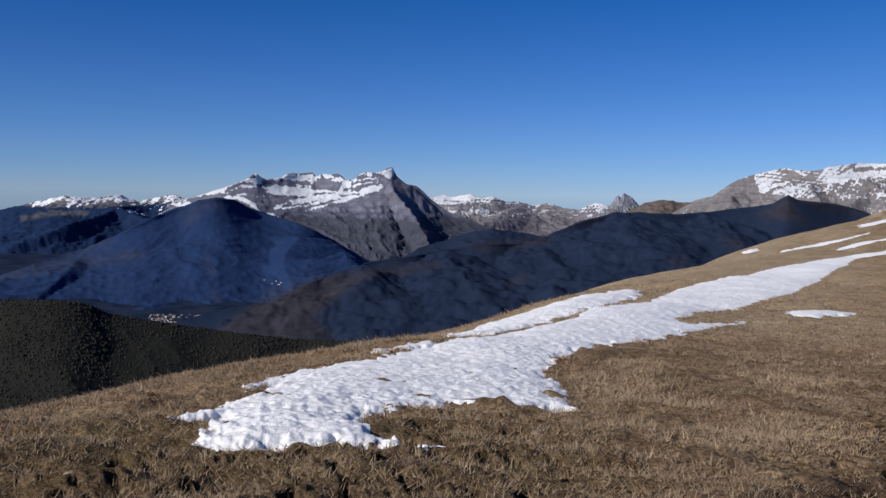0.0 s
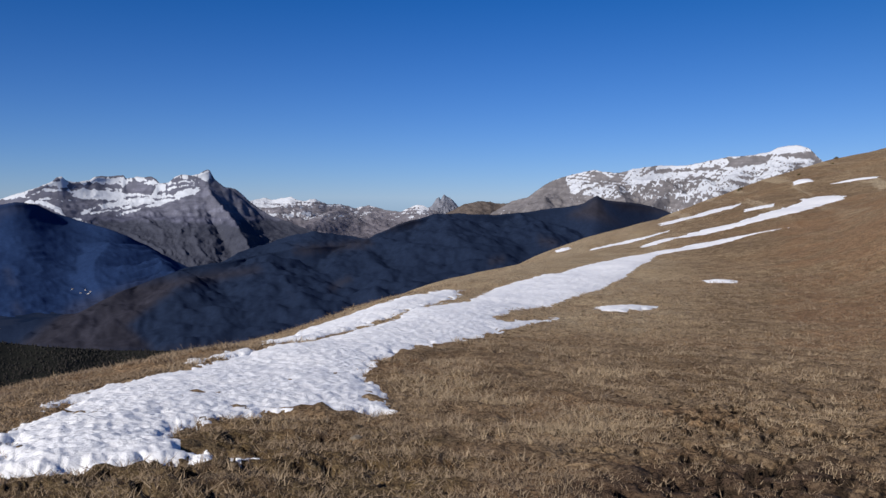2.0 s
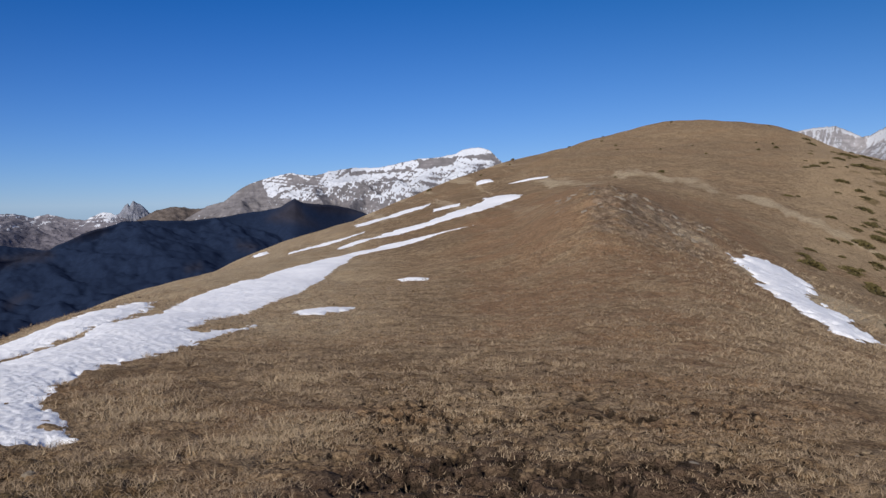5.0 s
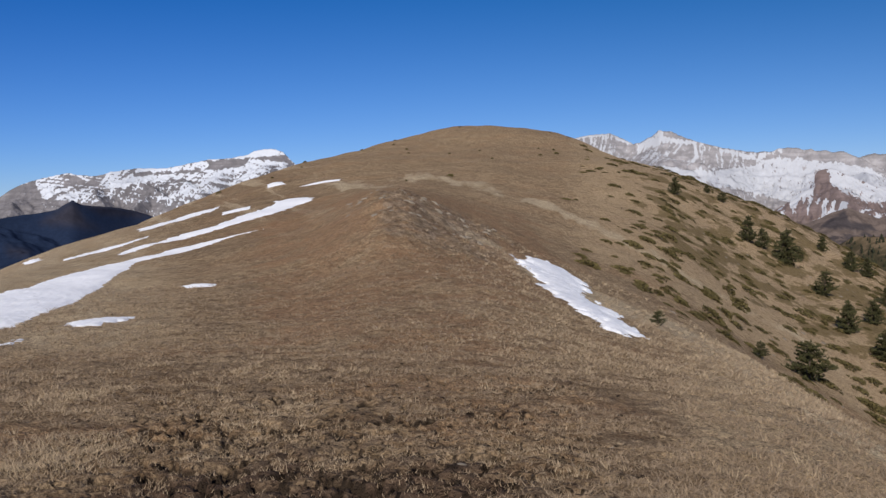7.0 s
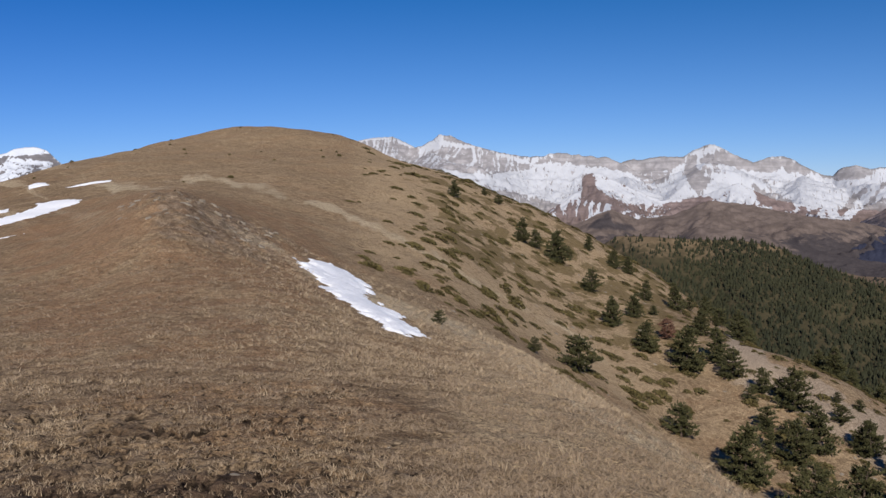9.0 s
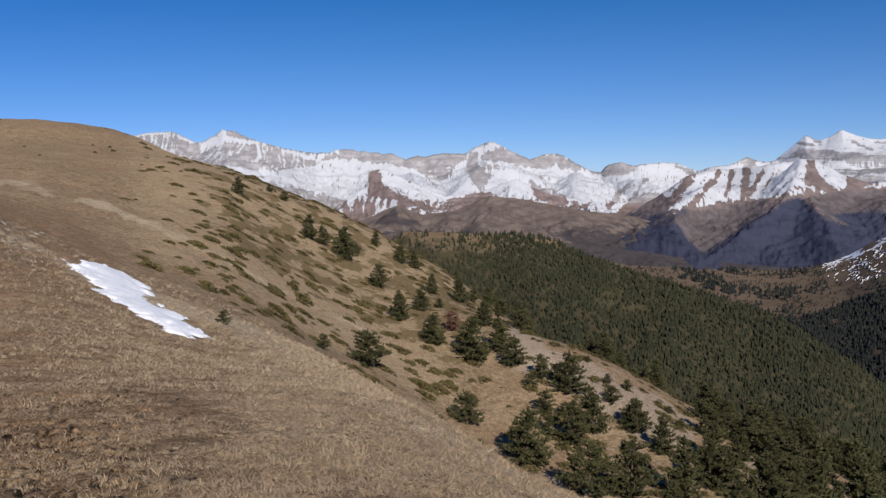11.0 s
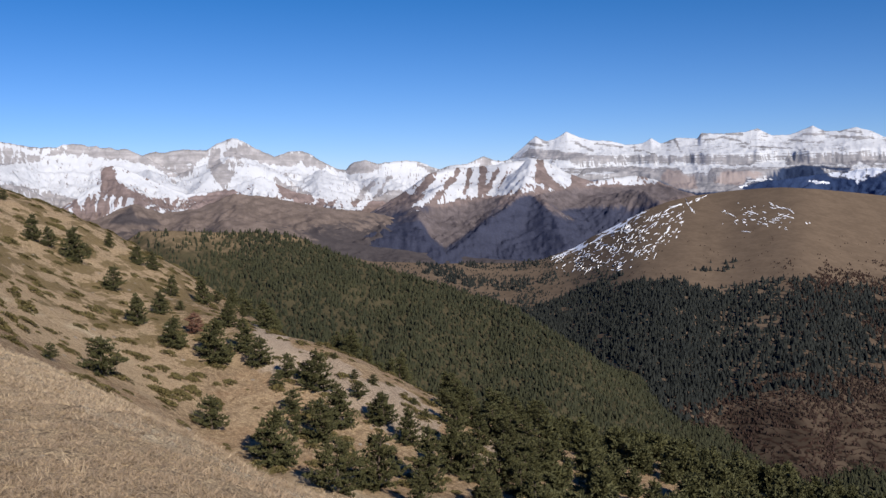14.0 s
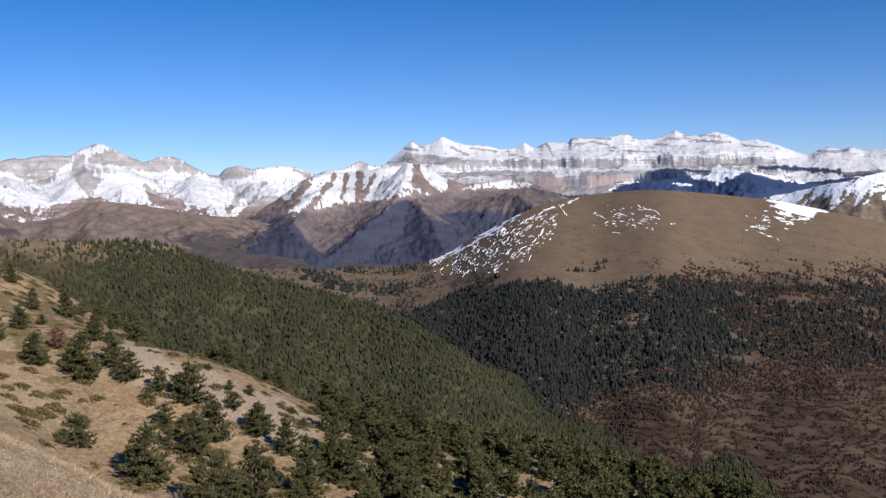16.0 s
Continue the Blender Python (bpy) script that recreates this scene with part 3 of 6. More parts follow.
straw = np.maximum(straw, 0.42 * np.exp(-((grise - shelf) / 0.3) ** 2) * smooth(26, 30, gb) * smooth(62, 55, gb) * smooth(60, 75, gr))
straw = np.maximum(straw, 0.85 * smooth(40, 56, gb) * smooth(5, 11, gr) * smooth(60, 45, gr))
straw = np.maximum(straw, 0.72 * smooth(14, 26, gr) * smooth(30, 12, gb))
straw = np.maximum(straw, 0.58 * smooth(60, 75, gr) * smooth(36, 44, gb) * (1 - 0.5 * smooth(58, 66, gb)))
straw = np.maximum(straw, 0.44 * smooth(11, 22, gr) * smooth(300, 200, gr))
stray = 0.5 * fbm(gb * 0.35, gr * 0.03, 3) + 0.22 * fbm(gb * 1.6, gr * 0.1, 3)
bleached = np.exp(-((grise - brow + 0.5 * stray) / 0.44) ** 2) * smooth(31, 35, gb) * smooth(12, 18, gr) * smooth(75, 55, gr) * (1.0 + 0.6 * fbm(gb * 0.7, gr * 0.1, 3))
bleached = np.maximum(bleached, (0.72 + 0.7 * fbm(gb * 0.5 + 3, gr * 0.06, 3)) * np.exp(-((grise - shelf + stray) / 0.28) ** 2) * smooth(24, 28, gb) * smooth(62, 55, gb) * smooth(60, 75, gr))
bleached = np.maximum(bleached, 0.55 * smooth(15, 28, gr) * smooth(25, 13, gb) * smooth(-30, -10, gb))
outcrop = smooth(28, 31, gb) * smooth(40, 36, gb) * smooth(40, 47, gr) * smooth(72, 62, gr)
bands = smooth(45, 70, gr) * smooth(-8, 4, gb) * smooth(30, 21, gb) * smooth(210, 170, gr)
straw = straw * (1 - 0.25 * bands)
rust = smooth(18, 24, gb) * smooth(46, 38, gb) * smooth(14, 24, gr) * smooth(110, 70, gr) * 0.72
moss = smooth(14, -4, gb) * smooth(-60, -45, gb) * smooth(11, 6, gr)
track = 0.5 * smooth(0.08, 0.0, from_line(gb, grise + 0.04 * fbm(gb * 2, gr * 0.1, 2), [(13.62, -1.39), (17.12, -0.45), (20.58, 0.42), (23.96, 1.26), (26.11, 1.61)])) * smooth(50, 60, gr)
olive = smooth(70, 95, gr) * smooth(190, 160, gr) * smooth(42, 48, gb) * (0.85 - 0.3 * smooth(62, 68, gb)) * smooth(84, 76, gb)
# bare scars in the wooded flank: bearing, rise
SCAR = [(64.45, -8.23), (65.26, -7.95), (66.79, -9.29), (67.74, -10.71), (67.08, -11.65), (65.28, -10.89), (64.69, -9.62)]
GULLIED = [(67.13, -9.72), (70.63, -11.22), (73.81, -12.61), (75.92, -14.35), (75.18, -16.04), (70.22, -13.38), (67.50, -11.67)]
GULLY_SPOT, LOW_SPOT = [(78.54, -15.64), (80.48, -16.17), (79.90, -17.38), (77.97, -16.62)], [(83.21, -14.63), (86.24, -15.38), (85.68, -16.31), (82.65, -15.47)]
wob = 0.4 * fbm(gx / 5, gy / 5, 4)
far_side = smooth(60, 75, gr) * smooth(220, 180, gr)
scar = smooth(-0.25, 0.25, inside(gb + wob, grise + 0.5 * wob, SCAR)) * far_side
scree = np.maximum(scar, 0.85 * smooth(-0.4, 0.3, inside(gb + wob, grise + wob, GULLIED)) * far_side)
for spot in (GULLY_SPOT, LOW_SPOT):
    scree = np.maximum(scree, 0.9 * smooth(-0.3, 0.3, inside(gb + wob, grise + wob, spot)) * smooth(55, 60, gr) * smooth(220, 180, gr))
scree = np.maximum(scree, 0.33 * smooth(57, 66, gb) * smooth(50, 62, gr) * smooth(180, 140, gr))
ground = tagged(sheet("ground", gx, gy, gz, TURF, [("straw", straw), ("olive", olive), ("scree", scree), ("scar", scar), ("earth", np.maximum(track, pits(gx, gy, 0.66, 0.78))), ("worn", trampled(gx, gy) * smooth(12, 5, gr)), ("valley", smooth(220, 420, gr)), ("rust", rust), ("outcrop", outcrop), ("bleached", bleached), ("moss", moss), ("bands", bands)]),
                "dry brown autumn turf on a mountain ridge above deep valleys", "ground", kind="structure")

GREY, BROWN, DARK = (0.30, 0.285, 0.275), (0.125, 0.09, 0.07), (0.022, 0.028, 0.026)
def range_(name, label, crest, far, front, mat, category="mountain", **more):
    return tagged(landform(name, crest, far, front, mat, **more), label, category, kind="structure")


# snow fields, bare rock, woods and cliffs on the ranges: kind (snow, mixed, rock, woods, bare heath, cliff, pinkish cliff), width, outline
NORTH_COVER = [
    ("m", 0.00, [(41.80, 3.57), (43.49, 3.77), (45.21, 3.31), (46.68, 3.16), (46.62, 1.80), (43.44, 2.58), (41.76, 2.77)]),
    ("s", 0.00, [(45.64, 3.09), (47.08, 4.03), (47.22, 3.74), (46.62, 3.09), (45.77, 2.77)]),
    ("m", 0.00, [(46.06, 2.52), (47.14, 3.26), (49.43, 3.16), (52.57, 2.25), (53.19, 1.54), (49.36, 1.45), (46.63, 1.87)]),
    ("r", 0.00, [(47.26, 4.00), (47.92, 3.87), (49.13, 3.29), (48.21, 3.42), (47.30, 3.58)]),
    ("s", 0.13, [(47.24, 3.45), (48.20, 3.29), (49.19, 3.22)]),
    ("s", 0.20, [(50.61, 2.79), (52.56, 2.15), (53.82, 2.68)]),
    ("s", 0.00, [(48.44, 1.53), (50.62, 1.50), (52.87, 1.81), (55.81, 1.37), (55.78, 0.41), (54.75, -0.52), (53.45, -0.22), (49.35, 1.12)])]
NORTH_COVER_2 = [
    ("r", 0.00, [(54.05, 2.74), (54.87, 2.80), (55.85, 2.52), (57.19, 2.51), (58.19, 2.06), (58.87, 2.25), (59.38, 2.11), (60.93, 2.40), (61.97, 2.52), (61.95, 1.76), (60.56, 1.47), (58.85, 1.39), (57.16, 1.69), (55.84, 1.98), (54.84, 1.96), (54.03, 2.27)]),
    ("s", 0.23, [(54.84, 1.96), (55.82, 1.54), (56.90, 1.73), (59.18, 1.04), (61.21, 0.14)]),
    ("r", 0.00, [(55.81, 1.37), (56.42, 1.50), (56.66, 0.57), (57.12, 0.22), (57.78, -0.14), (58.18, -0.46), (57.10, -0.43), (55.93, -0.17), (55.85, 0.41)]),
    ("s", 0.00, [(56.65, 1.43), (57.16, 1.56), (59.17, 0.94), (60.18, 0.26), (62.07, -0.26), (60.50, -0.47), (58.45, -0.46), (57.45, -0.03), (56.79, 0.57)])]
NORTH_COVER_3 = [
    ("s", 0.00, [(61.43, 1.91), (61.95, 1.90), (61.86, 1.28), (62.32, 0.29), (62.66, 0.08), (61.54, -0.28), (60.79, -0.09), (60.71, 0.67), (61.07, 1.36)]),
    ("r", 0.00, [(62.00, 2.31), (62.66, 2.62), (62.53, 1.68), (63.05, 1.40), (63.52, 1.04), (63.06, 0.42), (62.66, 0.08), (62.13, 0.72), (61.94, 1.45)]),
    ("s", 0.00, [(62.24, 2.45), (63.02, 2.92), (63.57, 2.98), (64.05, 2.63), (62.80, 2.41)]),
    ("r", 0.00, [(64.12, 2.63), (66.13, 2.01), (68.57, 1.33), (67.52, 1.21), (65.77, 1.42), (64.03, 1.59), (62.71, 1.82), (62.65, 2.20)]),
    ("s", 0.16, [(62.71, 1.89), (64.38, 1.65), (66.28, 0.99)]),
    ("s", 0.00, [(62.70, 1.33), (64.72, 1.30), (65.76, 0.86), (63.98, -0.26), (63.11, -0.24), (63.09, 0.35), (63.59, 0.97)])]
NORTH_COVER_4 = [
    ("s", 0.00, [(63.70, -0.15), (65.48, 0.83), (66.18, -0.55), (64.67, -0.56)]),
    ("r", 0.00, [(65.55, 0.86), (66.17, 0.50), (67.31, -0.43), (68.18, -1.01), (66.22, -0.55)]),
    ("s", 0.00, [(67.28, 1.81), (67.69, 1.24), (69.27, 1.14), (70.25, 0.88), (70.02, -0.20), (69.30, -0.96), (68.18, -0.59), (67.07, 0.13), (66.66, 0.63), (66.82, 1.26)]),
    ("r", 0.00, [(66.27, 1.79), (67.36, 2.26), (68.51, 1.61), (69.34, 1.18), (68.29, 1.30), (67.46, 1.67), (66.82, 1.26), (66.12, 1.38)]),
    ("s", 0.00, [(69.90, 0.75), (71.73, 0.89), (73.83, 1.54), (74.70, 1.45), (75.28, 0.57), (74.23, -0.46), (73.28, -0.27), (72.05, -0.49), (71.05, -1.52), (69.57, -1.60), (69.23, -1.07), (70.13, -0.21)]),
    ("r", 0.00, [(70.33, 1.12), (71.21, 1.66), (72.15, 1.23), (71.37, 0.82), (70.50, 0.91)])]
NORTH_COVER_5 = [
    ("r", 0.16, [(71.78, 0.18), (70.50, -1.13)]),
    ("r", 0.16, [(72.88, 0.51), (71.41, -1.35)]),
    ("r", 0.16, [(74.63, 1.45), (75.63, 0.70)]),
    ("r", 0.00, [(71.05, -1.63), (72.05, -1.01), (73.28, -0.34), (74.50, -0.64), (74.14, -1.40), (73.08, -2.44), (58.40, -2.12), (59.27, -1.55), (61.19, -0.73), (61.89, -0.15), (63.29, -0.04), (63.97, -0.51), (66.07, -0.62), (68.52, -1.16), (69.57, -1.67)]),
    ("s", 0.08, [(64.25, -0.76), (66.84, -0.74)]),
    ("s", 0.07, [(59.28, -1.24), (62.97, -1.36)]),
    ("s", 0.10, [(62.70, -1.11), (63.63, -0.25)]),
    # a shaded bowl, its shade painted with the woods colour
    ("w", 0.00, [(55.97, -1.92), (57.42, -0.89), (57.63, -1.55), (58.82, -1.72), (59.08, -2.14)]),
    ("s", 0.13, [(55.65, -1.64), (57.39, -0.75), (57.68, -1.31), (58.49, -1.50), (59.21, -1.28)])]
NORTH_COVER_6 = [
    ("s", 0.00, [(75.21, 0.22), (76.61, 1.27), (78.67, 1.12), (81.04, 1.48), (81.78, 1.66), (81.64, -0.01), (80.15, -0.74), (78.72, -0.85), (77.96, -0.77), (74.67, -1.48)]),
    ("r", 0.30, [(75.35, 0.46), (74.50, -0.71)]),
    ("r", 0.23, [(77.09, 0.84), (76.17, -0.39), (75.12, -1.42)]),
    ("r", 0.16, [(77.84, 0.93), (77.42, -0.62)]),
    ("r", 0.30, [(78.73, 1.02), (78.45, -0.57)]),
    ("r", 0.16, [(79.58, 1.00), (78.79, -0.58)]),
    ("r", 0.08, [(80.23, 0.98), (79.54, -0.38)]),
    ("r", 0.00, [(81.94, 1.56), (82.24, 1.55), (82.61, 0.59), (83.23, -0.18), (82.04, -0.29), (81.84, 0.60)]),
    ("s", 0.00, [(82.21, 1.55), (83.37, 1.21), (84.09, 0.79), (84.09, -0.12), (83.20, 0.03), (82.70, 0.58)]),
    ("s", 0.13, [(80.96, -0.65), (82.04, -0.08), (83.30, -0.69)])]
NORTH_COVER_7 = [
    ("r", 0.00, [(84.02, 0.79), (86.29, 0.50), (85.97, 0.21), (84.68, -0.34), (84.09, -0.12)]),
    ("s", 0.00, [(84.84, -0.24), (85.39, 0.09), (86.29, 0.47), (87.88, 0.37), (89.38, 0.04), (88.20, -0.30), (86.29, -0.17)])]
RIDGE_COVER = [
    ("w", 0.00, [(80.96, -0.75), (81.70, -0.76), (83.03, -2.08), (84.35, -2.44), (88.20, -1.86), (89.75, -0.96), (89.14, -1.48), (85.97, -3.32), (82.69, -5.06), (76.54, -4.87), (76.03, -4.44), (78.64, -2.52)]),
    ("b", 0.00, [(82.03, -0.70), (84.02, -0.39), (89.75, -0.23), (91.28, -0.75), (89.14, -1.28), (86.62, -2.02), (84.02, -2.33)]),
    ("w", 0.00, [(71.67, -2.77), (73.78, -2.38), (76.56, -2.94), (76.03, -4.09), (73.06, -3.84)]),
    ("b", 0.00, [(74.49, -1.69), (77.96, -1.05), (80.01, -0.80), (78.29, -2.58), (76.20, -3.99), (75.17, -3.10)]),
    ("w", 0.00, [(83.36, -1.75), (84.68, -1.56), (87.57, -1.59), (86.62, -2.25), (84.35, -2.37)])]
PLATEAU_COVER = [
    ("s", 0.00, [(80.50, 1.51), (80.88, 2.48), (81.77, 3.05), (84.06, 3.34), (87.89, 2.70), (94.78, 3.09), (101.03, 2.74), (105.08, 1.68), (109.44, 1.50), (109.45, 0.30), (104.47, 0.46), (97.43, 1.36), (91.34, 1.49), (81.57, 2.18)]),
    ("c", 0.00, [(80.96, 1.71), (81.57, 2.15), (84.02, 1.88), (86.12, 1.57), (88.91, 1.46), (91.34, 1.49), (94.42, 1.39), (94.61, 0.77), (91.33, 0.90), (88.90, 1.08), (86.46, 1.14), (84.01, 1.39), (82.08, 1.44)]),
    ("s", 0.13, [(84.35, 1.13), (86.81, 1.06), (88.90, 1.01), (93.39, 0.77)]),
    ("c", 0.00, [(85.40, 0.93), (88.90, 0.80), (91.33, 0.73), (94.74, 0.52), (95.59, 0.40), (94.56, -0.68), (91.30, -0.77), (89.23, -0.02), (87.14, 0.43)]),
    ("p", 0.00, [(89.41, 0.15), (89.77, 0.67), (91.32, 0.45), (91.65, -0.53), (90.26, -0.50)])]
PLATEAU_COVER_2 = [
    ("p", 0.00, [(92.52, -0.21), (93.04, 0.54), (95.35, 0.40), (94.22, -0.43)]),
    ("s", 0.00, [(90.36, 0.93), (92.70, 0.86), (92.08, 0.39), (90.80, 0.43)]),
    ("c", 0.00, [(96.87, 1.11), (97.60, 1.39), (99.73, 1.35), (101.34, 1.23), (103.60, 1.15), (103.66, 0.82), (101.33, 0.73), (99.73, 0.71), (96.43, 0.78)]),
    ("w", 0.00, [(94.05, -0.53), (95.07, -0.10), (96.43, 0.61), (97.43, 0.75), (100.11, 0.50), (100.76, 0.11), (100.43, -0.28), (101.72, 0.45), (102.79, 0.25), (104.47, -0.19), (105.84, -0.55), (104.46, -1.08), (101.96, -1.19), (94.73, -0.85)]),
    ("s", 0.00, [(98.42, 0.55), (99.88, 0.27), (100.11, 0.67), (100.50, 0.89), (101.14, 0.50), (100.30, -0.48), (100.11, -0.14), (98.91, 0.06)]),
    ("s", 0.10, [(100.53, -0.25), (101.97, 0.48), (102.98, 0.15)]),
    ("s", 0.13, [(97.82, -0.18), (98.94, -0.31)])]
PLATEAU_COVER_3 = [
    ("s", 0.13, [(94.05, -0.49), (94.57, -0.12), (95.75, -0.02)]),
    ("s", 0.00, [(102.29, 0.37), (104.47, 0.17), (107.18, 0.28), (107.18, -0.14), (105.08, -0.40), (103.54, -0.13)]),
    ("w", 0.16, [(102.76, 0.62), (104.47, 0.53), (107.03, 0.25)]),
    ("r", 0.06, [(91.90, 2.30), (93.07, 2.54), (94.49, 2.08)]),
    ("r", 0.06, [(94.09, 1.95), (96.84, 1.72)]),
    ("r", 0.06, [(96.71, 2.20), (98.50, 2.04)]),
    ("r", 0.10, [(84.39, 2.39), (85.49, 1.83)]),
    ("r", 0.08, [(87.88, 2.29), (87.88, 1.94), (89.09, 1.59)]),
    ("r", 0.07, [(98.92, 2.36), (101.09, 2.17)]),
    ("r", 0.08, [(89.62, 2.24), (90.18, 2.46), (90.58, 1.72)]),
    ("r", 0.08, [(91.53, 2.52), (92.05, 2.81), (94.10, 2.64)]),
    ("r", 0.07, [(97.45, 2.51), (98.60, 2.54)]),
    ("r", 0.13, [(81.94, 2.87), (82.56, 2.44)]),
    ("r", 0.10, [(81.30, 2.47), (82.28, 2.30)])]
PLATEAU_COVER_4 = [
    ("r", 0.10, [(105.38, 1.67), (105.99, 1.45), (107.47, 1.46)]),
    ("r", 0.08, [(99.41, 2.64), (100.54, 2.49)]),
    ("r", 0.06, [(85.44, 2.36), (87.18, 2.10)]),
    ("r", 0.05, [(101.66, 2.02), (103.85, 1.73)]),
    ("r", 0.07, [(94.27, 2.84), (95.11, 2.87)])]
MASSIF_COVER = [
    ("r", 0.00, [(-24.31, -0.63), (-22.00, 0.29), (-18.63, 1.37), (-11.70, 1.84), (-9.57, -0.23), (-5.32, -1.92), (-8.46, -3.73), (-13.39, -4.32), (-18.62, -2.09)]),
    ("s", 0.00, [(-24.15, -0.46), (-22.00, 0.35), (-20.49, 1.06), (-19.48, 0.74), (-18.29, 1.10), (-16.71, 1.13), (-16.50, 0.37), (-15.18, 0.98), (-14.42, 0.68), (-15.18, -0.13), (-15.45, -0.31), (-16.70, -0.74), (-18.62, -1.12), (-19.37, -0.36), (-20.99, -0.25), (-22.33, -0.13)]),
    ("r", 0.00, [(-22.06, -0.26), (-21.66, 0.02), (-20.32, 0.42), (-19.51, 0.12), (-19.91, -0.37), (-20.99, -0.11)]),
    ("r", 0.00, [(-20.39, 1.20), (-20.12, 0.87), (-20.73, 0.75)]),
    ("r", 0.16, [(-19.71, 0.56), (-18.35, 0.48), (-16.98, 0.68)]),
    ("r", 0.00, [(-16.84, 0.44), (-16.22, 0.79), (-14.90, 0.61), (-15.18, 0.15), (-16.70, 0.13)]),
    ("r", 0.07, [(-15.53, 0.66), (-16.57, 1.00)])]
MASSIF_COVER_2 = [
    ("m", 0.00, [(-15.18, 0.04), (-13.79, 1.11), (-12.33, 1.06), (-12.32, 0.57), (-13.78, -0.08), (-15.17, -0.45)]),
    ("s", 0.10, [(-15.11, -0.24), (-13.62, 0.83), (-12.75, 1.30)]),
    ("s", 0.16, [(-14.90, -0.41), (-13.44, 0.07), (-12.53, 0.43)]),
    ("s", 0.10, [(-17.07, -1.10), (-15.17, -0.52), (-14.06, -0.22)]),
    ("s", 0.00, [(-12.40, 1.06), (-11.84, 1.60), (-11.73, 1.07), (-12.04, 0.89)]),
    ("s", 0.10, [(-13.79, 1.18), (-13.10, 1.37), (-12.68, 1.34)]),
    ("r", 0.13, [(-19.71, -0.20), (-17.94, -0.34), (-16.56, -0.12)]),
    ("r", 0.00, [(-19.37, -0.43), (-18.62, -0.21), (-18.07, -0.69), (-18.82, -0.91)]),
    ("s", 0.16, [(-22.06, -0.47), (-21.20, -0.35), (-20.39, -0.86), (-19.91, -1.41), (-18.96, -1.67)]),
    ("s", 0.07, [(-10.28, 0.43), (-9.86, 0.12)])]
MASSIF_COVER_3 = [
    ("s", 0.10, [(-19.86, 0.78), (-18.88, 0.97), (-18.39, 1.18)]),
    ("s", 0.10, [(-18.39, 0.87), (-17.08, 0.69)]),
    ("s", 0.13, [(-16.84, 0.69), (-16.18, 1.15), (-15.84, 0.98)]),
    ("s", 0.10, [(-15.91, 1.08), (-15.07, 0.79)]),
    ("s", 0.00, [(-19.28, -0.15), (-18.56, 0.33), (-17.51, 0.21), (-17.31, -0.06), (-18.24, -0.21), (-19.05, -0.28)]),
    ("s", 0.00, [(-18.07, -0.61), (-17.51, -0.13), (-16.58, 0.08), (-15.58, 0.16), (-15.64, -0.11), (-16.58, -0.33), (-17.51, -0.68)]),
    ("s", 0.13, [(-19.16, -1.03), (-18.40, -0.69)]),
    ("r", 0.10, [(-19.67, 0.32), (-19.15, 0.46)]),
    ("r", 0.07, [(-18.23, 0.40), (-17.24, 0.31)]),
    ("r", 0.10, [(-16.81, 0.42), (-16.18, 0.77), (-15.24, 0.44)]),
    ("r", 0.07, [(-16.98, 0.28), (-15.24, 0.17)]),
    ("s", 0.13, [(-15.10, 0.03), (-14.50, 0.62), (-13.89, 1.15), (-13.21, 1.19)]),
    ("s", 0.08, [(-14.97, -0.07), (-14.06, 0.04), (-13.00, 0.44)]),
    ("s", 0.10, [(-15.24, -0.25), (-13.89, -0.09), (-12.79, 0.20)]),
    ("s", 0.05, [(-14.56, 0.38), (-13.72, 0.60), (-12.93, 0.64)]),
    ("s", 0.05, [(-14.36, 0.73), (-13.55, 0.88), (-12.93, 0.92)]),
    ("s", 0.00, [(-12.73, 1.20), (-12.39, 1.45), (-12.04, 1.56), (-11.97, 1.18), (-12.45, 1.10)]),
    ("s", 0.08, [(-16.75, -0.74), (-15.24, -0.31), (-14.23, -0.20)]),
    ("s", 0.13, [(-23.04, -0.19), (-22.25, 0.21), (-21.53, 0.36)]),
    ("s", 0.13, [(-21.40, 0.49), (-20.66, 0.77), (-19.86, 0.58)]),
    ("s", 0.08, [(-21.08, 0.30), (-20.18, 0.31)]),
    ("s", 0.13, [(-20.45, -0.84), (-19.87, -1.30), (-19.29, -1.44)]),
    ("r", 0.07, [(-19.86, 0.55), (-18.40, 0.70), (-16.98, 0.52)]),
    ("r", 0.08, [(-19.77, 0.04), (-19.28, -0.35), (-18.40, -0.45), (-17.18, -0.30)]),
    ("r", 0.06, [(-16.75, -0.12), (-15.37, -0.01)]),
    ("r", 0.07, [(-18.57, -0.86), (-17.41, -0.78), (-16.51, -0.53)]),
    ("r", 0.07, [(-14.70, 0.17), (-13.89, 0.36), (-13.00, 0.57)]),
    ("r", 0.05, [(-14.43, 0.56), (-13.61, 0.74), (-12.93, 0.82)]),
    ("r", 0.05, [(-14.23, 0.97), (-12.93, 1.06)]),
    ("r", 0.06, [(-15.07, -0.21), (-13.95, -0.06)]),
    ("r", 0.07, [(-22.04, -0.05), (-21.08, 0.50), (-19.86, 0.38)])]
FAR_COVER = [
    ("s", 0.10, [(-32.71, -0.95), (-31.07, -0.51)]),
    ("s", 0.10, [(-30.92, -0.61), (-27.05, -0.53)]),
    ("s", 0.08, [(-27.59, -1.23), (-26.57, -1.53)]),
    ("s", 0.13, [(-25.15, -0.40), (-24.90, -1.18)]),
    ("s", 0.10, [(-24.89, -0.50), (-24.31, -0.83)]),
    ("b", 0.20, [(-33.30, -1.66), (-31.52, -1.39), (-30.01, -1.42)])]
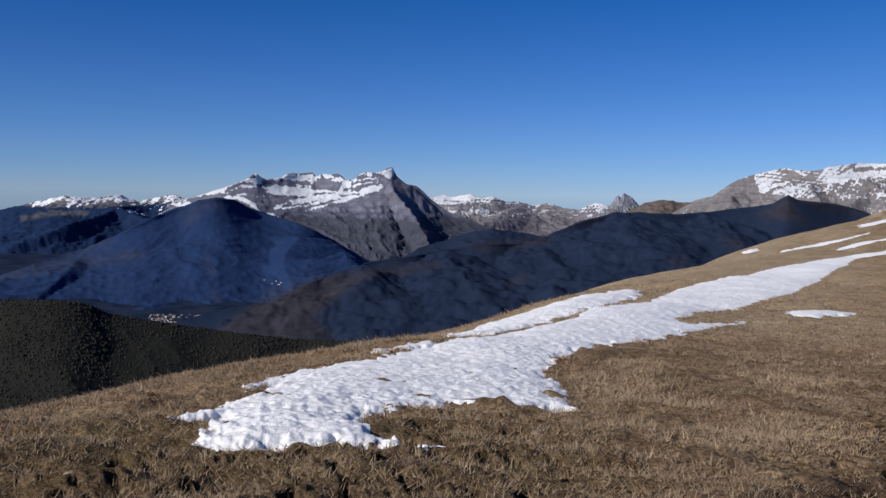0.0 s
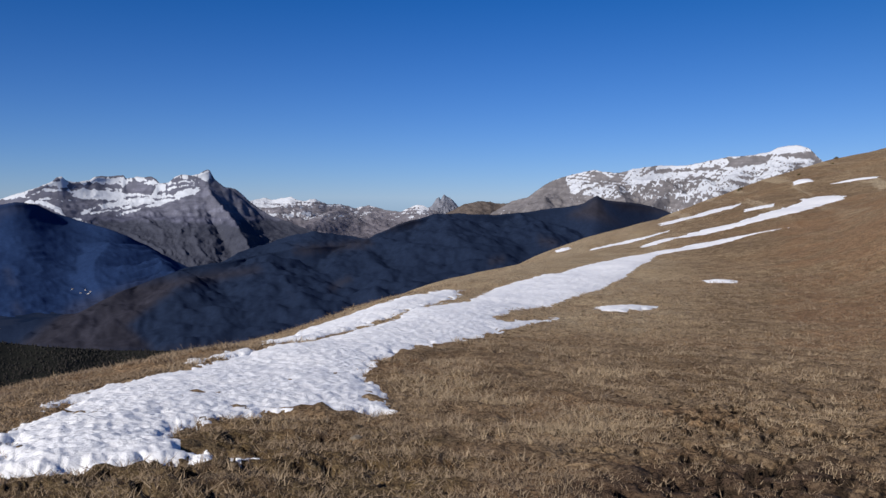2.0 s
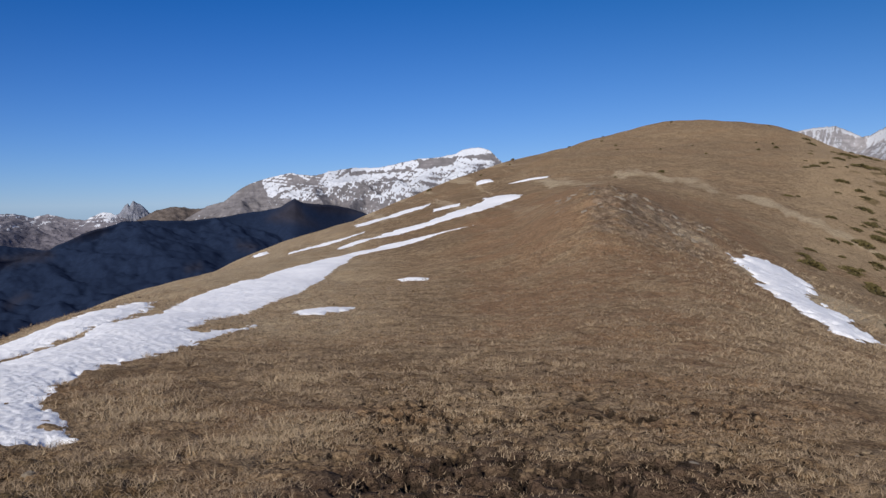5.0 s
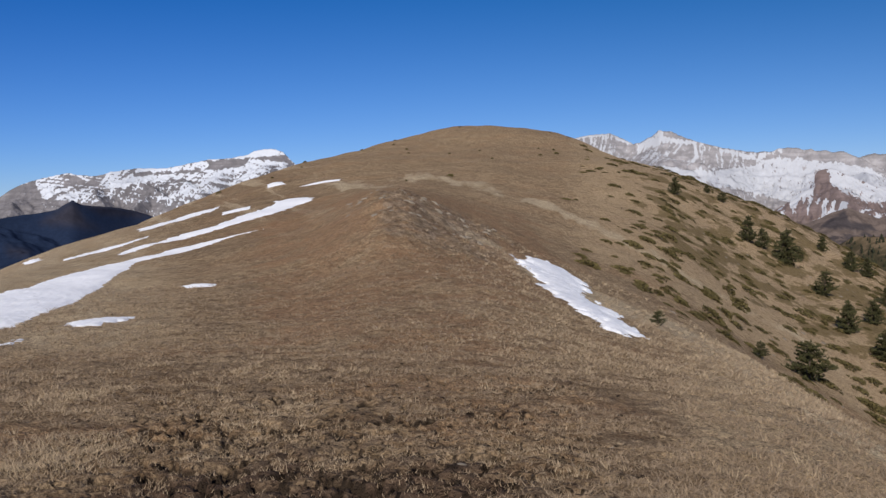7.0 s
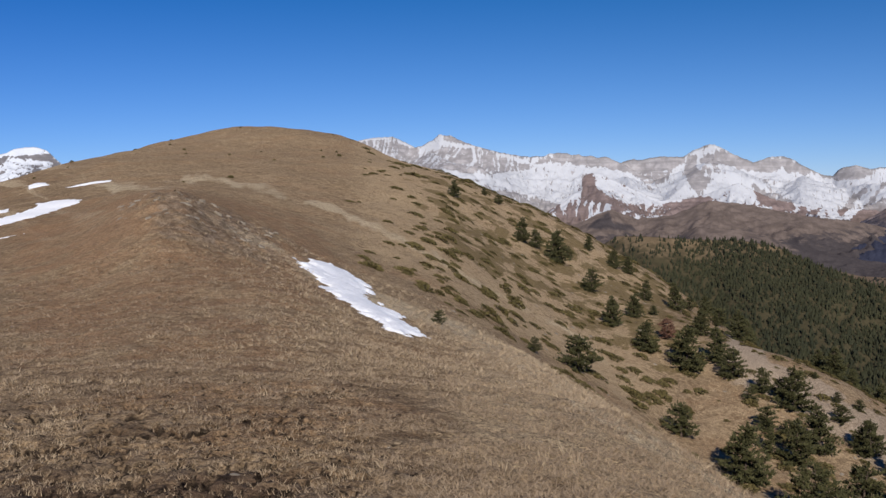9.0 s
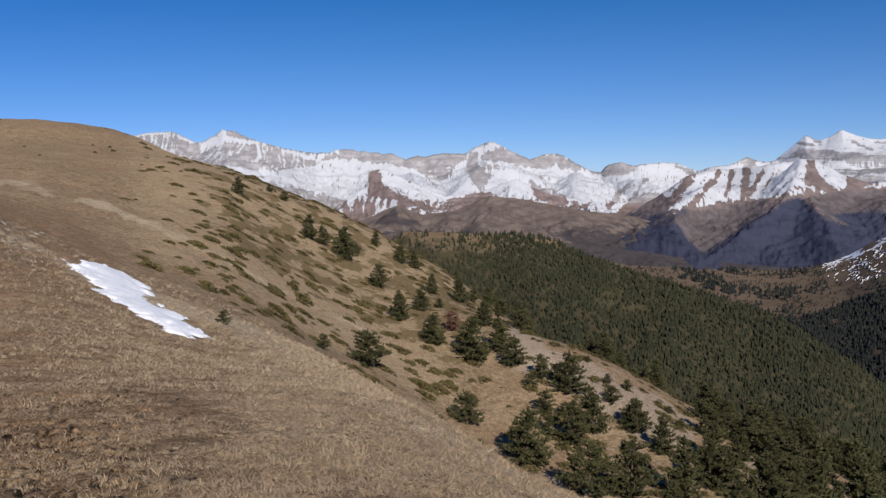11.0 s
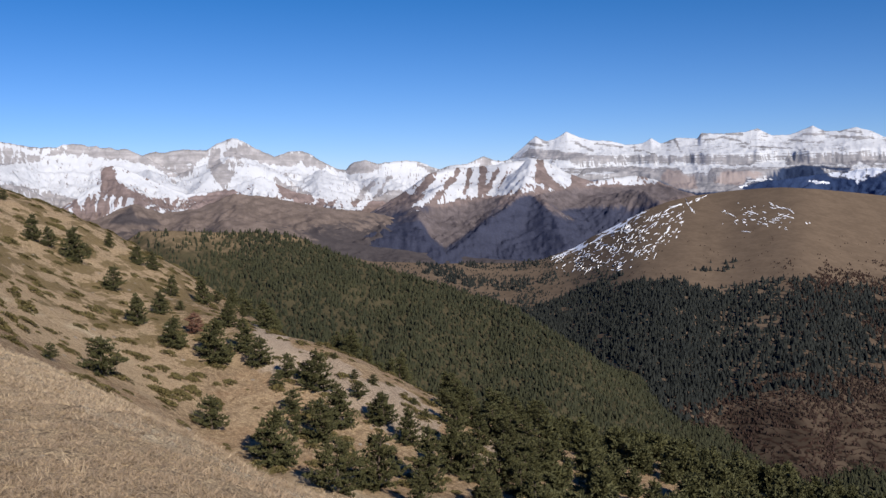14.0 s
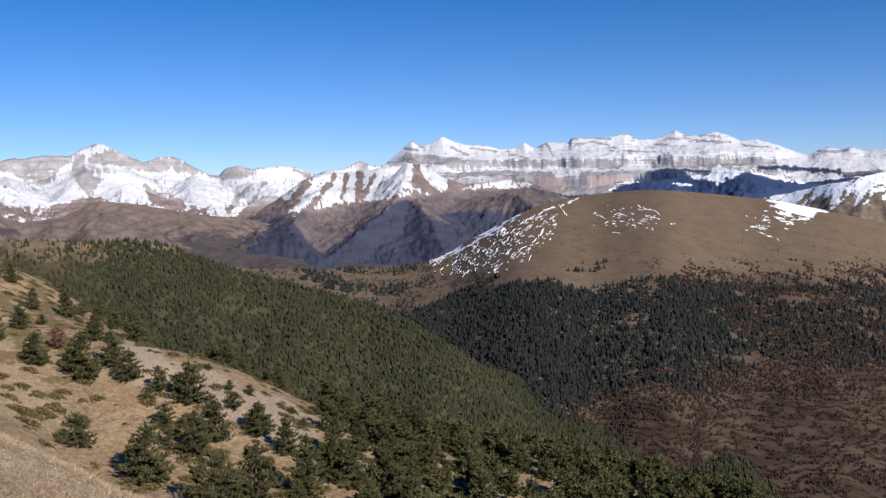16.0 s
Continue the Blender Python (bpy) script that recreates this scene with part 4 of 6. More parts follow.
BROAD_COVER = [
    ("r", 0.00, [(6.24, -0.24), (6.95, 0.35), (8.35, 0.80), (9.83, 1.43), (10.39, 0.03), (9.75, -0.60), (6.59, -0.95)]),
    ("r", 0.00, [(21.86, 2.65), (22.60, 2.88), (23.94, 2.86), (24.68, 2.27), (24.45, 1.87), (23.61, 2.42), (22.43, 2.57)]),
    ("s", 0.00, [(21.86, 2.72), (22.60, 3.12), (23.71, 3.24), (24.15, 2.86), (22.33, 2.75)]),
    ("s", 0.20, [(22.27, 2.44), (24.12, 2.25)]),
    ("r", 0.00, [(19.47, 2.50), (20.22, 2.56), (21.93, 2.65), (21.59, 2.20), (20.57, 1.80), (19.75, 1.84)]),
    ("s", 0.20, [(19.88, 1.80), (22.27, 2.13), (21.60, 1.45)]),
    ("s", 0.13, [(10.46, 1.67), (11.87, 1.85), (12.64, 1.42)]),
    ("s", 0.13, [(13.27, 1.77), (14.25, 1.94)]),
    ("s", 0.23, [(13.80, 1.07), (15.37, 1.41), (17.12, 1.61)]),
    ("s", 0.13, [(15.37, 1.94), (17.29, 2.00), (19.19, 2.23)])]
BROAD_COVER_2 = [
    ("r", 0.10, [(15.37, 1.73), (17.29, 1.79), (19.02, 1.95)]),
    ("r", 0.00, [(10.81, -0.19), (13.62, 0.09), (15.55, 0.01), (16.77, 0.08), (16.43, -0.34), (11.86, -0.79)]),
    ("s", 0.16, [(17.12, 0.25), (18.85, 1.05), (20.23, 1.63)]),
    ("r", 0.10, [(6.66, -0.17), (6.24, -0.77)])]
VALLEY_COVER = [
    ("b", 0.00, [(10.17, -1.03), (11.86, 0.30), (14.39, -0.26), (16.25, -0.55), (14.85, -1.18), (13.20, -1.39), (11.68, -1.24)]),
    ("w", 0.00, [(12.14, 0.02), (13.27, -0.68), (15.38, -0.97), (13.62, -1.49), (12.64, -0.89)]),
    ("b", 0.23, [(-6.53, -3.28), (-4.60, -3.11), (-2.33, -2.75)]),
    ("b", 0.00, [(-22.67, -8.60), (-19.63, -6.25), (-16.53, -5.21), (-13.04, -4.77), (-9.16, -4.31), (-7.01, -6.18), (-9.45, -9.02), (-18.59, -9.19)]),
    ("w", 0.00, [(-16.52, -7.65), (-13.73, -5.55), (-9.51, -4.81), (-8.10, -4.43), (-6.29, -7.04), (-9.46, -8.67), (-15.11, -9.04)]),
    ("b", 0.26, [(-32.74, -4.39), (-31.25, -3.93), (-28.79, -2.96)]),
    ("b", 0.30, [(-34.21, -4.94), (-31.25, -4.42), (-27.06, -3.81)]),
    ("b", 0.00, [(-24.70, -1.45), (-23.65, -0.83), (-22.00, -0.40), (-22.26, -0.81)]),
    ("b", 0.16, [(-24.31, -1.85), (-23.59, -1.37)])]
VALLEY_COVER_2 = [
    ("b", 0.10, [(-23.13, -4.30), (-22.80, -4.92)]),
    ("b", 0.10, [(-22.67, -6.22), (-22.47, -6.73)]),
    ("b", 0.10, [(-4.55, -5.60), (-3.51, -5.05)]),
    ("b", 0.16, [(8.46, -2.59), (9.27, -2.70)]),
    ("b", 0.13, [(5.39, -3.94), (6.04, -3.75)]),
    ("b", 0.13, [(-1.13, -1.85), (0.59, -1.47)])]
NORTH = NORTH_COVER + NORTH_COVER_2 + NORTH_COVER_3 + NORTH_COVER_4 + NORTH_COVER_5 + NORTH_COVER_6 + NORTH_COVER_7 + RIDGE_COVER
PLATEAU = PLATEAU_COVER + PLATEAU_COVER_2 + PLATEAU_COVER_3 + PLATEAU_COVER_4
VALLEY = VALLEY_COVER + VALLEY_COVER_2
# far left: haze is painted into the bluish rock, turf and wood colours
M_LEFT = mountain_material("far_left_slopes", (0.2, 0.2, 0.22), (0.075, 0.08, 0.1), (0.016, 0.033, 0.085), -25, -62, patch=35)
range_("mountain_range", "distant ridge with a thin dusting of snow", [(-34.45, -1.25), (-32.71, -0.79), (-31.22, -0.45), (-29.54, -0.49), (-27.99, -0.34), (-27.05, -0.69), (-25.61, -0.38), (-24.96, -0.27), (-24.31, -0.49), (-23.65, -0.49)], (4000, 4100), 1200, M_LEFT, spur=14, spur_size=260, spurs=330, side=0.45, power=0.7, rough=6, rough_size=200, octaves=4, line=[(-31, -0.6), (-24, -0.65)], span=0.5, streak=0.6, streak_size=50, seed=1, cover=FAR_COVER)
# blue haze is mixed into the rock and lower slope colours
M_MASSIF = mountain_material("massif_rock", (0.17, 0.175, 0.225), (0.108, 0.113, 0.16), (0.068, 0.074, 0.1), -20, -80, patch=18, turf_top=-40, relief=0.35, white=(0.62, 0.655, 0.71))
range_("mountain_massif", "rocky massif with layered cliffs and snow on its shelves", [(-24.64, -0.67), (-23.49, -0.28), (-22.50, 0.07), (-21.53, 0.40), (-20.63, 0.82), (-20.42, 1.03), (-20.15, 1.07), (-19.92, 0.87), (-19.54, 0.77), (-18.63, 0.89), (-18.35, 1.11), (-18.12, 1.14), (-17.26, 1.16), (-16.81, 1.24), (-16.64, 1.03), (-16.29, 1.07), (-16.05, 1.18), (-15.71, 1.08), (-15.26, 1.16), (-14.98, 0.99), (-14.77, 0.75), (-14.24, 0.83), (-13.86, 1.18), (-13.62, 1.29), (-12.89, 1.27), (-12.50, 1.34), (-12.26, 1.52), (-12.05, 1.63), (-11.88, 1.60), (-11.77, 1.36), (-11.62, 1.08), (-11.02, 0.56), (-10.39, 0.47), (-10.10, 0.26), (-9.46, -0.36), (-8.72, -0.88), (-8.15, -1.19), (-7.09, -1.53), (-6.02, -2.00), (-4.96, -2.27)], (3300, 3300), 900, M_MASSIF, octaves=3, spur=8, spur_size=110, spurs=0, side=0.6, rough=5, rough_size=110, steps=0.25, step_height=24, wobble=0.8, power=0.52, line=[(-24, -0.9), (-17, -0.75), (-13.5, -0.15), (-11, -0.5)], span=1.0, broad=1.2, streak=0.5, streak_size=45, strata=1.1, layer_size=12, nick=1.0, step=0.07, rows=110, seed=3.1, cover=MASSIF_COVER + MASSIF_COVER_2 + MASSIF_COVER_3, arms=[(0.9, [(-11.88, 1.45, 3290), (-12.0, 0.44, 3200), (-10.97, -0.77, 3020), (-10.08, -2.0, 2820), (-9.17, -3.74, 2500)])], crisp=0.22)
M_MID = mountain_material("mid_range", (0.22, 0.21, 0.235), (0.17, 0.16, 0.185), (0.045, 0.05, 0.065), -55, -180, patch=25, white=(0.6, 0.63, 0.68))
range_("mountain_range", "far brown mountains with snow on the crest", [(-10.27, -0.45), (-9.57, -0.30), (-8.69, -0.07), (-8.16, -0.20), (-7.11, 0.02), (-6.40, -0.25), (-5.63, -0.10), (-4.82, -0.44), (-3.95, -0.42), (-3.07, -0.66), (-2.20, -0.47), (-1.15, -0.80), (-0.29, -0.85), (0.56, -0.49), (0.97, -0.42), (1.42, -0.62), (1.94, -0.82)], (4400, 4400), 900, M_MID, octaves=3, spur=18, spur_size=90, spurs=260, side=0.3, rough=4, rough_size=90, power=0.65, line=[(-11, -0.55), (0, -0.75)], span=0.6, streak=0.4, streak_size=40, strata=0.9, step=0.07, rows=110, seed=5)
M_TWIN = mountain_material("twin_rock", (0.27, 0.29, 0.34), (0.23, 0.24, 0.28), DARK, 40, -300)
range_("mountain_peak", "bare grey twin-horned rock peak", [(1.08, -0.80), (1.66, -0.48), (1.92, -0.06), (2.09, 0.08), (2.19, -0.12), (2.39, 0.26), (2.59, 0.13), (2.94, -0.11), (3.35, -0.59), (3.97, -0.85)], (4650, 4650), 500, M_TWIN, step=0.04, rows=60, rough=12, rough_size=60, spur=20, spur_size=80, back=150)
M_HILL = mountain_material("bare_hill", (0.17, 0.15, 0.14), (0.15, 0.125, 0.11), (0.07, 0.07, 0.07), 80, -120)
range_("hill", "bare brown hill in front of the snowy range", [(2.62, -0.94), (3.62, -0.38), (4.62, -0.19), (5.28, -0.21), (5.95, -0.34), (6.93, -0.19), (7.75, -0.51)], (3900, 3900), 700, M_HILL, spur=25, rough=6, rows=60, seed=2)
M_BIG = mountain_material("big_range", (0.22, 0.208, 0.215), (0.15, 0.125, 0.115), DARK, -25, -250, patch=30, white=(0.6, 0.63, 0.68))
range_("mountain_range", "broad limestone range streaked with fresh snow", [(5.63, -0.75), (6.60, -0.16), (7.57, 0.09), (8.52, 0.78), (9.14, 1.12), (10.08, 1.46), (11.63, 1.80), (12.25, 1.67), (13.17, 1.61), (14.00, 1.87), (15.55, 2.07), (17.11, 2.06), (18.85, 2.43), (19.53, 2.57), (20.56, 2.62), (21.92, 2.88), (22.26, 3.09), (23.27, 3.24), (23.94, 3.06), (24.45, 2.51), (24.95, 2.10), (25.61, 2.43), (26.92, 2.34)], (3600, 3400), 800, M_BIG, spur=16, spur_size=70, spurs=140, side=0.6, rough=14, rough_size=80, steps=0.3, step_height=20, power=0.7, line=[(4, 2.2), (7.5, 2.0), (9.5, 1.3), (17, 1.3), (22, 1.2)], span=2.6, broad=1.0, lean=1.3, streak=0.6, streak_size=30, strata=1.1, layer_size=8, dip=0.18, nick=1.0, step=0.07, rows=110, seed=8, cover=BROAD_COVER + BROAD_COVER_2)
# north and east
M_WEST = mountain_material("west_range", (0.34, 0.325, 0.33), (0.16, 0.125, 0.115), DARK, -15, -300, patch=22, white=(0.5, 0.515, 0.545))
range_("mountain_range", "high grey summits with snowfields below", [(41.36, 3.48), (42.74, 3.79), (43.42, 3.84), (44.10, 3.86), (44.78, 3.57), (43.50, 3.86), (44.33, 3.82), (44.98, 3.46), (45.47, 3.19), (45.88, 3.28), (46.52, 3.61), (46.96, 3.95), (47.11, 3.99), (47.26, 3.90), (47.74, 3.88), (48.07, 3.69), (48.61, 3.47), (49.31, 3.19), (50.36, 2.91), (51.27, 2.71), (52.55, 2.51), (53.49, 2.54), (53.85, 2.72), (54.80, 2.73), (55.10, 2.59), (55.56, 2.63), (55.76, 2.51), (56.32, 2.52), (56.72, 2.40), (57.29, 2.43), (57.66, 2.21), (58.16, 2.03), (58.42, 1.87)], (3800, 3900), 900, M_WEST, spur=25, spur_size=110, spurs=300, side=0.5, rough=14, rough_size=110, steps=0.25, step_height=30, power=0.6, line=[(40, 1.7), (48, 1.3), (50, 0.8), (58, 0.1)], span=2.0, broad=2.4, streak=0.42, streak_size=30, strata=1.3, layer_size=11, bare=[(40, 0.2), (45.2, 0.0), (46, -1.2), (47.6, -1.0), (48.6, 0.6), (50, 1.4), (52, 1.0), (54, 1.7), (58, 1.9)], nick=1.2, step=0.058, rows=110, seed=11, cover=NORTH)
range_("mountain_range", "pyramid-shaped summit with snow gullies among grey rock", [(57.08, 1.98), (58.16, 2.05), (58.53, 2.18), (58.84, 2.26), (59.21, 2.17), (59.63, 2.25), (60.42, 2.38), (61.79, 2.32), (62.11, 2.55), (62.39, 2.71), (62.81, 2.88), (63.30, 3.03), (63.61, 2.99), (63.99, 2.82), (64.40, 2.58), (64.78, 2.37), (65.78, 1.90), (66.70, 2.18), (67.30, 2.25), (67.61, 2.16), (67.99, 2.02), (68.79, 1.50), (69.49, 1.14), (70.12, 1.01), (70.40, 1.37), (70.62, 1.46), (71.32, 1.61), (71.74, 1.48), (72.02, 1.38), (72.44, 1.43), (73.84, 1.54), (74.71, 1.45), (75.40, 1.15), (75.92, 0.93), (76.61, 1.20), (77.64, 1.24), (78.33, 1.57), (78.67, 1.70), (79.52, 1.41), (80.37, 1.45)], (4000, 4100), 1000, M_WEST, spur=25, spur_size=110, spurs=330, side=0.45, rough=14, rough_size=110, steps=0.3, step_height=28, power=0.5, line=[(56, 0.5), (66, 0.5), (75, 0.3)], span=1.6, broad=2.4, streak=0.45, streak_size=32, strata=0.9, layer_size=11, bare=[(56, 1.9), (61, 1.5), (62, -1.0), (63.8, -1.0), (65, 1.5), (68.5, 1.5), (69.5, 0.4), (71, 1.2), (72.5, 0.0), (80, 0.2)], nick=1.2, step=0.058, rows=110, seed=14, cover=NORTH)
# the muted blue of the plateau's woods is haze in the base colour
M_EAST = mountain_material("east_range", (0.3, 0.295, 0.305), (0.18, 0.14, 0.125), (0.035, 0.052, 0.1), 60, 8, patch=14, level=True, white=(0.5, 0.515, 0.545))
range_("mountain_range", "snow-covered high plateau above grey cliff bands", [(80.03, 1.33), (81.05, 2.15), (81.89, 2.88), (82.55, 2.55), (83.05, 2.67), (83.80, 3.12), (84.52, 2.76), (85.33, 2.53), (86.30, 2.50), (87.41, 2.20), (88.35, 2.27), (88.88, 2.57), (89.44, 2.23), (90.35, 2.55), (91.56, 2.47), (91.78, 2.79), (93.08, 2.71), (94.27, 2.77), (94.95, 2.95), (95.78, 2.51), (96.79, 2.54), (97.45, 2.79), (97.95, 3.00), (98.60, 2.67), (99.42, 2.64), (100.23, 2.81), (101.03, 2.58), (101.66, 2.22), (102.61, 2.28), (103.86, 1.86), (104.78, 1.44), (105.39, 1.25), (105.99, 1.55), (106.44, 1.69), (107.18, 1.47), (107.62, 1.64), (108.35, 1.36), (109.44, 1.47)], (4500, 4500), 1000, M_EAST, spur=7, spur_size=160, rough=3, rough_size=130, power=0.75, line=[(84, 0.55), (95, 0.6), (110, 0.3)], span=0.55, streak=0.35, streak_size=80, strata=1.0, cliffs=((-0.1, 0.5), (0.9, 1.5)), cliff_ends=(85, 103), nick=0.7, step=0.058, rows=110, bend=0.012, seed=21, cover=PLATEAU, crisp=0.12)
M_SPUR = mountain_material("front_spurs", (0.22, 0.17, 0.16), (0.17, 0.13, 0.115), DARK, -30, -300, patch=20, white=(0.5, 0.515, 0.545))
range_("mountain_spur", "brown spur streaked with snow", [(52.42, -1.62), (53.42, -1.07), (54.77, -0.08), (55.98, 1.33), (56.66, 1.49), (58.15, 0.78), (60.51, -0.30), (62.59, -0.13), (64.99, 0.69), (65.75, 0.30), (66.79, -0.22), (69.59, -0.83), (72.40, -0.95)], (3300, 3400), 700, M_SPUR, spur=40, spur_size=80, run=0.2, spurs=200, side=0.6, rough=18, rough_size=70, power=0.7, line=[(45, 0.0), (75, -0.1)], span=0.8, broad=1.2, streak=0.9, streak_size=40, step=0.08, rows=100, seed=24, cover=NORTH)
# haze blue is blended into the lower turf and wood colours
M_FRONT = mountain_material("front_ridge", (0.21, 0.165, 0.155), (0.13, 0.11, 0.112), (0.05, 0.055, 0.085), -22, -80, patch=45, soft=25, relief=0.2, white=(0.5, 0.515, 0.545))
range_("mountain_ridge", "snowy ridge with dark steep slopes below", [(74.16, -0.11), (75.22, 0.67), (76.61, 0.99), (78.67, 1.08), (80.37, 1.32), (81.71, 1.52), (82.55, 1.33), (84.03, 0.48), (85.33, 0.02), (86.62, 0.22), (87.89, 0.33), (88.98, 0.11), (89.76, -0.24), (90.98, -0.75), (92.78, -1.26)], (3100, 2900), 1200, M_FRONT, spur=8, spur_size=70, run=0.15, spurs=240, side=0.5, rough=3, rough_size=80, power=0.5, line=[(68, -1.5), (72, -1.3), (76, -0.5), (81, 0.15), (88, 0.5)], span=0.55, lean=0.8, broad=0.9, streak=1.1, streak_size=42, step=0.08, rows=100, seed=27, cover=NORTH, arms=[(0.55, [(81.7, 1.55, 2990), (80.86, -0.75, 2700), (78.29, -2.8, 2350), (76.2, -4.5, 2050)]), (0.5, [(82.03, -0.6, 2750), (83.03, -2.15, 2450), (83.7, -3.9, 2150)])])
# this ridge's blue wood and turf tones carry painted haze and shade
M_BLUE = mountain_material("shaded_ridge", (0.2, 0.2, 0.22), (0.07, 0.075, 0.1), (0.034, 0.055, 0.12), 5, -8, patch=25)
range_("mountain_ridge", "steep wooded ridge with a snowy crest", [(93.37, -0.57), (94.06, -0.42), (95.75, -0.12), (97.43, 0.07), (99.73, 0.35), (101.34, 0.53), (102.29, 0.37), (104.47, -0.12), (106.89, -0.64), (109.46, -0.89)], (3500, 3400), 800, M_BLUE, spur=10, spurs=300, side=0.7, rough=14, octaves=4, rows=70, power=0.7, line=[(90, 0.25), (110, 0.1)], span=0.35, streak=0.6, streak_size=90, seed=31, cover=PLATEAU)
M_FOOT = mountain_material("foothill_heath", (0.19, 0.15, 0.13), (0.165, 0.13, 0.112), (0.075, 0.065, 0.066), 60, -100, patch=40, relief=0.18)
range_("foothill", "bare reddish-brown foothills with scattered dark scrub", [(54.38, -1.78), (55.55, -1.64), (57.08, -0.92), (57.59, -0.79), (59.11, -1.38), (61.18, -1.15), (63.28, -0.32), (65.38, -0.54), (68.88, -1.31), (71.69, -1.64), (74.48, -2.39), (76.56, -3.30), (79.99, -4.37)], (2500, 2600), 700, M_FOOT, "hill", seed=34, spur=22, spur_size=180, rough=6, rows=70, cover=NORTH)
range_("foothill", "lower brown foothill beyond the woods", [(62.55, -1.88), (65.34, -2.15), (68.14, -2.92), (71.30, -3.68), (74.81, -4.22), (78.28, -4.60), (81.69, -4.89)], (2100, 2100), 600, M_FOOT, "hill", seed=37, spur=16, spur_size=160, rough=5, rows=60, cover=NORTH)
M_SHOULDER = mountain_material("snow_shoulder", (0.2, 0.16, 0.12), (0.2, 0.15, 0.10), DARK, -30, -300, patch=14, grain=0.06)
range_("hill_shoulder", "hill shoulder half covered in snow", [(101.33, -1.31), (102.60, -1.20), (104.47, -0.91), (105.99, -0.56), (107.48, -0.27), (108.65, 0.02), (109.45, 0.15)], (1600, 1500), 500, M_SHOULDER, "hill", spur=10, rough=3, rows=60, line=[(100, -1.2), (115, -1.2)], span=0.6, streak=0.5, streak_size=22, seed=40)


def hill_drift(az, rise, x, y):
    """Thin snow along the edge of the bald hill, and its drifted far shoulder."""
    crest = spline([82, 84.2, 86.7, 88.5, 91.3], [-4.7, -4.0, -2.7, -1.8, -0.9], az)
    n = 0.9 * fbm(x / 40, y / 40, 5, 0.7)
    d = np.exp(-((rise - crest + 0.12) / 0.2) ** 2) * smooth(82, 83.5, az) * smooth(90.5, 87.5, az) * smooth(-0.35, 0.15, n)
    sink = spline([102.8, 103.6, 104.4, 105.4, 106.0, 107, 110], [-1.2, -1.6, -2.3, -2.4, -1.9, -1.3, -0.8], az)
    return np.maximum(d, smooth(-0.25, 0.25, rise - sink + n) * smooth(102.6, 103.8, az + n))


def field_edge(az, rise, n):
    """Above 0 among the old fields, below in the wood: the edge runs aslant down the hill."""
    return (az - 91.1 - 3.9 * (rise + 13.7)) / 2.7 + 3.0 * n


def hill_fields(az, rise, x, y):
    n = fbm(x / 90, y / 90, 3)
    low = smooth(1.2, 3.0, field_edge(az, rise, n)) * smooth(-7.4, -9.0, rise + 1.5 * n)
    return np.maximum(low, 0.55 * smooth(95, 99, az + 2 * n) * smooth(-4.6, -6.4, rise + 2.2 * n))


M_BALD = mountain_material("bald_hill_turf", (0.146, 0.107, 0.075), (0.146, 0.107, 0.075), (0.045, 0.034, 0.024), 240, -108, grain=0.2, patch=12, relief=0.008, terraces=True)
BALD = range_("bald_hill", "rounded brown grass hill with patches of thin snow", [(68.02, -3.62), (69.64, -4.24), (71.64, -4.68), (73.68, -4.77), (75.75, -4.92), (77.85, -4.89), (80.66, -4.95), (82.26, -4.72), (84.22, -4.03), (85.30, -3.35), (86.72, -2.68), (88.50, -1.78), (89.91, -1.25), (91.30, -0.94), (93.37, -0.68), (95.07, -0.55), (96.42, -0.51), (98.08, -0.62), (100.04, -0.84), (102.28, -1.13), (103.85, -1.36), (105.69, -1.79), (109.47, -2.70)], (1000, 1250), 800, M_BALD, "hill", base=-165, power=1.0, spur=1, spur_size=200, rough=0.2, rough_size=60, nick=0.2, octaves=3, seed=43, rows=150, drift=hill_drift, fields=hill_fields)
M_WOODFLOOR = mountain_material("wood_floor", (0.2, 0.15, 0.09), (0.19, 0.14, 0.085), (0.07, 0.06, 0.035), 190, -30, grain=0.1, patch=20)


def hill_places(land, az, rise):
    """The places on a landform at the given bearings and rises."""
    x, y, z, a, e, q = LAND[land.name]
    out = []
    for b, r in zip(az, rise):
        c = int(np.clip(np.searchsorted(a[0], b), 1, a.shape[1] - 1))
        front = slice(int(np.argmax(q[:, c] > 0)), None)
        k = np.argsort(e[front, c])
        d = np.interp(r, e[front, c][k], np.hypot(x, y)[front, c][k])
        out.append((d * math.sin(radians(b)), d * math.cos(radians(b)), EYE + d * math.tan(radians(r))))
    return np.array(out)


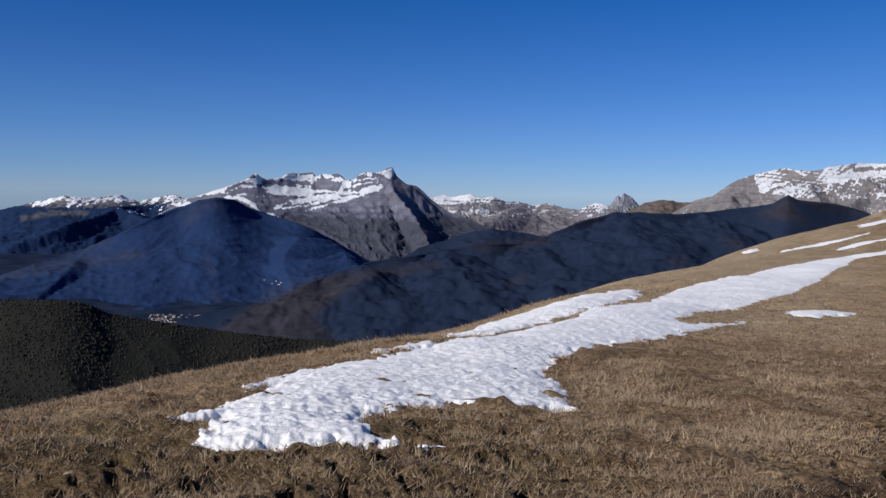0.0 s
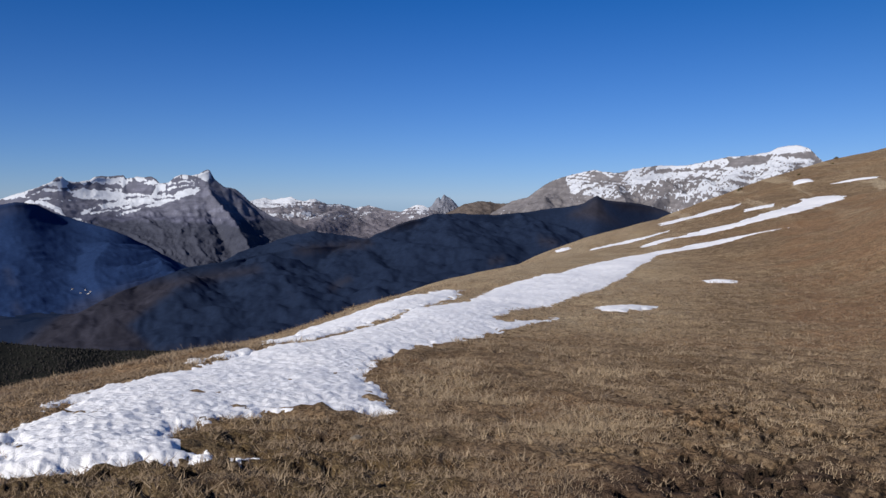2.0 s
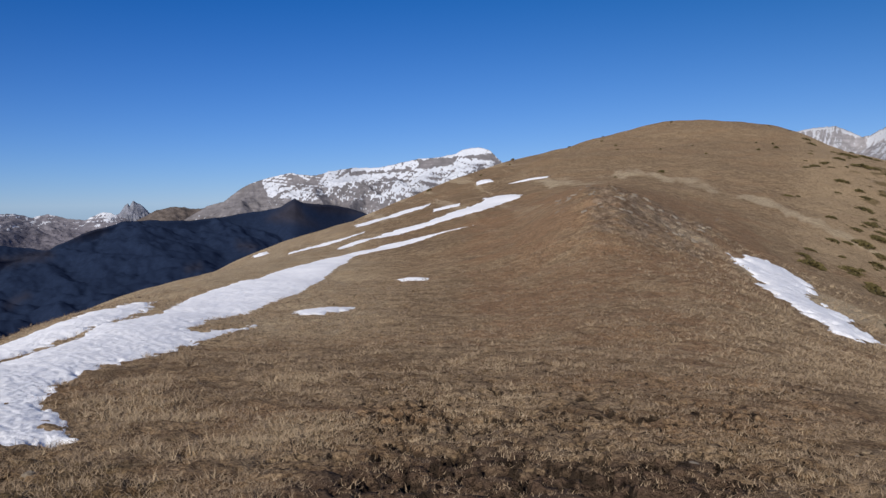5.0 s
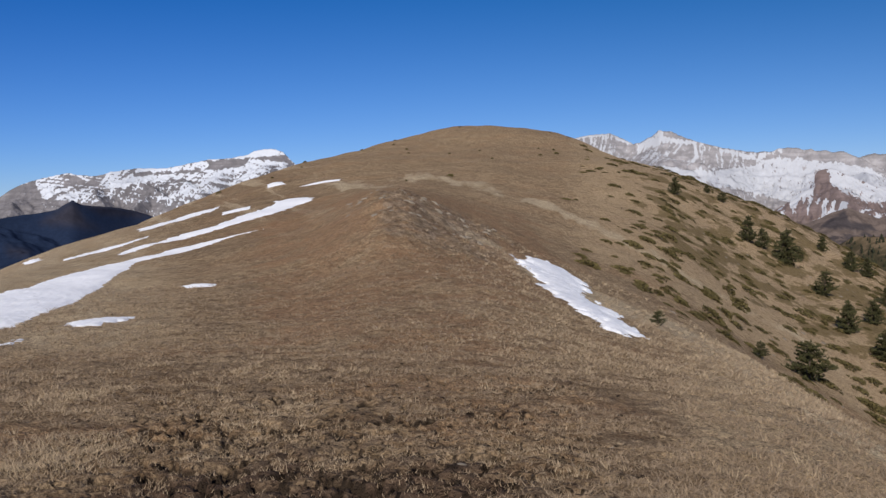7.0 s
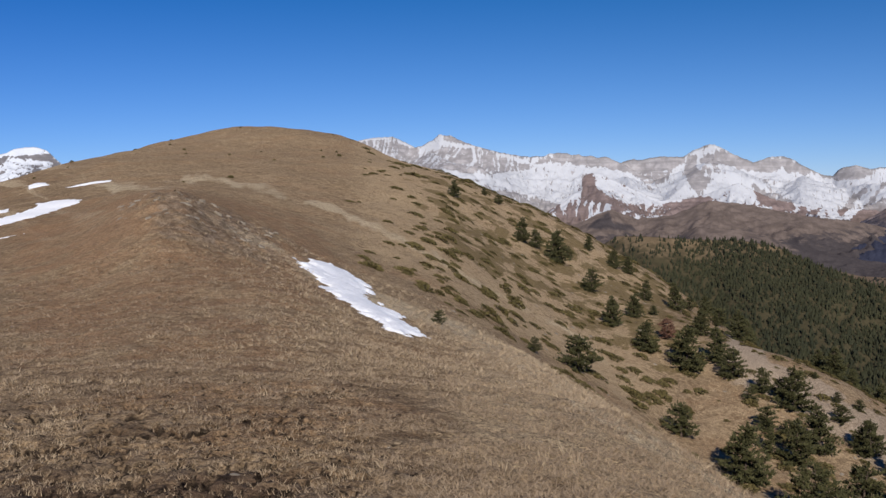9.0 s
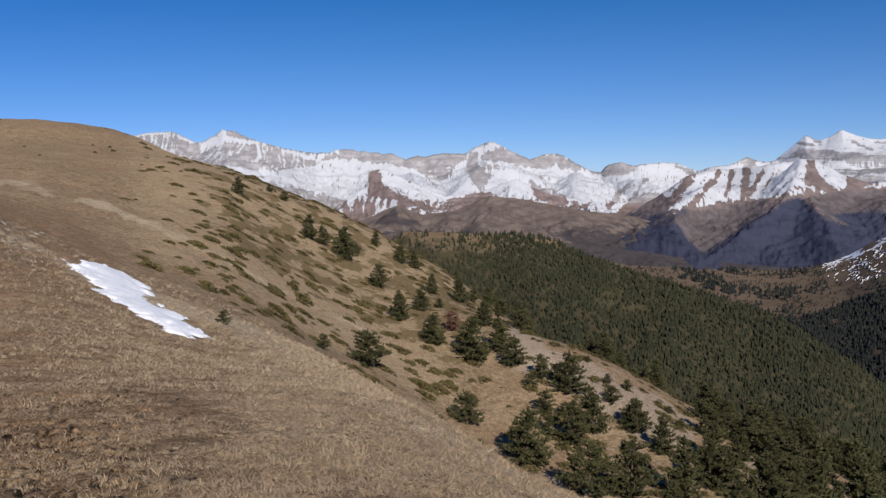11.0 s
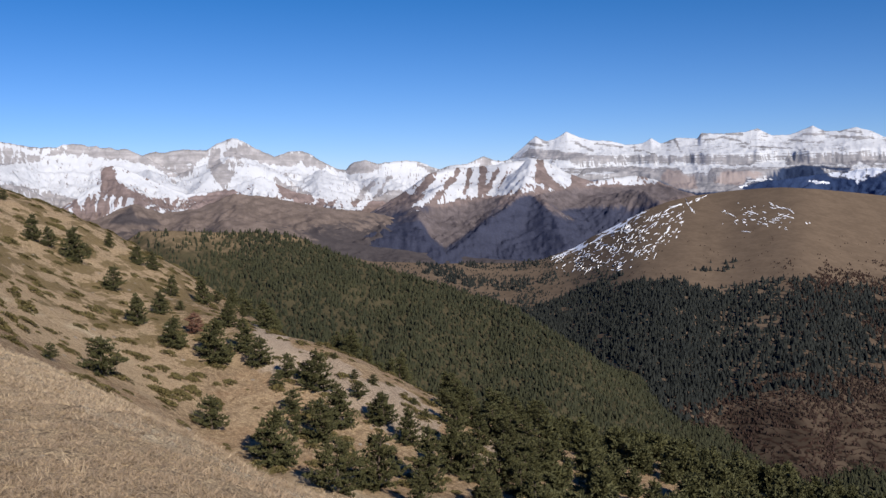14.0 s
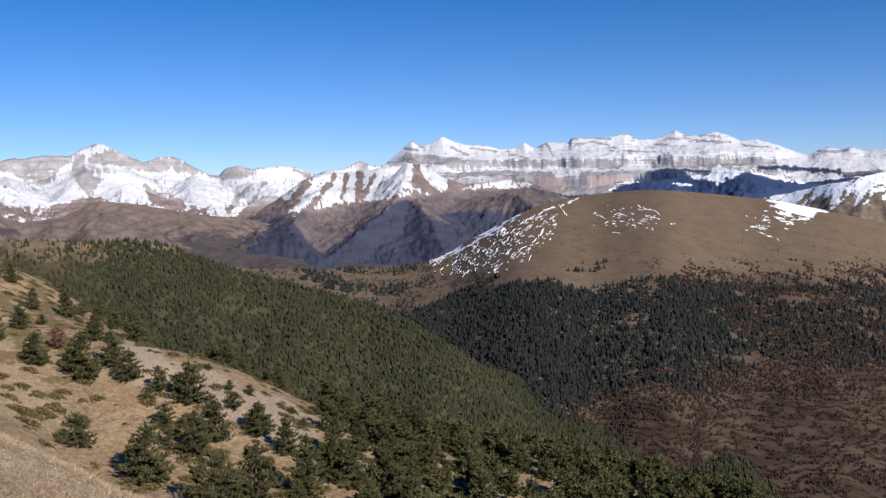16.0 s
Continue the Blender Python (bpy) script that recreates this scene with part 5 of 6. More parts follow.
def remnants(land):
    """Scraps of thin snow left lying on a hill, longer along the slope than across."""
    g = np.random.RandomState(91)
    spots = []
    while len(spots) < 480:
        b, r = g.uniform(82.5, 107.5), g.uniform(-5.6, -0.8)
        low = spline([83, 86.5, 89, 91], [-5.4, -5.6, -4.6, -3.2], np.array([b]))[0]
        high = spline([82.5, 84.2, 86.7, 88.5, 91.3], [-4.6, -4.1, -2.9, -2.0, -1.2], np.array([b]))[0]
        edge = smooth(low - 0.2, low + 0.6, r) * smooth(high, high - 0.15, r) * smooth(91.2, 89.0, b) * smooth(82.5, 83.5, b)
        top = 0.75 * np.exp(-((b - 95.2) / 1.7) ** 2 - ((r + 2.3 + 0.1 * (b - 95)) / 0.45) ** 2)
        side = 0.75 * np.exp(-((b - 103.2) / 1.4) ** 2 - ((r + 2.5) / 0.45) ** 2)
        if g.rand() < max(edge * (0.35 + 1.1 * (fbm(np.array([b * 0.9]), np.array([r * 1.6]), 3)[0] > -0.02)), top, side):
            spots.append((b, r, g.uniform(0.03, 0.13) * g.choice([0.5, 1.0, 1.0, 2.0]), g.uniform(0.012, 0.035), g.normal(0.6 if b < 92 else -0.15, 0.25)))
    lines = [[(90.94, -1.28), (91.38, -2.02)], [(89.94, -2.87), (89.3, -3.7), (88.97, -4.15)], [(89.89, -1.71), (90.94, -1.39), (91.99, -1.02)], [(85.65, -3.33), (88.83, -2.67)], [(95.73, -1.5), (97.07, -1.97)], [(102.27, -2.8), (103.06, -2.97)], [(102.75, -3.2), (103.69, -3.61)]]
    for points in lines:
        for (b0, r0), (b1, r1) in zip(points[:-1], points[1:]):
            for t in np.linspace(0, 1, 9):
                if g.rand() < 0.7:
                    spots.append((b0 + t * (b1 - b0) + g.normal(0, 0.05), r0 + t * (r1 - r0) + g.normal(0, 0.03), g.uniform(0.06, 0.2) * math.hypot(b1 - b0, r1 - r0), g.uniform(0.01, 0.04), math.atan2(r1 - r0, b1 - b0) + g.normal(0, 0.25)))
    vs, fs, n = [], [], 0
    for b, r, half, thin, turn in spots:
        t = np.linspace(0, 2 * np.pi, 11)[:-1]
        k = g.uniform(0.4, 1.35, 10)
        u, w = half * np.cos(t) * k, thin * np.sin(t) * k
        p = hill_places(land, b + u * math.cos(turn) - w * math.sin(turn), np.minimum(r + u * math.sin(turn) + w * math.cos(turn), -0.6))
        mid = hill_places(land, [b], [min(r, -0.6)])[0]
        vs.append(np.concatenate([p + (0, 0, 0.12), [mid + (0, 0, 0.6)]]))
        fs.append(np.array([(n + i, n + (i + 1) % 10, n + 10) for i in range(10)]))
        n += 11
    return np.concatenate(vs), np.concatenate(fs)


WOOD = range_("wooded_hill", "hill covered with dense pine woods", [(57.91, -2.41), (59.65, -2.43), (62.35, -2.62), (65.15, -2.68), (67.07, -3.00), (68.99, -3.94), (71.30, -4.80), (72.98, -5.29), (75.71, -6.17), (78.48, -7.02), (80.57, -7.80), (82.66, -9.09), (85.11, -10.55), (86.85, -12.14), (88.60, -13.70), (90.33, -15.23), (94.51, -16.83), (101.24, -18.28)], (620, 430), 300, M_WOODFLOOR, "hill", base=-120, power=1.0, spur=6, spur_size=80, rough=3, rough_size=40, nick=0.5, octaves=4, rows=60, back=90, seed=47)
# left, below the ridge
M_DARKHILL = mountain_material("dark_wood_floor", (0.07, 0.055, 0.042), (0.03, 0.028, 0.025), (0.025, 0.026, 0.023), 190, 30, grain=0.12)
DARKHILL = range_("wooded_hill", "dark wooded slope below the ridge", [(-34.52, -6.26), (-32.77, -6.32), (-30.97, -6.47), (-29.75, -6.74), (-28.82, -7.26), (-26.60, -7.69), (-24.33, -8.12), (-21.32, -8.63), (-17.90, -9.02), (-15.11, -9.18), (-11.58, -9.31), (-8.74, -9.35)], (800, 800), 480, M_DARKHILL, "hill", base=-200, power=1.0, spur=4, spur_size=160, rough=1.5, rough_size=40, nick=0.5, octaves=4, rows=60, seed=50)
# distance haze is put into this ridge's dark bluish wood and turf colours
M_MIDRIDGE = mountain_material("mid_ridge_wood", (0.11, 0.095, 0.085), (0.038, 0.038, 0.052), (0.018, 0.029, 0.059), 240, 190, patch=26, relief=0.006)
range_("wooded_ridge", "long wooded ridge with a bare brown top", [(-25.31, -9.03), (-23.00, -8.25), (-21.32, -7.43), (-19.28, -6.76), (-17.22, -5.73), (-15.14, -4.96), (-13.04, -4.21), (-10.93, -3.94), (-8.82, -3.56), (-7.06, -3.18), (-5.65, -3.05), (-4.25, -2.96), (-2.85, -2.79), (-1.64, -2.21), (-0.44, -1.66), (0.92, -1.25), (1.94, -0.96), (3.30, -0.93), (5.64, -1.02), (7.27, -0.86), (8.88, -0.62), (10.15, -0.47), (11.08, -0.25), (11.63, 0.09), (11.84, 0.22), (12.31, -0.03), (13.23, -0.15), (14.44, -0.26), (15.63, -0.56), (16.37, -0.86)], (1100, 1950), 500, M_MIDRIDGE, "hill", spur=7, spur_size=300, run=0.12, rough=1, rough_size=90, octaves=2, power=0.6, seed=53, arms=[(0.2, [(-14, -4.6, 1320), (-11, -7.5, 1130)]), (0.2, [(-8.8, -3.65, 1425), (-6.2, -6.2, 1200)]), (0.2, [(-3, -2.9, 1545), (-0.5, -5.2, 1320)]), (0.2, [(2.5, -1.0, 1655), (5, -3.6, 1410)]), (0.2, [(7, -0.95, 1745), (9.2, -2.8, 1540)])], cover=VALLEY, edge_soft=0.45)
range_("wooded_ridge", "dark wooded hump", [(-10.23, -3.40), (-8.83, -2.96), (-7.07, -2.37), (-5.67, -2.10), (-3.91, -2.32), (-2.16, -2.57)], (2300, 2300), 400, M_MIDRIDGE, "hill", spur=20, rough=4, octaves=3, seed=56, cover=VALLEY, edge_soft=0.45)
# the navy wood and turf colours hold the air's haze and blue shade
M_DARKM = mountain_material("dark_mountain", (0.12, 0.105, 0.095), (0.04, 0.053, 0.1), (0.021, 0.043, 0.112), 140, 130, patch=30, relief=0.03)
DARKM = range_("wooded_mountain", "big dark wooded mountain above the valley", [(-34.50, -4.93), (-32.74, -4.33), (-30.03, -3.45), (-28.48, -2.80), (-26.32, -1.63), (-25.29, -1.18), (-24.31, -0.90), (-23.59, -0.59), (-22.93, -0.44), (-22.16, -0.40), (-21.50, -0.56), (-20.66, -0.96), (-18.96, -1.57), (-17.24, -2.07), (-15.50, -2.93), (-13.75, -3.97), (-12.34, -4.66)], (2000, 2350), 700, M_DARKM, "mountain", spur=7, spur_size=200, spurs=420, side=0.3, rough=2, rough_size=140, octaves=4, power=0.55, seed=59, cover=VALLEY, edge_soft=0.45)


# ---- helpers for things ----
def mesh(name, verts, faces, mat, smoothed=False):
    me = bpy.data.meshes.new(name)
    verts, faces = np.asarray(verts, np.float32), np.asarray(faces, np.int32)
    n = faces.shape[1]
    me.vertices.add(len(verts))
    me.vertices.foreach_set("co", verts.ravel())
    me.loops.add(faces.size)
    me.loops.foreach_set("vertex_index", faces.ravel())
    me.polygons.add(len(faces))
    me.polygons.foreach_set("loop_start", np.arange(0, faces.size, n, dtype=np.int32))
    me.polygons.foreach_set("use_smooth", np.full(len(faces), smoothed))
    me.update(calc_edges=True)
    me.validate()
    me.materials.append(mat)
    return me


def part(name, me, parent, label=""):
    ob = new(name, me)
    ob.parent = parent
    return tagged(ob, label)


def tint_material(name, dark, light, rough=0.9, island=True, grain=6.0, patchy=0.5):
    """A natural surface whose pieces differ a little from one another."""
    m, t, bsdf = material(name)
    k = Nodes(t)
    if island:
        f = t.nodes.new("ShaderNodeNewGeometry").outputs["Random Per Island"]
    else:
        f = t.nodes.new("ShaderNodeObjectInfo").outputs["Random"]
    f = k.math("ADD", k.math("MULTIPLY", f, 1 - patchy), k.math("MULTIPLY", k.ramp(k.noise(grain, 5), 0.3, 0.7), patchy))
    t.links.new(k.mix(f, dark, light), bsdf.inputs["Base Color"])
    bsdf.inputs["Roughness"].default_value = rough
    bsdf.inputs["Specular IOR Level"].default_value = 0.2
    return m


# ---- snow lying on the turf ----
def snow_material():
    m, t, bsdf = material("old_snow")
    k = Nodes(t)
    c = k.mix(k.ramp(k.noise(3, 6), 0.3, 0.7), (0.9, 0.915, 0.94), (0.96, 0.965, 0.97))
    c = k.mix(k.ramp(k.noise(14, 4), 0.68, 0.8, 0, 0.18), c, (0.55, 0.5, 0.43))
    t.links.new(c, bsdf.inputs["Base Color"])
    bsdf.inputs["Roughness"].default_value = 0.75
    bsdf.inputs["Specular IOR Level"].default_value = 0.3
    k.bump(bsdf, k.noise(11, 6, 0.7), 0.45, 0.05)
    return m


SNOW = snow_material()


def snow_patch(label, outline, thick=0.1, cups=0.02, cup_size=0.12, fray=0.25, inset=0.0):
    """A patch of old snow with a frayed, melted edge and a surface of footprints and sun cups."""
    o = np.asarray(outline)
    az, rr = np.degrees(np.arctan2(o[:, 0], o[:, 1])), np.hypot(o[:, 0], o[:, 1])
    span = math.log(rr.max() / rr.min())
    b = np.radians(np.linspace(az.min() - 0.6, az.max() + 0.6, int(min(420, (np.ptp(az) + 1.2) / 0.09))))[None, :]
    r = np.geomspace(rr.min() * 0.94, rr.max() * 1.06, int(min(620, max(60, span * 280))))[:, None]
    x, y = r * np.sin(b), r * np.cos(b)
    d = inside(x, y, o)
    s = fray * (0.25 + np.minimum(r, 18) / 22)
    d = d - inset + s * fbm(x / (1.6 * s), y / (1.6 * s), 5, 0.62) + 0.12 * s * fbm(x / (0.35 * s) + 7, y / (0.35 * s), 3, 0.65)
    w = 0.14 + 0.004 * r
    h = thick * smooth(0, w, d) * (0.5 + 0.5 * smooth(0, 5 * w, d)) - 0.03 * smooth(0.02, -0.05, d)
    c = cup_size * (1 + r / 45)
    u, v = 0.94 * x + 0.34 * y, 0.94 * y - 0.34 * x
    scales = ridged(u / (1.7 * c), v / c, 2) + 0.55 * ridged(u / (0.8 * c) + 3, v / (0.5 * c), 2)
    h = h + cups * smooth(0, 1.5 * w, d) * (1.25 * scales - 0.9 + 0.9 * fbm(x / (c * 3.5) + 5, y / (c * 3.5), 3, 0.6))
    rough = ground_height(x, y)
    lie = smooth(-0.02, 1.3 * w, d)
    z = rough * (1 - lie) + (ground_height(x, y, True) + 0.03 + 0.035 * smooth(0.1, 0.9, d)) * lie + h
    n = np.arange(x.size).reshape(x.shape)
    keep = np.maximum.reduce([d[:-1, :-1], d[1:, :-1], d[:-1, 1:], d[1:, 1:]]) > 0
    quads = np.stack([n[:-1, :-1], n[:-1, 1:], n[1:, 1:], n[1:, :-1]], -1)[keep]
    used, inv = np.unique(quads, return_inverse=True)
    co = np.stack([x, y, z], -1).reshape(-1, 3)[used]
    return tagged(new("snow_patch", mesh("snow_patch", co, inv.reshape(-1, 4), SNOW, True)), label, "snow patch", "old snow on the turf")


LONG_PATCH = [(-3.34, 7.05), (-2.98, 7.33), (-2.73, 6.25), (-2.40, 6.26), (-1.53, 6.69), (-1.15, 6.46), (-1.02, 6.50), (-1.37, 6.73), (-1.66, 7.11), (-1.89, 7.56), (-1.90, 8.04), (-1.71, 8.36), (-1.28, 9.14), (-0.73, 9.46), (-0.09, 9.89), (-0.18, 11.45), (-0.51, 12.60), (-0.52, 13.83), (-0.26, 15.57), (0.35, 17.82), (0.92, 18.68), (2.35, 21.75), (2.94, 23.43), (4.80, 26.65), (2.73, 24.00), (2.35, 24.50), (3.53, 28.24), (6.10, 33.43), (8.14, 37.66), (16.31, 58.28), (23.77, 62.71), (26.65, 62.40), (23.26, 63.59), (19.38, 62.88), (14.58, 58.66), (10.03, 51.98), (6.49, 44.29), (4.05, 40.14), (2.52, 32.40), (0.34, 27.25), (-0.53, 22.67), (-1.56, 19.87), (-2.95, 14.42), (-3.68, 12.43), (-3.96, 11.77), (-3.74, 9.77), (-3.51, 10.25), (-3.24, 8.60), (-3.26, 7.82)]
STRIP = [(2.67, 40.64), (0.60, 32.91), (-1.50, 31.07), (-3.02, 26.02), (-2.66, 18.07), (-1.94, 19.92), (-0.98, 23.43), (0.17, 26.83), (1.75, 32.27)]
SMALL_PATCH = [(6.44, 30.66), (7.05, 30.72), (8.63, 30.61), (8.26, 29.57), (6.73, 27.83), (6.10, 27.81)]
GULLY_DRIFT = [(33.83, 42.74), (38.72, 45.73), (39.23, 44.12), (38.07, 40.77), (32.04, 33.83), (30.44, 30.24), (25.60, 24.03), (21.86, 21.07), (22.35, 23.17), (25.43, 28.44), (27.56, 32.81), (30.26, 36.76)]
tagged(new("snow_remnants", mesh("snow_remnants", *remnants(BALD), SNOW, True)), "scraps of thin snow scattered over the bald hill", "snow", kind="stuff")
snow_patch("long patch of trampled old snow lying across the turf", LONG_PATCH, 0.04, fray=0.2, inset=-0.05)
snow_patch("thin melting snow strip beside the long patch", STRIP, 0.05, 0.02, fray=0.5)
snow_patch("small thin melting snow strip on the slope's brow", [(-2.62, 16.34), (-3.19, 15.58), (-3.52, 14.46), (-2.97, 14.49), (-2.43, 15.78)], 0.06, 0.02)
snow_patch("thin broken line of melting snow on the slope", [(14.0, 69.4), (16.6, 72.0), (19.4, 73.1), (22.2, 75.9), (21.8, 74.8), (19.0, 71.4), (16.2, 70.0), (13.7, 68.0)], 0.04, 0.01, fray=0.35)
snow_patch("thin tail of a melting snow streak", [(17.2, 66.3), (20.4, 69.3), (21.9, 70.1), (21.6, 69.1), (19.7, 66.9), (16.7, 64.4)], 0.04, 0.01, fray=0.3)
snow_patch("small thin snow scrap beside a streak", [(30.4, 81.3), (32.0, 81.9), (33.1, 81.0), (32.4, 79.3), (30.9, 79.0), (29.5, 79.1)], 0.04, 0.01, fray=0.2)
snow_patch("small thin snow patch on brown turf", SMALL_PATCH, 0.06, 0.02)
snow_patch("tiny melting snow remnant on brown turf", [(13.60, 41.35), (14.31, 41.12), (14.96, 40.31), (14.30, 38.85), (13.51, 40.29)], 0.05, 0.01, fray=0.12)
snow_patch("long narrow snow streak in a hollow of the hill", [(37.77, 75.63), (39.47, 82.16), (36.13, 82.02), (33.62, 78.84), (28.53, 75.35), (22.31, 71.03), (18.44, 67.90), (21.07, 67.06), (26.95, 68.68), (31.48, 70.24), (35.54, 74.51)], 0.05, 0.02, fray=0.55, inset=0.55)
snow_patch("thin snow streak along a fold of the hill", [(36.08, 95.45), (27.95, 89.13), (23.76, 86.72), (22.30, 80.46), (26.77, 83.66), (32.99, 87.99)], 0.05, 0.02, fray=0.55, inset=0.5)
snow_patch("short snow streak high on the hill", [(48.83, 92.89), (46.59, 93.38), (42.73, 92.52), (44.95, 91.47), (47.88, 91.76)], 0.05, 0.02, fray=0.25)
snow_patch("small snow streak high on the hill", [(44.62, 99.74), (42.77, 100.38), (41.42, 96.42), (43.38, 96.19)], 0.12, 0.02, fray=0.25)
snow_patch("tiny snow remnant on the brow of the slope", [(14.37, 79.64), (13.09, 80.07), (12.82, 77.06), (13.69, 74.64)], 0.1, 0.02, fray=0.25)
snow_patch("smooth snow drift lying in the gully", GULLY_DRIFT, 0.12, 0.03, 0.7, 0.9, 0.35)


# ---- pines ----
BARK = tint_material("pine_bark", (0.06, 0.045, 0.035), (0.14, 0.105, 0.08))
NEEDLES = tint_material("pine_needles", (0.042, 0.045, 0.02), (0.09, 0.085, 0.034), 0.75, True, 1.2, 0.35)
RUSSET = tint_material("russet_leaves", (0.11, 0.055, 0.038), (0.22, 0.12, 0.082), 0.85, True, 1.5)


def tube(points, radii, sides=6):
    v, f = [], []
    for (x, y, z), r in zip(points, radii):
        for j in range(sides):
            t = 2 * math.pi * j / sides
            v.append((x + r * math.cos(t), y + r * math.sin(t), z))
    for i in range(len(points) - 1):
        for j in range(sides):
            k = (j + 1) % sides
            f.append((i * sides + j, i * sides + k, (i + 1) * sides + k, (i + 1) * sides + j))
    return v, f


def pine(name, seed, width, label, leaf, leaf_label, whorls=14, lean=0.0, low=0.02, taper=0.75):
    """A tree one metre high: tapered trunk with limbs, and a crown of many needle tufts."""
    r = random.Random(seed)
    top = Vector((lean + r.uniform(-0.03, 0.03), r.uniform(-0.03, 0.03), 1.0))
    v, f = tube([(top.x * t * t, top.y * t * t, 0.97 * t - 0.03) for t in (0, 0.2, 0.45, 0.7, 1)], (0.032, 0.026, 0.019, 0.012, 0.003))
    cv, cf = [], []

    def tuft(p, out, size):
        for _ in range(7):
            d = (out + Vector((r.gauss(0, 0.75), r.gauss(0, 0.75), r.gauss(0.5, 0.6)))).normalized()
            side = d.cross(Vector((r.gauss(0, 1), r.gauss(0, 1), r.gauss(0, 1)))).normalized() * size * 0.23
            n = len(cv)
            cv.extend([p - d * size * 0.2 + side, p - d * size * 0.2 - side, p + d * size * r.uniform(0.7, 1.1)])
            cf.append((n, n + 1, n + 2))
    for w in range(whorls):
        h = low + (0.97 - low) * (w + r.uniform(-0.3, 0.3)) / whorls
        reach = width * (1 - max(h, 0)) ** taper * min(1, 0.7 + 2.2 * (h - low + 0.06)) + 0.02
        for b in range(r.randint(7, 9)):
            t = r.uniform(0, 2 * math.pi)
            length = reach * r.choice((0.55, 0.75, 0.88, 0.95, 1.0, 1.05))
            d = Vector((math.cos(t), math.sin(t), r.uniform(0.05, 0.45)))
            root = Vector((top.x * h * h, top.y * h * h, h))
            tip = root + d * length
            side = Vector((-d.y, d.x, 0)) * 0.006
            n = len(v)
            v.extend([tuple(root + side), tuple(root - side), tuple(tip), tuple(root + Vector((0, 0, 0.012)))])
            f.extend([(n, n + 1, n + 2, n + 2), (n, n + 3, n + 2, n + 2)])
            for k in range(max(2, int(length / 0.036))):
                s = (k + 0.8) / max(2, int(length / 0.036))
                p = root.lerp(tip, 0.1 + 0.9 * s) + Vector((r.gauss(0, 0.02), r.gauss(0, 0.02), r.gauss(0, 0.016)))
                tuft(p, d * 0.7, 0.074 * r.uniform(0.7, 1.25))
    for k in range(6):
        tuft(Vector((top.x, top.y, 0.93 + 0.012 * k)), Vector((0, 0, 1)), 0.05)
    tree = tagged(new(name), label, "tree", "trees on the slope")
    bm = bmesh.new()
    vs = [bm.verts.new(c) for c in v]
    for q in f:
        bm.faces.new([vs[i] for i in dict.fromkeys(q)])
    me = bpy.data.meshes.new("trunk")
    bm.to_mesh(me)
    bm.free()
    me.materials.append(BARK)
    part("trunk", me, tree)
    part("crown", mesh("crown", [tuple(c) for c in cv], cf, leaf), tree, leaf_label)
    return tree


def stand(tree, places, rnd, first):
    """Sets copies of a tree on the ground; the first one is the tree itself."""
    for i, (x, y, h) in enumerate(places):
        z = float(ground_height(np.array([x]), np.array([y]))[0])
        m = Matrix.Translation((x, y, z - 0.02 * h)) @ Matrix.Rotation(rnd.uniform(0, 6.28), 4, "Z") @ Matrix.Diagonal((h * rnd.uniform(0.9, 1.12), h * rnd.uniform(0.9, 1.12), h, 1))
        if first and i == 0:
            tree.matrix_basis = m
        else:
            t = copy_thing(tree, Matrix.Identity(4))
            t.matrix_basis = m


rnd = random.Random(11)
KINDS = [pine("pine_tree", 1, 0.42, "dark green mountain pine with a pointed crown on a stony slope", NEEDLES, "dense dark needles"),
         pine("pine_tree", 2, 0.36, "slender dark green mountain pine on a stony slope", NEEDLES, "dense dark needles", lean=0.05, whorls=14),
         pine("pine_tree", 3, 0.48, "broad dark green mountain pine with low limbs", NEEDLES, "dense dark needles", whorls=12, low=0.04)]
BUSHY = [pine("young_pine", 4, 0.62, "low bushy young pine with upswept limbs", NEEDLES, "dense dark needles", whorls=9, low=0.02, taper=0.55),
         pine("young_pine", 5, 0.5, "small scruffy young pine on stony turf", NEEDLES, "dense dark needles", whorls=9, low=0.05, taper=0.6, lean=0.08)]
TALL = [(91.2, 82.0, 2.3), (93.4, 72.4, 3.3), (94.9, 71.3, 2.6), (95.1, 68.2, 4.2), (110.3, 73.5, 2.1), (109.8, 68.9, 2.6), (110.9, 67.4, 2.6), (100.4, 58.6, 2.7), (77.0, 44.7, 3.0), (80.7, 50.8, 3.2), (104.4, 56.5, 3.7), (77.1, 40.5, 4.2), (88.7, 45.0, 2.8), (80.8, 39.3, 3.5), (77.1, 33.4, 2.4), (76.4, 30.2, 3.9), (67.6, 28.6, 2.0), (60.7, 27.3, 4.3), (67.6, 26.5, 3.6), (71.4, 26.2, 3.9), (74.8, 23.6, 3.1), (72.9, 20.8, 3.3), (63.8, 16.7, 4.7), (69.6, 16.4, 3.8), (76.2, 17.5, 3.5), (78.6, 16.1, 3.2), (84.8, 16.0, 3.4), (70.4, 12.6, 4.2), (68.7, 14.4, 3.7), (75.2, 24.5, 2.1), (88.0, 52.7, 2.7)]
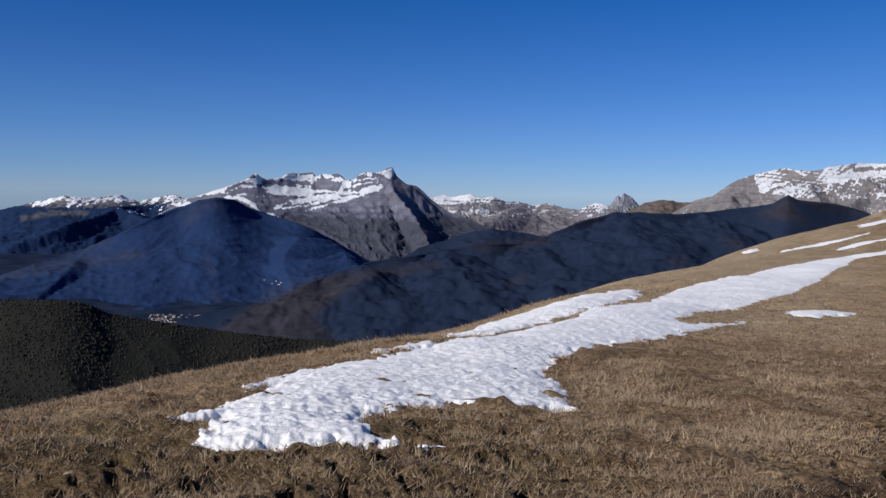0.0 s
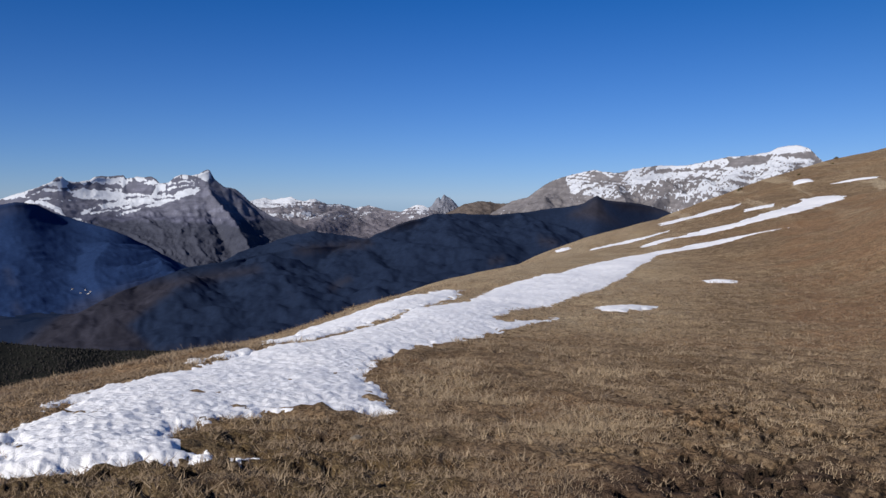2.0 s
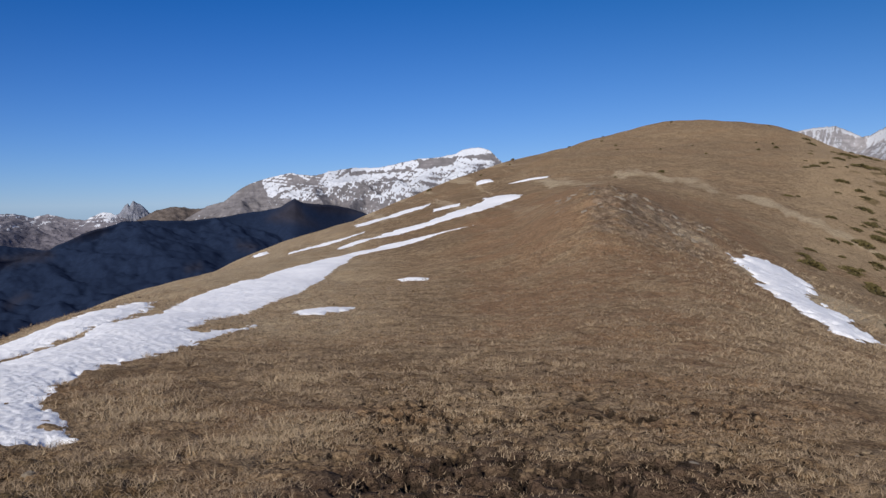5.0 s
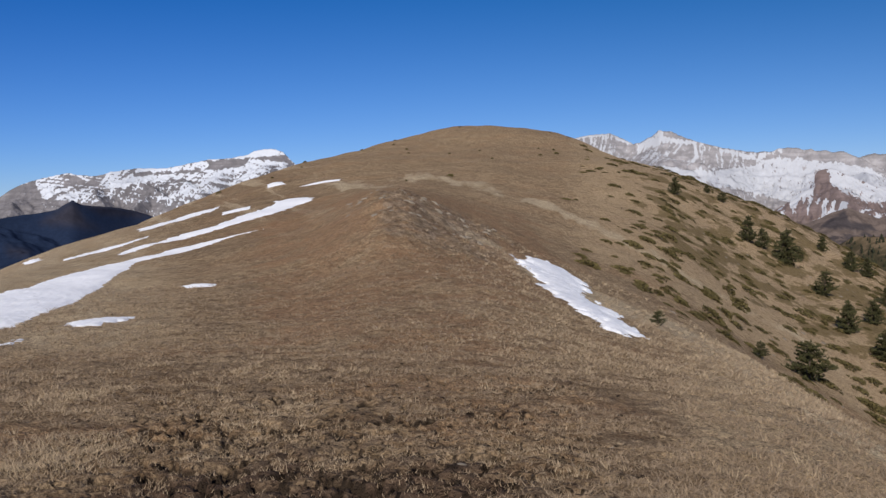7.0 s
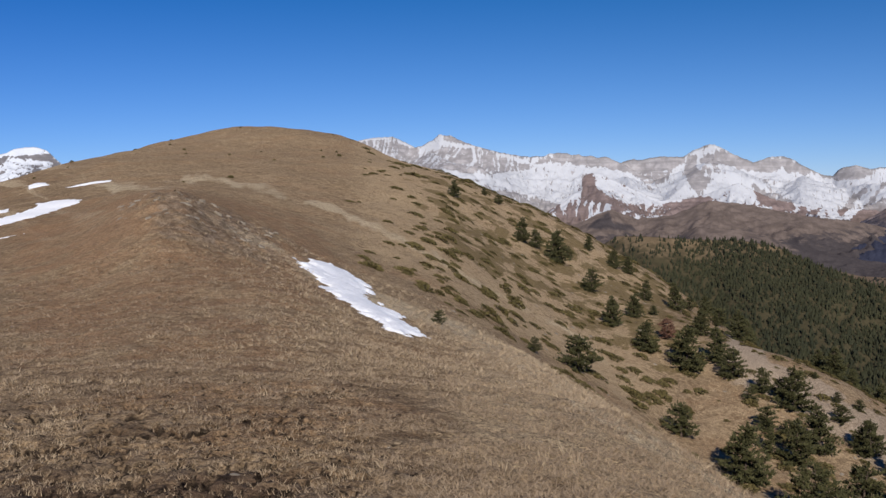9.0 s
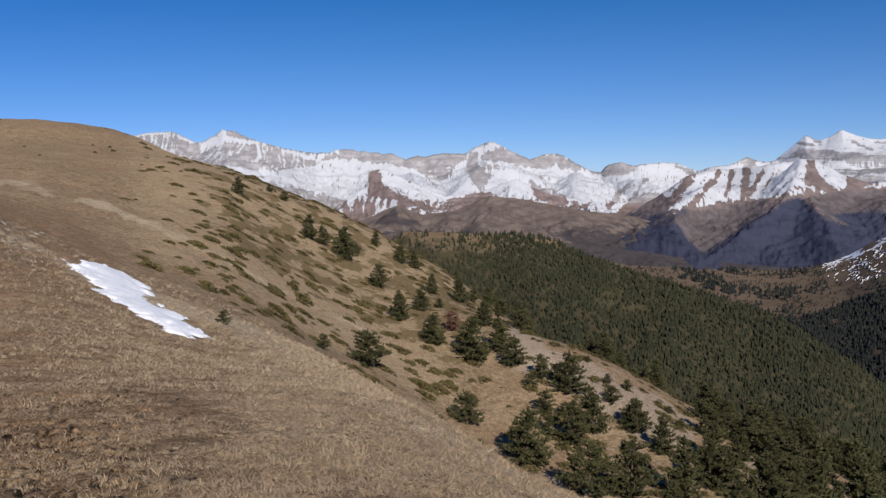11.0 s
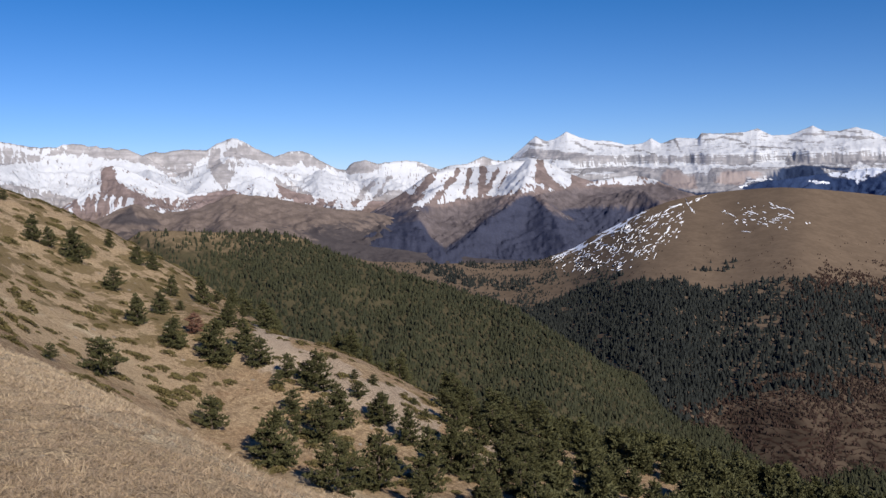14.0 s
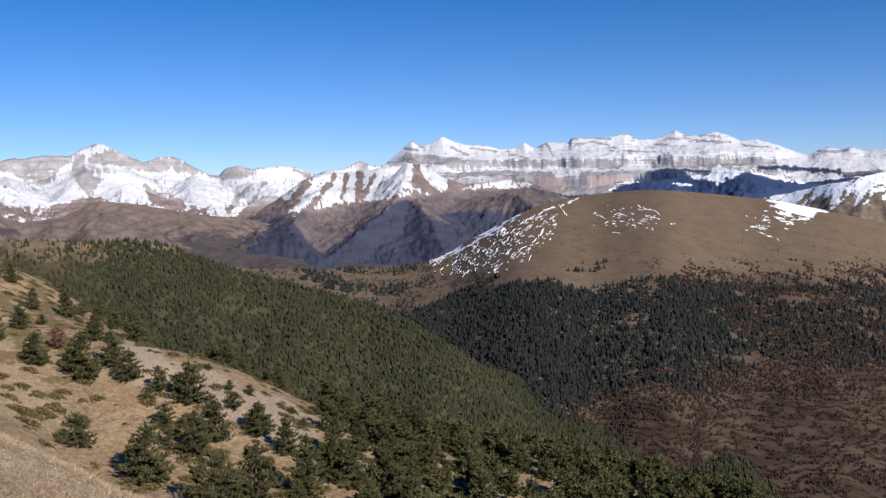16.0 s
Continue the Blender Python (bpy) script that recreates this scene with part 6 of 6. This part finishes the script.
LOW = [(104.4, 85.2, 1.5), (91.1, 60.3, 3.0), (91.7, 52.4, 1.2), (53.9, 40.4, 1.3), (34.4, 31.7, 0.8), (62.8, 33.4, 2.8), (74.9, 33.4, 1.3), (77.7, 32.1, 1.9), (56.9, 21.1, 3.8), (104.4, 87.9, 1.2), (71.5, 28.7, 1.5), (78.2, 36.6, 3.1), (59.3, 40.3, 3.0), (70.8, 30.3, 2.2), (78.4, 27.1, 1.7), (60.5, 19.5, 4.4), (101.2, 72.7, 2.0), (99.8, 69.7, 1.6), (89.9, 22.1, 2.1), (82.7, 29.0, 1.1), (84.0, 27.5, 1.1), (81.5, 21.7, 1.1), (86.3, 32.3, 0.7), (84.5, 23.6, 0.8)]
for j, tree in enumerate(KINDS):
    stand(tree, TALL[j::3], rnd, True)
for j, tree in enumerate(BUSHY):
    stand(tree, LOW[j::2], rnd, True)
stand(pine("rowan_tree", 6, 0.42, "small russet-leaved rowan among the pines", RUSSET, "russet autumn leaves", whorls=10, low=0.12, taper=0.5), [(82.6, 45.7, 2.3)], rnd, True)
# the pines that close up on the lower slope
MORE, THICK = [[], [], [], [], []], [[], [], [], [], []]
for _ in range(1600):
    b, r = rnd.uniform(62, 103), rnd.uniform(58, 150)
    gap = noise.noise(Vector((b * 0.35, r * 0.06, 3.3)))
    dense = float(smooth(66, 84, b))
    upper = r > 104 - (b - 66) * 0.2
    if rnd.random() > 0.08 + 0.33 * dense + 0.25 * float(smooth(83, 90, b)) or (gap > 0.12 + 0.25 * dense and not upper) or (b < 76 and 78 < r < 104) or (b < 74 and r < 100):
        continue
    (THICK if b > 82.5 else MORE)[rnd.choice((0, 0, 1, 1, 2, 2, 3, 4))].append((r * math.sin(radians(b)), r * math.cos(radians(b)), rnd.uniform(1.8, 3.6)))
for tree, places in zip(KINDS + BUSHY, MORE):
    stand(tree, places, rnd, False)
# lower down they close into a thicket
tv, tf, n = [], [], 0
for tree, places in zip(KINDS + BUSHY, THICK):
    crown = [c for c in tree.children if c.name.startswith("crown")][0].data
    co, ix = np.zeros(len(crown.vertices) * 3), np.zeros(len(crown.loops), int)
    crown.vertices.foreach_get("co", co)
    crown.loops.foreach_get("vertex_index", ix)
    co, ix = co.reshape(-1, 3), ix.reshape(-1, 3)
    co = (co.reshape(-1, 3, 3)[::4] - co.reshape(-1, 3, 3)[::4].mean(1, keepdims=True)) * 1.75 + co.reshape(-1, 3, 3)[::4].mean(1, keepdims=True)
    co = co.reshape(-1, 3)
    ix = np.arange(len(co)).reshape(-1, 3)
    for x, y, h in places:
        a, w = rnd.uniform(0, 6.28), h * rnd.uniform(0.9, 1.12)
        z = float(ground_height(np.array([x]), np.array([y]))[0])
        tv.append(np.stack([(co[:, 0] * math.cos(a) - co[:, 1] * math.sin(a)) * w + x, (co[:, 0] * math.sin(a) + co[:, 1] * math.cos(a)) * w + y, co[:, 2] * h + z - 0.06 * h], 1))
        tf.append(ix + n)
        n += len(co)
tagged(new("pine_thicket", mesh("pine_thicket", np.concatenate(tv), np.concatenate(tf), NEEDLES)), "close stand of young dark green pines lower on the slope", "trees", kind="stuff")


# ---- woods farther off ----
def firs(variants, rs):
    """Small tapering crowns of ragged tiers, one metre high."""
    out = []
    for _ in range(variants):
        v, f = [], []
        tiers = 2
        for i in range(tiers):
            z0, z1 = 0.05 + 0.34 * i, 0.05 + 0.34 * i + 0.6
            rad = 0.24 * (1 - i / (tiers + 0.6)) * rs.uniform(0.85, 1.15)
            n = len(v)
            sides = 5
            for j in range(sides):
                t = 2 * np.pi * (j + rs.uniform(-0.3, 0.3)) / sides
                q = rad * rs.uniform(0.65, 1.25)
                v.append((q * np.cos(t), q * np.sin(t), z0 + rs.uniform(-0.05, 0.05)))
            v.append((rs.uniform(-0.02, 0.02), rs.uniform(-0.02, 0.02), min(z1, 1.0)))
            f += [(n + j, n + (j + 1) % sides, n + sides) for j in range(sides)]
        out.append((np.array(v), np.array(f)))
    return out


def woods(name, label, places, heights, mat, rs, squat=1.0):
    """Many far trees in one mesh."""
    kinds = firs(8, rs)
    vs, fs, n = [], [], 0
    for i, ((x, y, z), h) in enumerate(zip(places, heights)):
        v, f = kinds[i % len(kinds)]
        t = rs.uniform(0, 6.28)
        w = h * squat * rs.uniform(0.8, 1.25)
        c, s = math.cos(t) * w, math.sin(t) * w
        vs.append(np.stack([v[:, 0] * c - v[:, 1] * s + x, v[:, 0] * s + v[:, 1] * c + y, v[:, 2] * h + z - 0.04 * h], 1))
        fs.append(f + n)
        n += len(v)
    return tagged(new(name, mesh(name, np.concatenate(vs), np.concatenate(fs), mat)), label, "woods", kind="stuff")


def scatter(land, count, keep, rs, window=(-180, 180, -90, 90), behind=0.25):
    """Random places on a landform, even by area, where keep(bearing, rise, x, y) is above a random draw."""
    x, y, z, az, rise, q = LAND[land.name]
    area = np.abs(np.hypot(np.diff(x, axis=1)[:-1], np.diff(y, axis=1)[:-1]) * np.hypot(np.diff(x, axis=0)[:, :-1], np.diff(y, axis=0)[:, :-1])) * (q[:-1, :-1] > -behind)
    area = area * (az > window[0])[:-1, :-1] * (az < window[1])[:-1, :-1] * (rise > window[2])[:-1, :-1] * (rise < window[3])[:-1, :-1]
    i = rs.choice(area.size, count, p=(area / area.sum()).ravel())
    r, c = np.unravel_index(i, area.shape)
    u, v = rs.rand(count), rs.rand(count)

    def at(g):
        return g[r, c] * (1 - u) * (1 - v) + g[r + 1, c] * u * (1 - v) + g[r, c + 1] * (1 - u) * v + g[r + 1, c + 1] * u * v
    px, py, pz = at(x), at(y), at(z)
    ok = rs.rand(count) < keep(at(az), at(rise), px, py)
    return np.stack([px, py, pz], 1)[ok]


rs = np.random.RandomState(5)
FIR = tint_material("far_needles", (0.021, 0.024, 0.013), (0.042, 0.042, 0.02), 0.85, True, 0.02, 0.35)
# darker copies of the far needles, with the slopes' shade put into the colour
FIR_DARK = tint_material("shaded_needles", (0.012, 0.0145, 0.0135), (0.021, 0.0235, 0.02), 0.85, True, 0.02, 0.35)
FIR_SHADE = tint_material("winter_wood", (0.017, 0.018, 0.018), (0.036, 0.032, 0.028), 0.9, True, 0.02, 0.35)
FIR_BROWN = tint_material("brown_scrub", (0.014, 0.01, 0.008), (0.05, 0.028, 0.02), 0.9, True, 0.02, 0.35)


def on_wood(az, rise, x, y):
    open_ = smooth(63.5, 60, az + 1.5 * fbm(x / 40, y / 40, 3)) * smooth(-6, -4, rise)
    return 1 - 0.85 * open_ - 0.5 * (fbm(x / 60, y / 60, 3) > 0.42)


def on_bald(az, rise, x, y):
    n = fbm(x / 70, y / 70, 4)
    top = smooth(-5.5, -6.8, rise + 1.6 * n + 1.7 * smooth(86, 82.5, az))
    solid = smooth(1.0, -1.0, field_edge(az, rise, n)) * (1 - 0.6 * smooth(99, 103, az + 3 * n)) * (1 - 0.8 * smooth(92.5, 96, az) * (fbm(x / 32, y / 32, 3) > 0.02))
    loose = smooth(91, 95, az) * smooth(-11.5, -9.5, rise + 2 * n) * (n > -0.05) * (0.75 - 0.4 * smooth(98, 102, az))
    saddle = smooth(-4.3, -4.6, rise) * smooth(84, 80, az) * (n > 0.12) * 0.35
    return np.clip(top * np.maximum(solid, loose) + saddle, 0, 1)


def on_fields(az, rise, x, y):
    """Hedges along the terraces, and ragged scrub."""
    n = fbm(x / 50, y / 50, 4)
    wave = rise * 2.1 + 1.5 * fbm(x / 160, y / 160, 3) + 0.35 * n + 0.25 * np.sin(az * 0.8)
    line = (np.abs(wave % 1.0 - 0.5) < 0.1) * smooth(-0.35, 0.05, fbm(x / 35 + 4, y / 35, 3) + 0.1)
    stream = np.abs(az - 99.75 - 0.5 * n - 0.1 * (rise + 10)) < 0.28
    across = np.abs((az * 0.33 + 0.8 * n) % 1.0 - 0.5) < 0.03
    here = smooth(-0.5, 1.5, field_edge(az, rise, n)) * smooth(-7.4, -9.0, rise)
    thicket = smooth(95.5, 99, az) * smooth(-4.8, -6.2, rise + 2.5 * n) * smooth(-10.5, -8.5, rise) * (n > -0.22)
    edge = field_edge(az, rise, n)
    belt = smooth(-1.0, 0.0, edge) * smooth(3.6, 2.2, edge) * smooth(-8.0, -9.5, rise) * 0.8
    return np.clip(belt + here * (0.95 * line + 0.9 * stream + 0.6 * across + 0.55 * (n > 0.3)) + 0.95 * thicket, 0, 1)


p = scatter(WOOD, 40000, on_wood, rs, behind=0.95)
woods("pine_woods", "dense green pine woods covering a hill", p, rs.uniform(2.0, 3.7, len(p)), FIR, rs, 1.25)
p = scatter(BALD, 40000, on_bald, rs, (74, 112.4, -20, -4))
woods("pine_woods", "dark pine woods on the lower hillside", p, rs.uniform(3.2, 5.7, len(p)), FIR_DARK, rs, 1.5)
p = scatter(BALD, 56000, on_fields, rs, (88, 112.4, -22, -4.6))
woods("scrub", "brown hedges and scrub along old field terraces", p, rs.uniform(0.9, 2.3, len(p)), FIR_BROWN, rs, 2.0)
p = scatter(BALD, 5000, lambda az, rise, x, y: smooth(-2.5, -5.2, rise) * smooth(80, 84, az) * (0.1 + 0.9 * (fbm(x / 25, y / 25, 3) > 0.18)) * 0.6, rs, (79, 112.4, -6.5, -2.5))
woods("heath_bushes", "scattered small dark bushes on the brown hill", p, rs.uniform(0.5, 1.5, len(p)), FIR_BROWN, rs, 2.2)
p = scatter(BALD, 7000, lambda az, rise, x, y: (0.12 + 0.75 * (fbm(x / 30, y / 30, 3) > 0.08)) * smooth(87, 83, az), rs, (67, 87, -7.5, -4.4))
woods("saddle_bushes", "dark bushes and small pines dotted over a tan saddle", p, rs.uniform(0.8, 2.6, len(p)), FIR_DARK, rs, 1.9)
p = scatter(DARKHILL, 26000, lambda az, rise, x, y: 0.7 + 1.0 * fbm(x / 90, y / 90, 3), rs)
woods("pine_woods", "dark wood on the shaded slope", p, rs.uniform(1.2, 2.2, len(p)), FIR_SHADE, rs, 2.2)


# ---- shrubs and stones ----
JUNIPER = tint_material("juniper", (0.062, 0.052, 0.02), (0.138, 0.11, 0.042), 0.85, True, 1.5)
STONE = tint_material("limestone", (0.15, 0.125, 0.095), (0.34, 0.285, 0.215), 0.9, False, 14.0, 0.75)


def shrub(seed):
    """A mat of juniper: a low uneven dome of sprigs, one metre wide."""
    r = random.Random(seed)
    v, f = [], []
    for _ in range(180):
        t, d = r.uniform(0, 6.28), math.sqrt(r.random()) * 0.5
        d *= 0.72 + 0.2 * math.sin(3 * t + seed) + 0.1 * math.sin(7 * t)
        z = 0.24 * (1 - (d / 0.52) ** 2) * r.uniform(0.35, 1.0)
        p = Vector((d * math.cos(t), d * math.sin(t), z))
        u = Vector((r.gauss(0, 1) + p.x * 2, r.gauss(0, 1) + p.y * 2, r.gauss(0.6, 0.5))).normalized()
        s = u.cross(Vector((r.gauss(0, 1), r.gauss(0, 1), r.gauss(0, 1)))).normalized()
        n = len(v)
        v += [tuple(p - s * 0.045 - u * 0.03), tuple(p + s * 0.045 - u * 0.03), tuple(p + u * 0.08)]
        f.append((n, n + 1, n + 2))
    return mesh("juniper_shrub", v, f, JUNIPER)


def stone(seed):
    r = random.Random(seed)
    bm = bmesh.new()
    bmesh.ops.create_icosphere(bm, subdivisions=2, radius=0.5)
    for q in bm.verts:
        q.co *= 1 + 0.5 * noise.noise(q.co * 1.7 + Vector((seed, 0, 0))) + 0.12 * noise.noise(q.co * 5)
        q.co.z *= 0.62
    me = bpy.data.meshes.new("stone")
    bm.to_mesh(me)
    bm.free()
    me.materials.append(STONE)
    return me


def lay(me, x, y, size, label, category, group, sink=0.0, flat=1.0):
    z = float(ground_height(np.array([x]), np.array([y]))[0])
    ob = tagged(new(me.name.split(".")[0], me), label, category, group)
    dx, dy = [float(g) for g in (ground_height(np.array([x + 0.5, x]), np.array([y, y + 0.5])) - z) / 0.5]
    up = Vector((-dx, -dy, 1)).to_track_quat("Z", "Y").to_matrix().to_4x4()
    ob.matrix_basis = Matrix.Translation((x, y, z - sink * size)) @ up @ Matrix.Rotation(rnd.uniform(0, 6.28), 4, "Z") @ Matrix.Diagonal((size, size * rnd.uniform(0.6, 1.0), size * flat, 1))
    return ob


def polar(b, r):
    return r * math.sin(radians(b)), r * math.cos(radians(b))


SHRUBS = [shrub(s) for s in range(5)]
count = 0
while count < 300:
    b, r = rnd.uniform(40, 63), rnd.uniform(66, 185)
    if rnd.random() > float(smooth(40, 50, b)) * (1.0 if b < 56 or r > 75 else 0.3):
        continue
    lay(rnd.choice(SHRUBS), *polar(b, r), rnd.uniform(0.7, 2.6), "low olive-green juniper mat on the stony slope", "shrub", "juniper mats", 0.03, rnd.uniform(0.5, 0.9))
    count += 1
for _ in range(70):
    b, r = rnd.uniform(56, 84), rnd.uniform(58, 112)
    lay(rnd.choice(SHRUBS), *polar(b, r), rnd.uniform(0.5, 2.2), "small olive juniper bush on the eroded slope", "shrub", "juniper mats", 0.02, rnd.uniform(0.5, 1.3))
for _ in range(22):
    lay(rnd.choice(SHRUBS), *polar(rnd.uniform(20, 42), rnd.uniform(95, 190)), rnd.uniform(0.5, 1.1), "small dark shrub on the bare hillside", "shrub", "juniper mats", 0.0, 1.4)


def carpet(count, seed):
    """The smaller mats between them, past counting."""
    g = random.Random(seed)
    vs, fs, n = [], [], 0
    kinds = []
    for me in SHRUBS:
        co = np.zeros(len(me.vertices) * 3)
        me.vertices.foreach_get("co", co)
        kinds.append(co.reshape(-1, 3))
    while len(vs) < count:
        b, r = g.uniform(41, 86), g.uniform(60, 178)
        if r > 185 - 1.6 * max(0, b - 55) or g.random() > float(smooth(41, 49, b)) * (0.35 + 0.65 * (noise.noise(Vector((b * 0.4, r * 0.08, 1.7))) > -0.05)):
            continue
        x, y = polar(b, r)
        co, size, a = g.choice(kinds), g.uniform(0.4, 2.4), g.uniform(0, 6.28)
        px = (co[:, 0] * math.cos(a) - co[:, 1] * math.sin(a)) * size + x
        py = (co[:, 0] * math.sin(a) + co[:, 1] * math.cos(a)) * size * g.uniform(0.7, 1.0) + y
        vs.append(np.stack([px, py, ground_height(px, py) + co[:, 2] * size * 0.6], 1))
        fs.append(np.arange(len(co)).reshape(-1, 3) + n)
        n += len(co)
    return tagged(new("juniper_carpet", mesh("juniper_carpet", np.concatenate(vs), np.concatenate(fs), JUNIPER)), "small olive juniper cushions dotted over the stony slope", "shrubs", kind="stuff")


carpet(760, 21)
STONES = [stone(s) for s in range(4)]
lay(STONES[2], 1.91, 6.12, 0.24, "straw-coloured limestone rock in the dry grass", "rock", "stones in the turf", 0.1, 1.1)
lay(STONES[0], 2.08, 6.16, 0.17, "small weathered limestone rock beside a larger one", "rock", "stones in the turf", 0.1, 1.2)
for _ in range(26):
    lay(rnd.choice(STONES), *polar(rnd.uniform(-34, 60), math.exp(rnd.uniform(math.log(5), math.log(26)))), rnd.uniform(0.05, 0.16), "small pale stone half sunk in turf", "stone", "stones in the turf", 0.2)
for _ in range(120):
    b = rnd.uniform(28, 38)
    lay(rnd.choice(STONES), *polar(b, rnd.uniform(50, 64)), rnd.uniform(0.2, 0.65), "weathered stone on the grassy knoll", "stone", "stones on the knoll", 0.15, 0.7)
lay(STONES[1], *polar(59.6, 96), 1.0, "white boulder among the pines", "boulder", "", 0.1, 1.2)
for _ in range(130):
    lay(rnd.choice(STONES), *polar(rnd.uniform(48, 82), rnd.uniform(60, 120)), rnd.uniform(0.2, 0.7), "pale stone on the eroded slope", "stone", "stones on the slope", 0.15, 0.8)

# ---- dry grass ----
GRASS = tint_material("dry_grass", (0.17, 0.12, 0.077), (0.37, 0.28, 0.185), 0.8, True, 1.2, 0.3)
STRAW = tint_material("bleached_straw", (0.26, 0.195, 0.125), (0.46, 0.36, 0.238), 0.8, True, 0.8, 0.3)


def grass(name, label, b0, b1, r0, r1, tufts, blades, low, high, lean, seed, fade=0.0, mat=GRASS, sparse=-0.22):
    g = np.random.RandomState(seed)
    r, b = np.exp(g.uniform(math.log(r0), math.log(r1), tufts)), np.radians(g.uniform(b0, b1, tufts))
    x, y = r * np.sin(b), r * np.cos(b)
    keep = (fbm(x / 1.3, y / 1.3, 3) + 0.45 * fbm(x / 7, y / 7, 2) > sparse) & (pits(x, y, 0.66, 0.78) < 0.3) & (g.rand(tufts) < smooth(b0, b0 + fade, np.degrees(b)) * smooth(r0, r0 * (1 + fade / 20), r) if fade else True)
    keep &= g.rand(tufts) > 0.65 * trampled(x, y) * smooth(11, 6, r)
    for patch in SNOWS:
        keep &= inside(x, y, patch) < 0
    x, y, r = x[keep], y[keep], r[keep]
    z = ground_height(x, y)
    n = len(x)
    size = g.uniform(low, high, n) * (0.75 + 0.5 * g.rand(n)) * (1 + r / 60) * (1 - 0.6 * trampled(x, y))
    px = np.repeat(x, blades) + g.normal(0, 0.022, n * blades) * (1 + np.repeat(r, blades) / 12)
    py = np.repeat(y, blades) + g.normal(0, 0.022, n * blades) * (1 + np.repeat(r, blades) / 12)
    pz, h, far = np.repeat(z, blades), np.repeat(size, blades) * g.uniform(0.55, 1.15, n * blades), np.repeat(r, blades)
    t = g.uniform(0, 2 * np.pi, n * blades)
    w = 0.0016 * (1 + far / 3.5)
    a = g.normal(0, lean, n * blades) * h
    c = g.normal(0, lean, n * blades) * h + 0.15 * h
    p0 = np.stack([px - w * np.cos(t), py - w * np.sin(t), pz - 0.02], 1)
    p1 = np.stack([px + w * np.cos(t), py + w * np.sin(t), pz - 0.02], 1)
    p2 = np.stack([px + a, py + c, pz + h], 1)
    v = np.stack([p0, p1, p2], 1).reshape(-1, 3)
    return tagged(new(name, mesh(name, v, np.arange(len(v)).reshape(-1, 3), mat)), label, "grass", kind="stuff")


SNOWS = [LONG_PATCH, STRIP, SMALL_PATCH, GULLY_DRIFT]
grass("dry_grass", "short dry brown grass on the ridge", -37, 70, 3.4, 45, 78000, 7, 0.018, 0.055, 1.7, 1)
grass("long_grass", "bleached long grass along the brow of the slope", 28, 72, 14, 62, 16000, 6, 0.035, 0.085, 1.5, 3, 18.0, STRAW)
grass("grass_stalks", "pale straw stalks standing in tufts", -37, 60, 4.2, 26, 420, 9, 0.06, 0.12, 0.5, 2, 0.0, STRAW)
grass("grass_tussocks", "matted clumps of pale straw beside the snow", -14, 27, 8.5, 19, 8000, 8, 0.03, 0.075, 1.0, 5, 0.0, STRAW, 0.2)
grass("grass_tussocks", "loose tufts of bleached grass in the trampled turf", -36, 52, 4.0, 9.5, 5200, 9, 0.03, 0.08, 0.7, 6, 0.0, STRAW, 0.3)


# ---- villages in the valley ----
WALLS = tint_material("house_walls", (0.35, 0.33, 0.31), (0.7, 0.67, 0.63), 0.9, False)
ROOFS = tint_material("slate_roofs", (0.1, 0.09, 0.085), (0.24, 0.2, 0.18), 0.8, False)


def house():
    ob = tagged(new("house"), "pale stone house with a grey slate roof in the valley", "house", "village houses")
    v = [(x, y, z) for z in (-2, 3.2) for x, y in ((-4, -3), (4, -3), (4, 3), (-4, 3))] + [(-4, 0, 5.4), (4, 0, 5.4)]
    bm = bmesh.new()
    q = [bm.verts.new(c) for c in v]
    for f in ((0, 1, 5, 4), (1, 2, 6, 9, 5), (2, 3, 7, 6), (3, 0, 4, 8, 7)):
        bm.faces.new([q[i] for i in f])
    me = bpy.data.meshes.new("wall")
    bm.to_mesh(me)
    bm.free()
    me.materials.append(WALLS)
    part("wall", me, ob)
    bm = bmesh.new()
    for s in (-1, 1):
        q = [bm.verts.new(c) for c in ((-4.5, s * 3.7, 2.75), (4.5, s * 3.7, 2.75), (4.5, 0, 5.5), (-4.5, 0, 5.5), (-4.5, s * 3.7, 3.05), (4.5, s * 3.7, 3.05), (4.5, 0, 5.8), (-4.5, 0, 5.8))]
        for f in ((0, 1, 2, 3), (4, 5, 6, 7), (0, 1, 5, 4), (1, 2, 6, 5), (0, 3, 7, 4)):
            bm.faces.new([q[i] for i in f])
    me = bpy.data.meshes.new("roof")
    bm.to_mesh(me)
    bm.free()
    me.materials.append(ROOFS)
    part("roof", me, ob)
    return ob


first = house()
spots = []
for _ in range(80):
    b = rnd.uniform(-26.5, -23.0)
    r = rnd.uniform(1400, 1510) - 12 * (b + 25)
    x, y = polar(b, r)
    spots.append((x, y, float(ground_height(np.array([x]), np.array([y]))[0])))
vx, vy, vz, va, ve, vq = LAND[DARKM.name]
for _ in range(6):
    b, e = rnd.uniform(-19.7, -18.4), rnd.uniform(-5.75, -5.45)
    i = np.unravel_index(np.argmin((va - b) ** 2 + (ve - e) ** 2), va.shape)
    spots.append((vx[i], vy[i], vz[i]))
for i, (x, y, z) in enumerate(spots):
    m = Matrix.Translation((x, y, z)) @ Matrix.Rotation(rnd.uniform(0, 3.14), 4, "Z") @ Matrix.Diagonal((rnd.uniform(0.45, 0.8) if i < 80 else rnd.uniform(0.3, 0.42),) * 3 + (1,))
    if i:
        copy_thing(first, Matrix.Identity(4)).matrix_basis = m
    else:
        first.matrix_basis = m
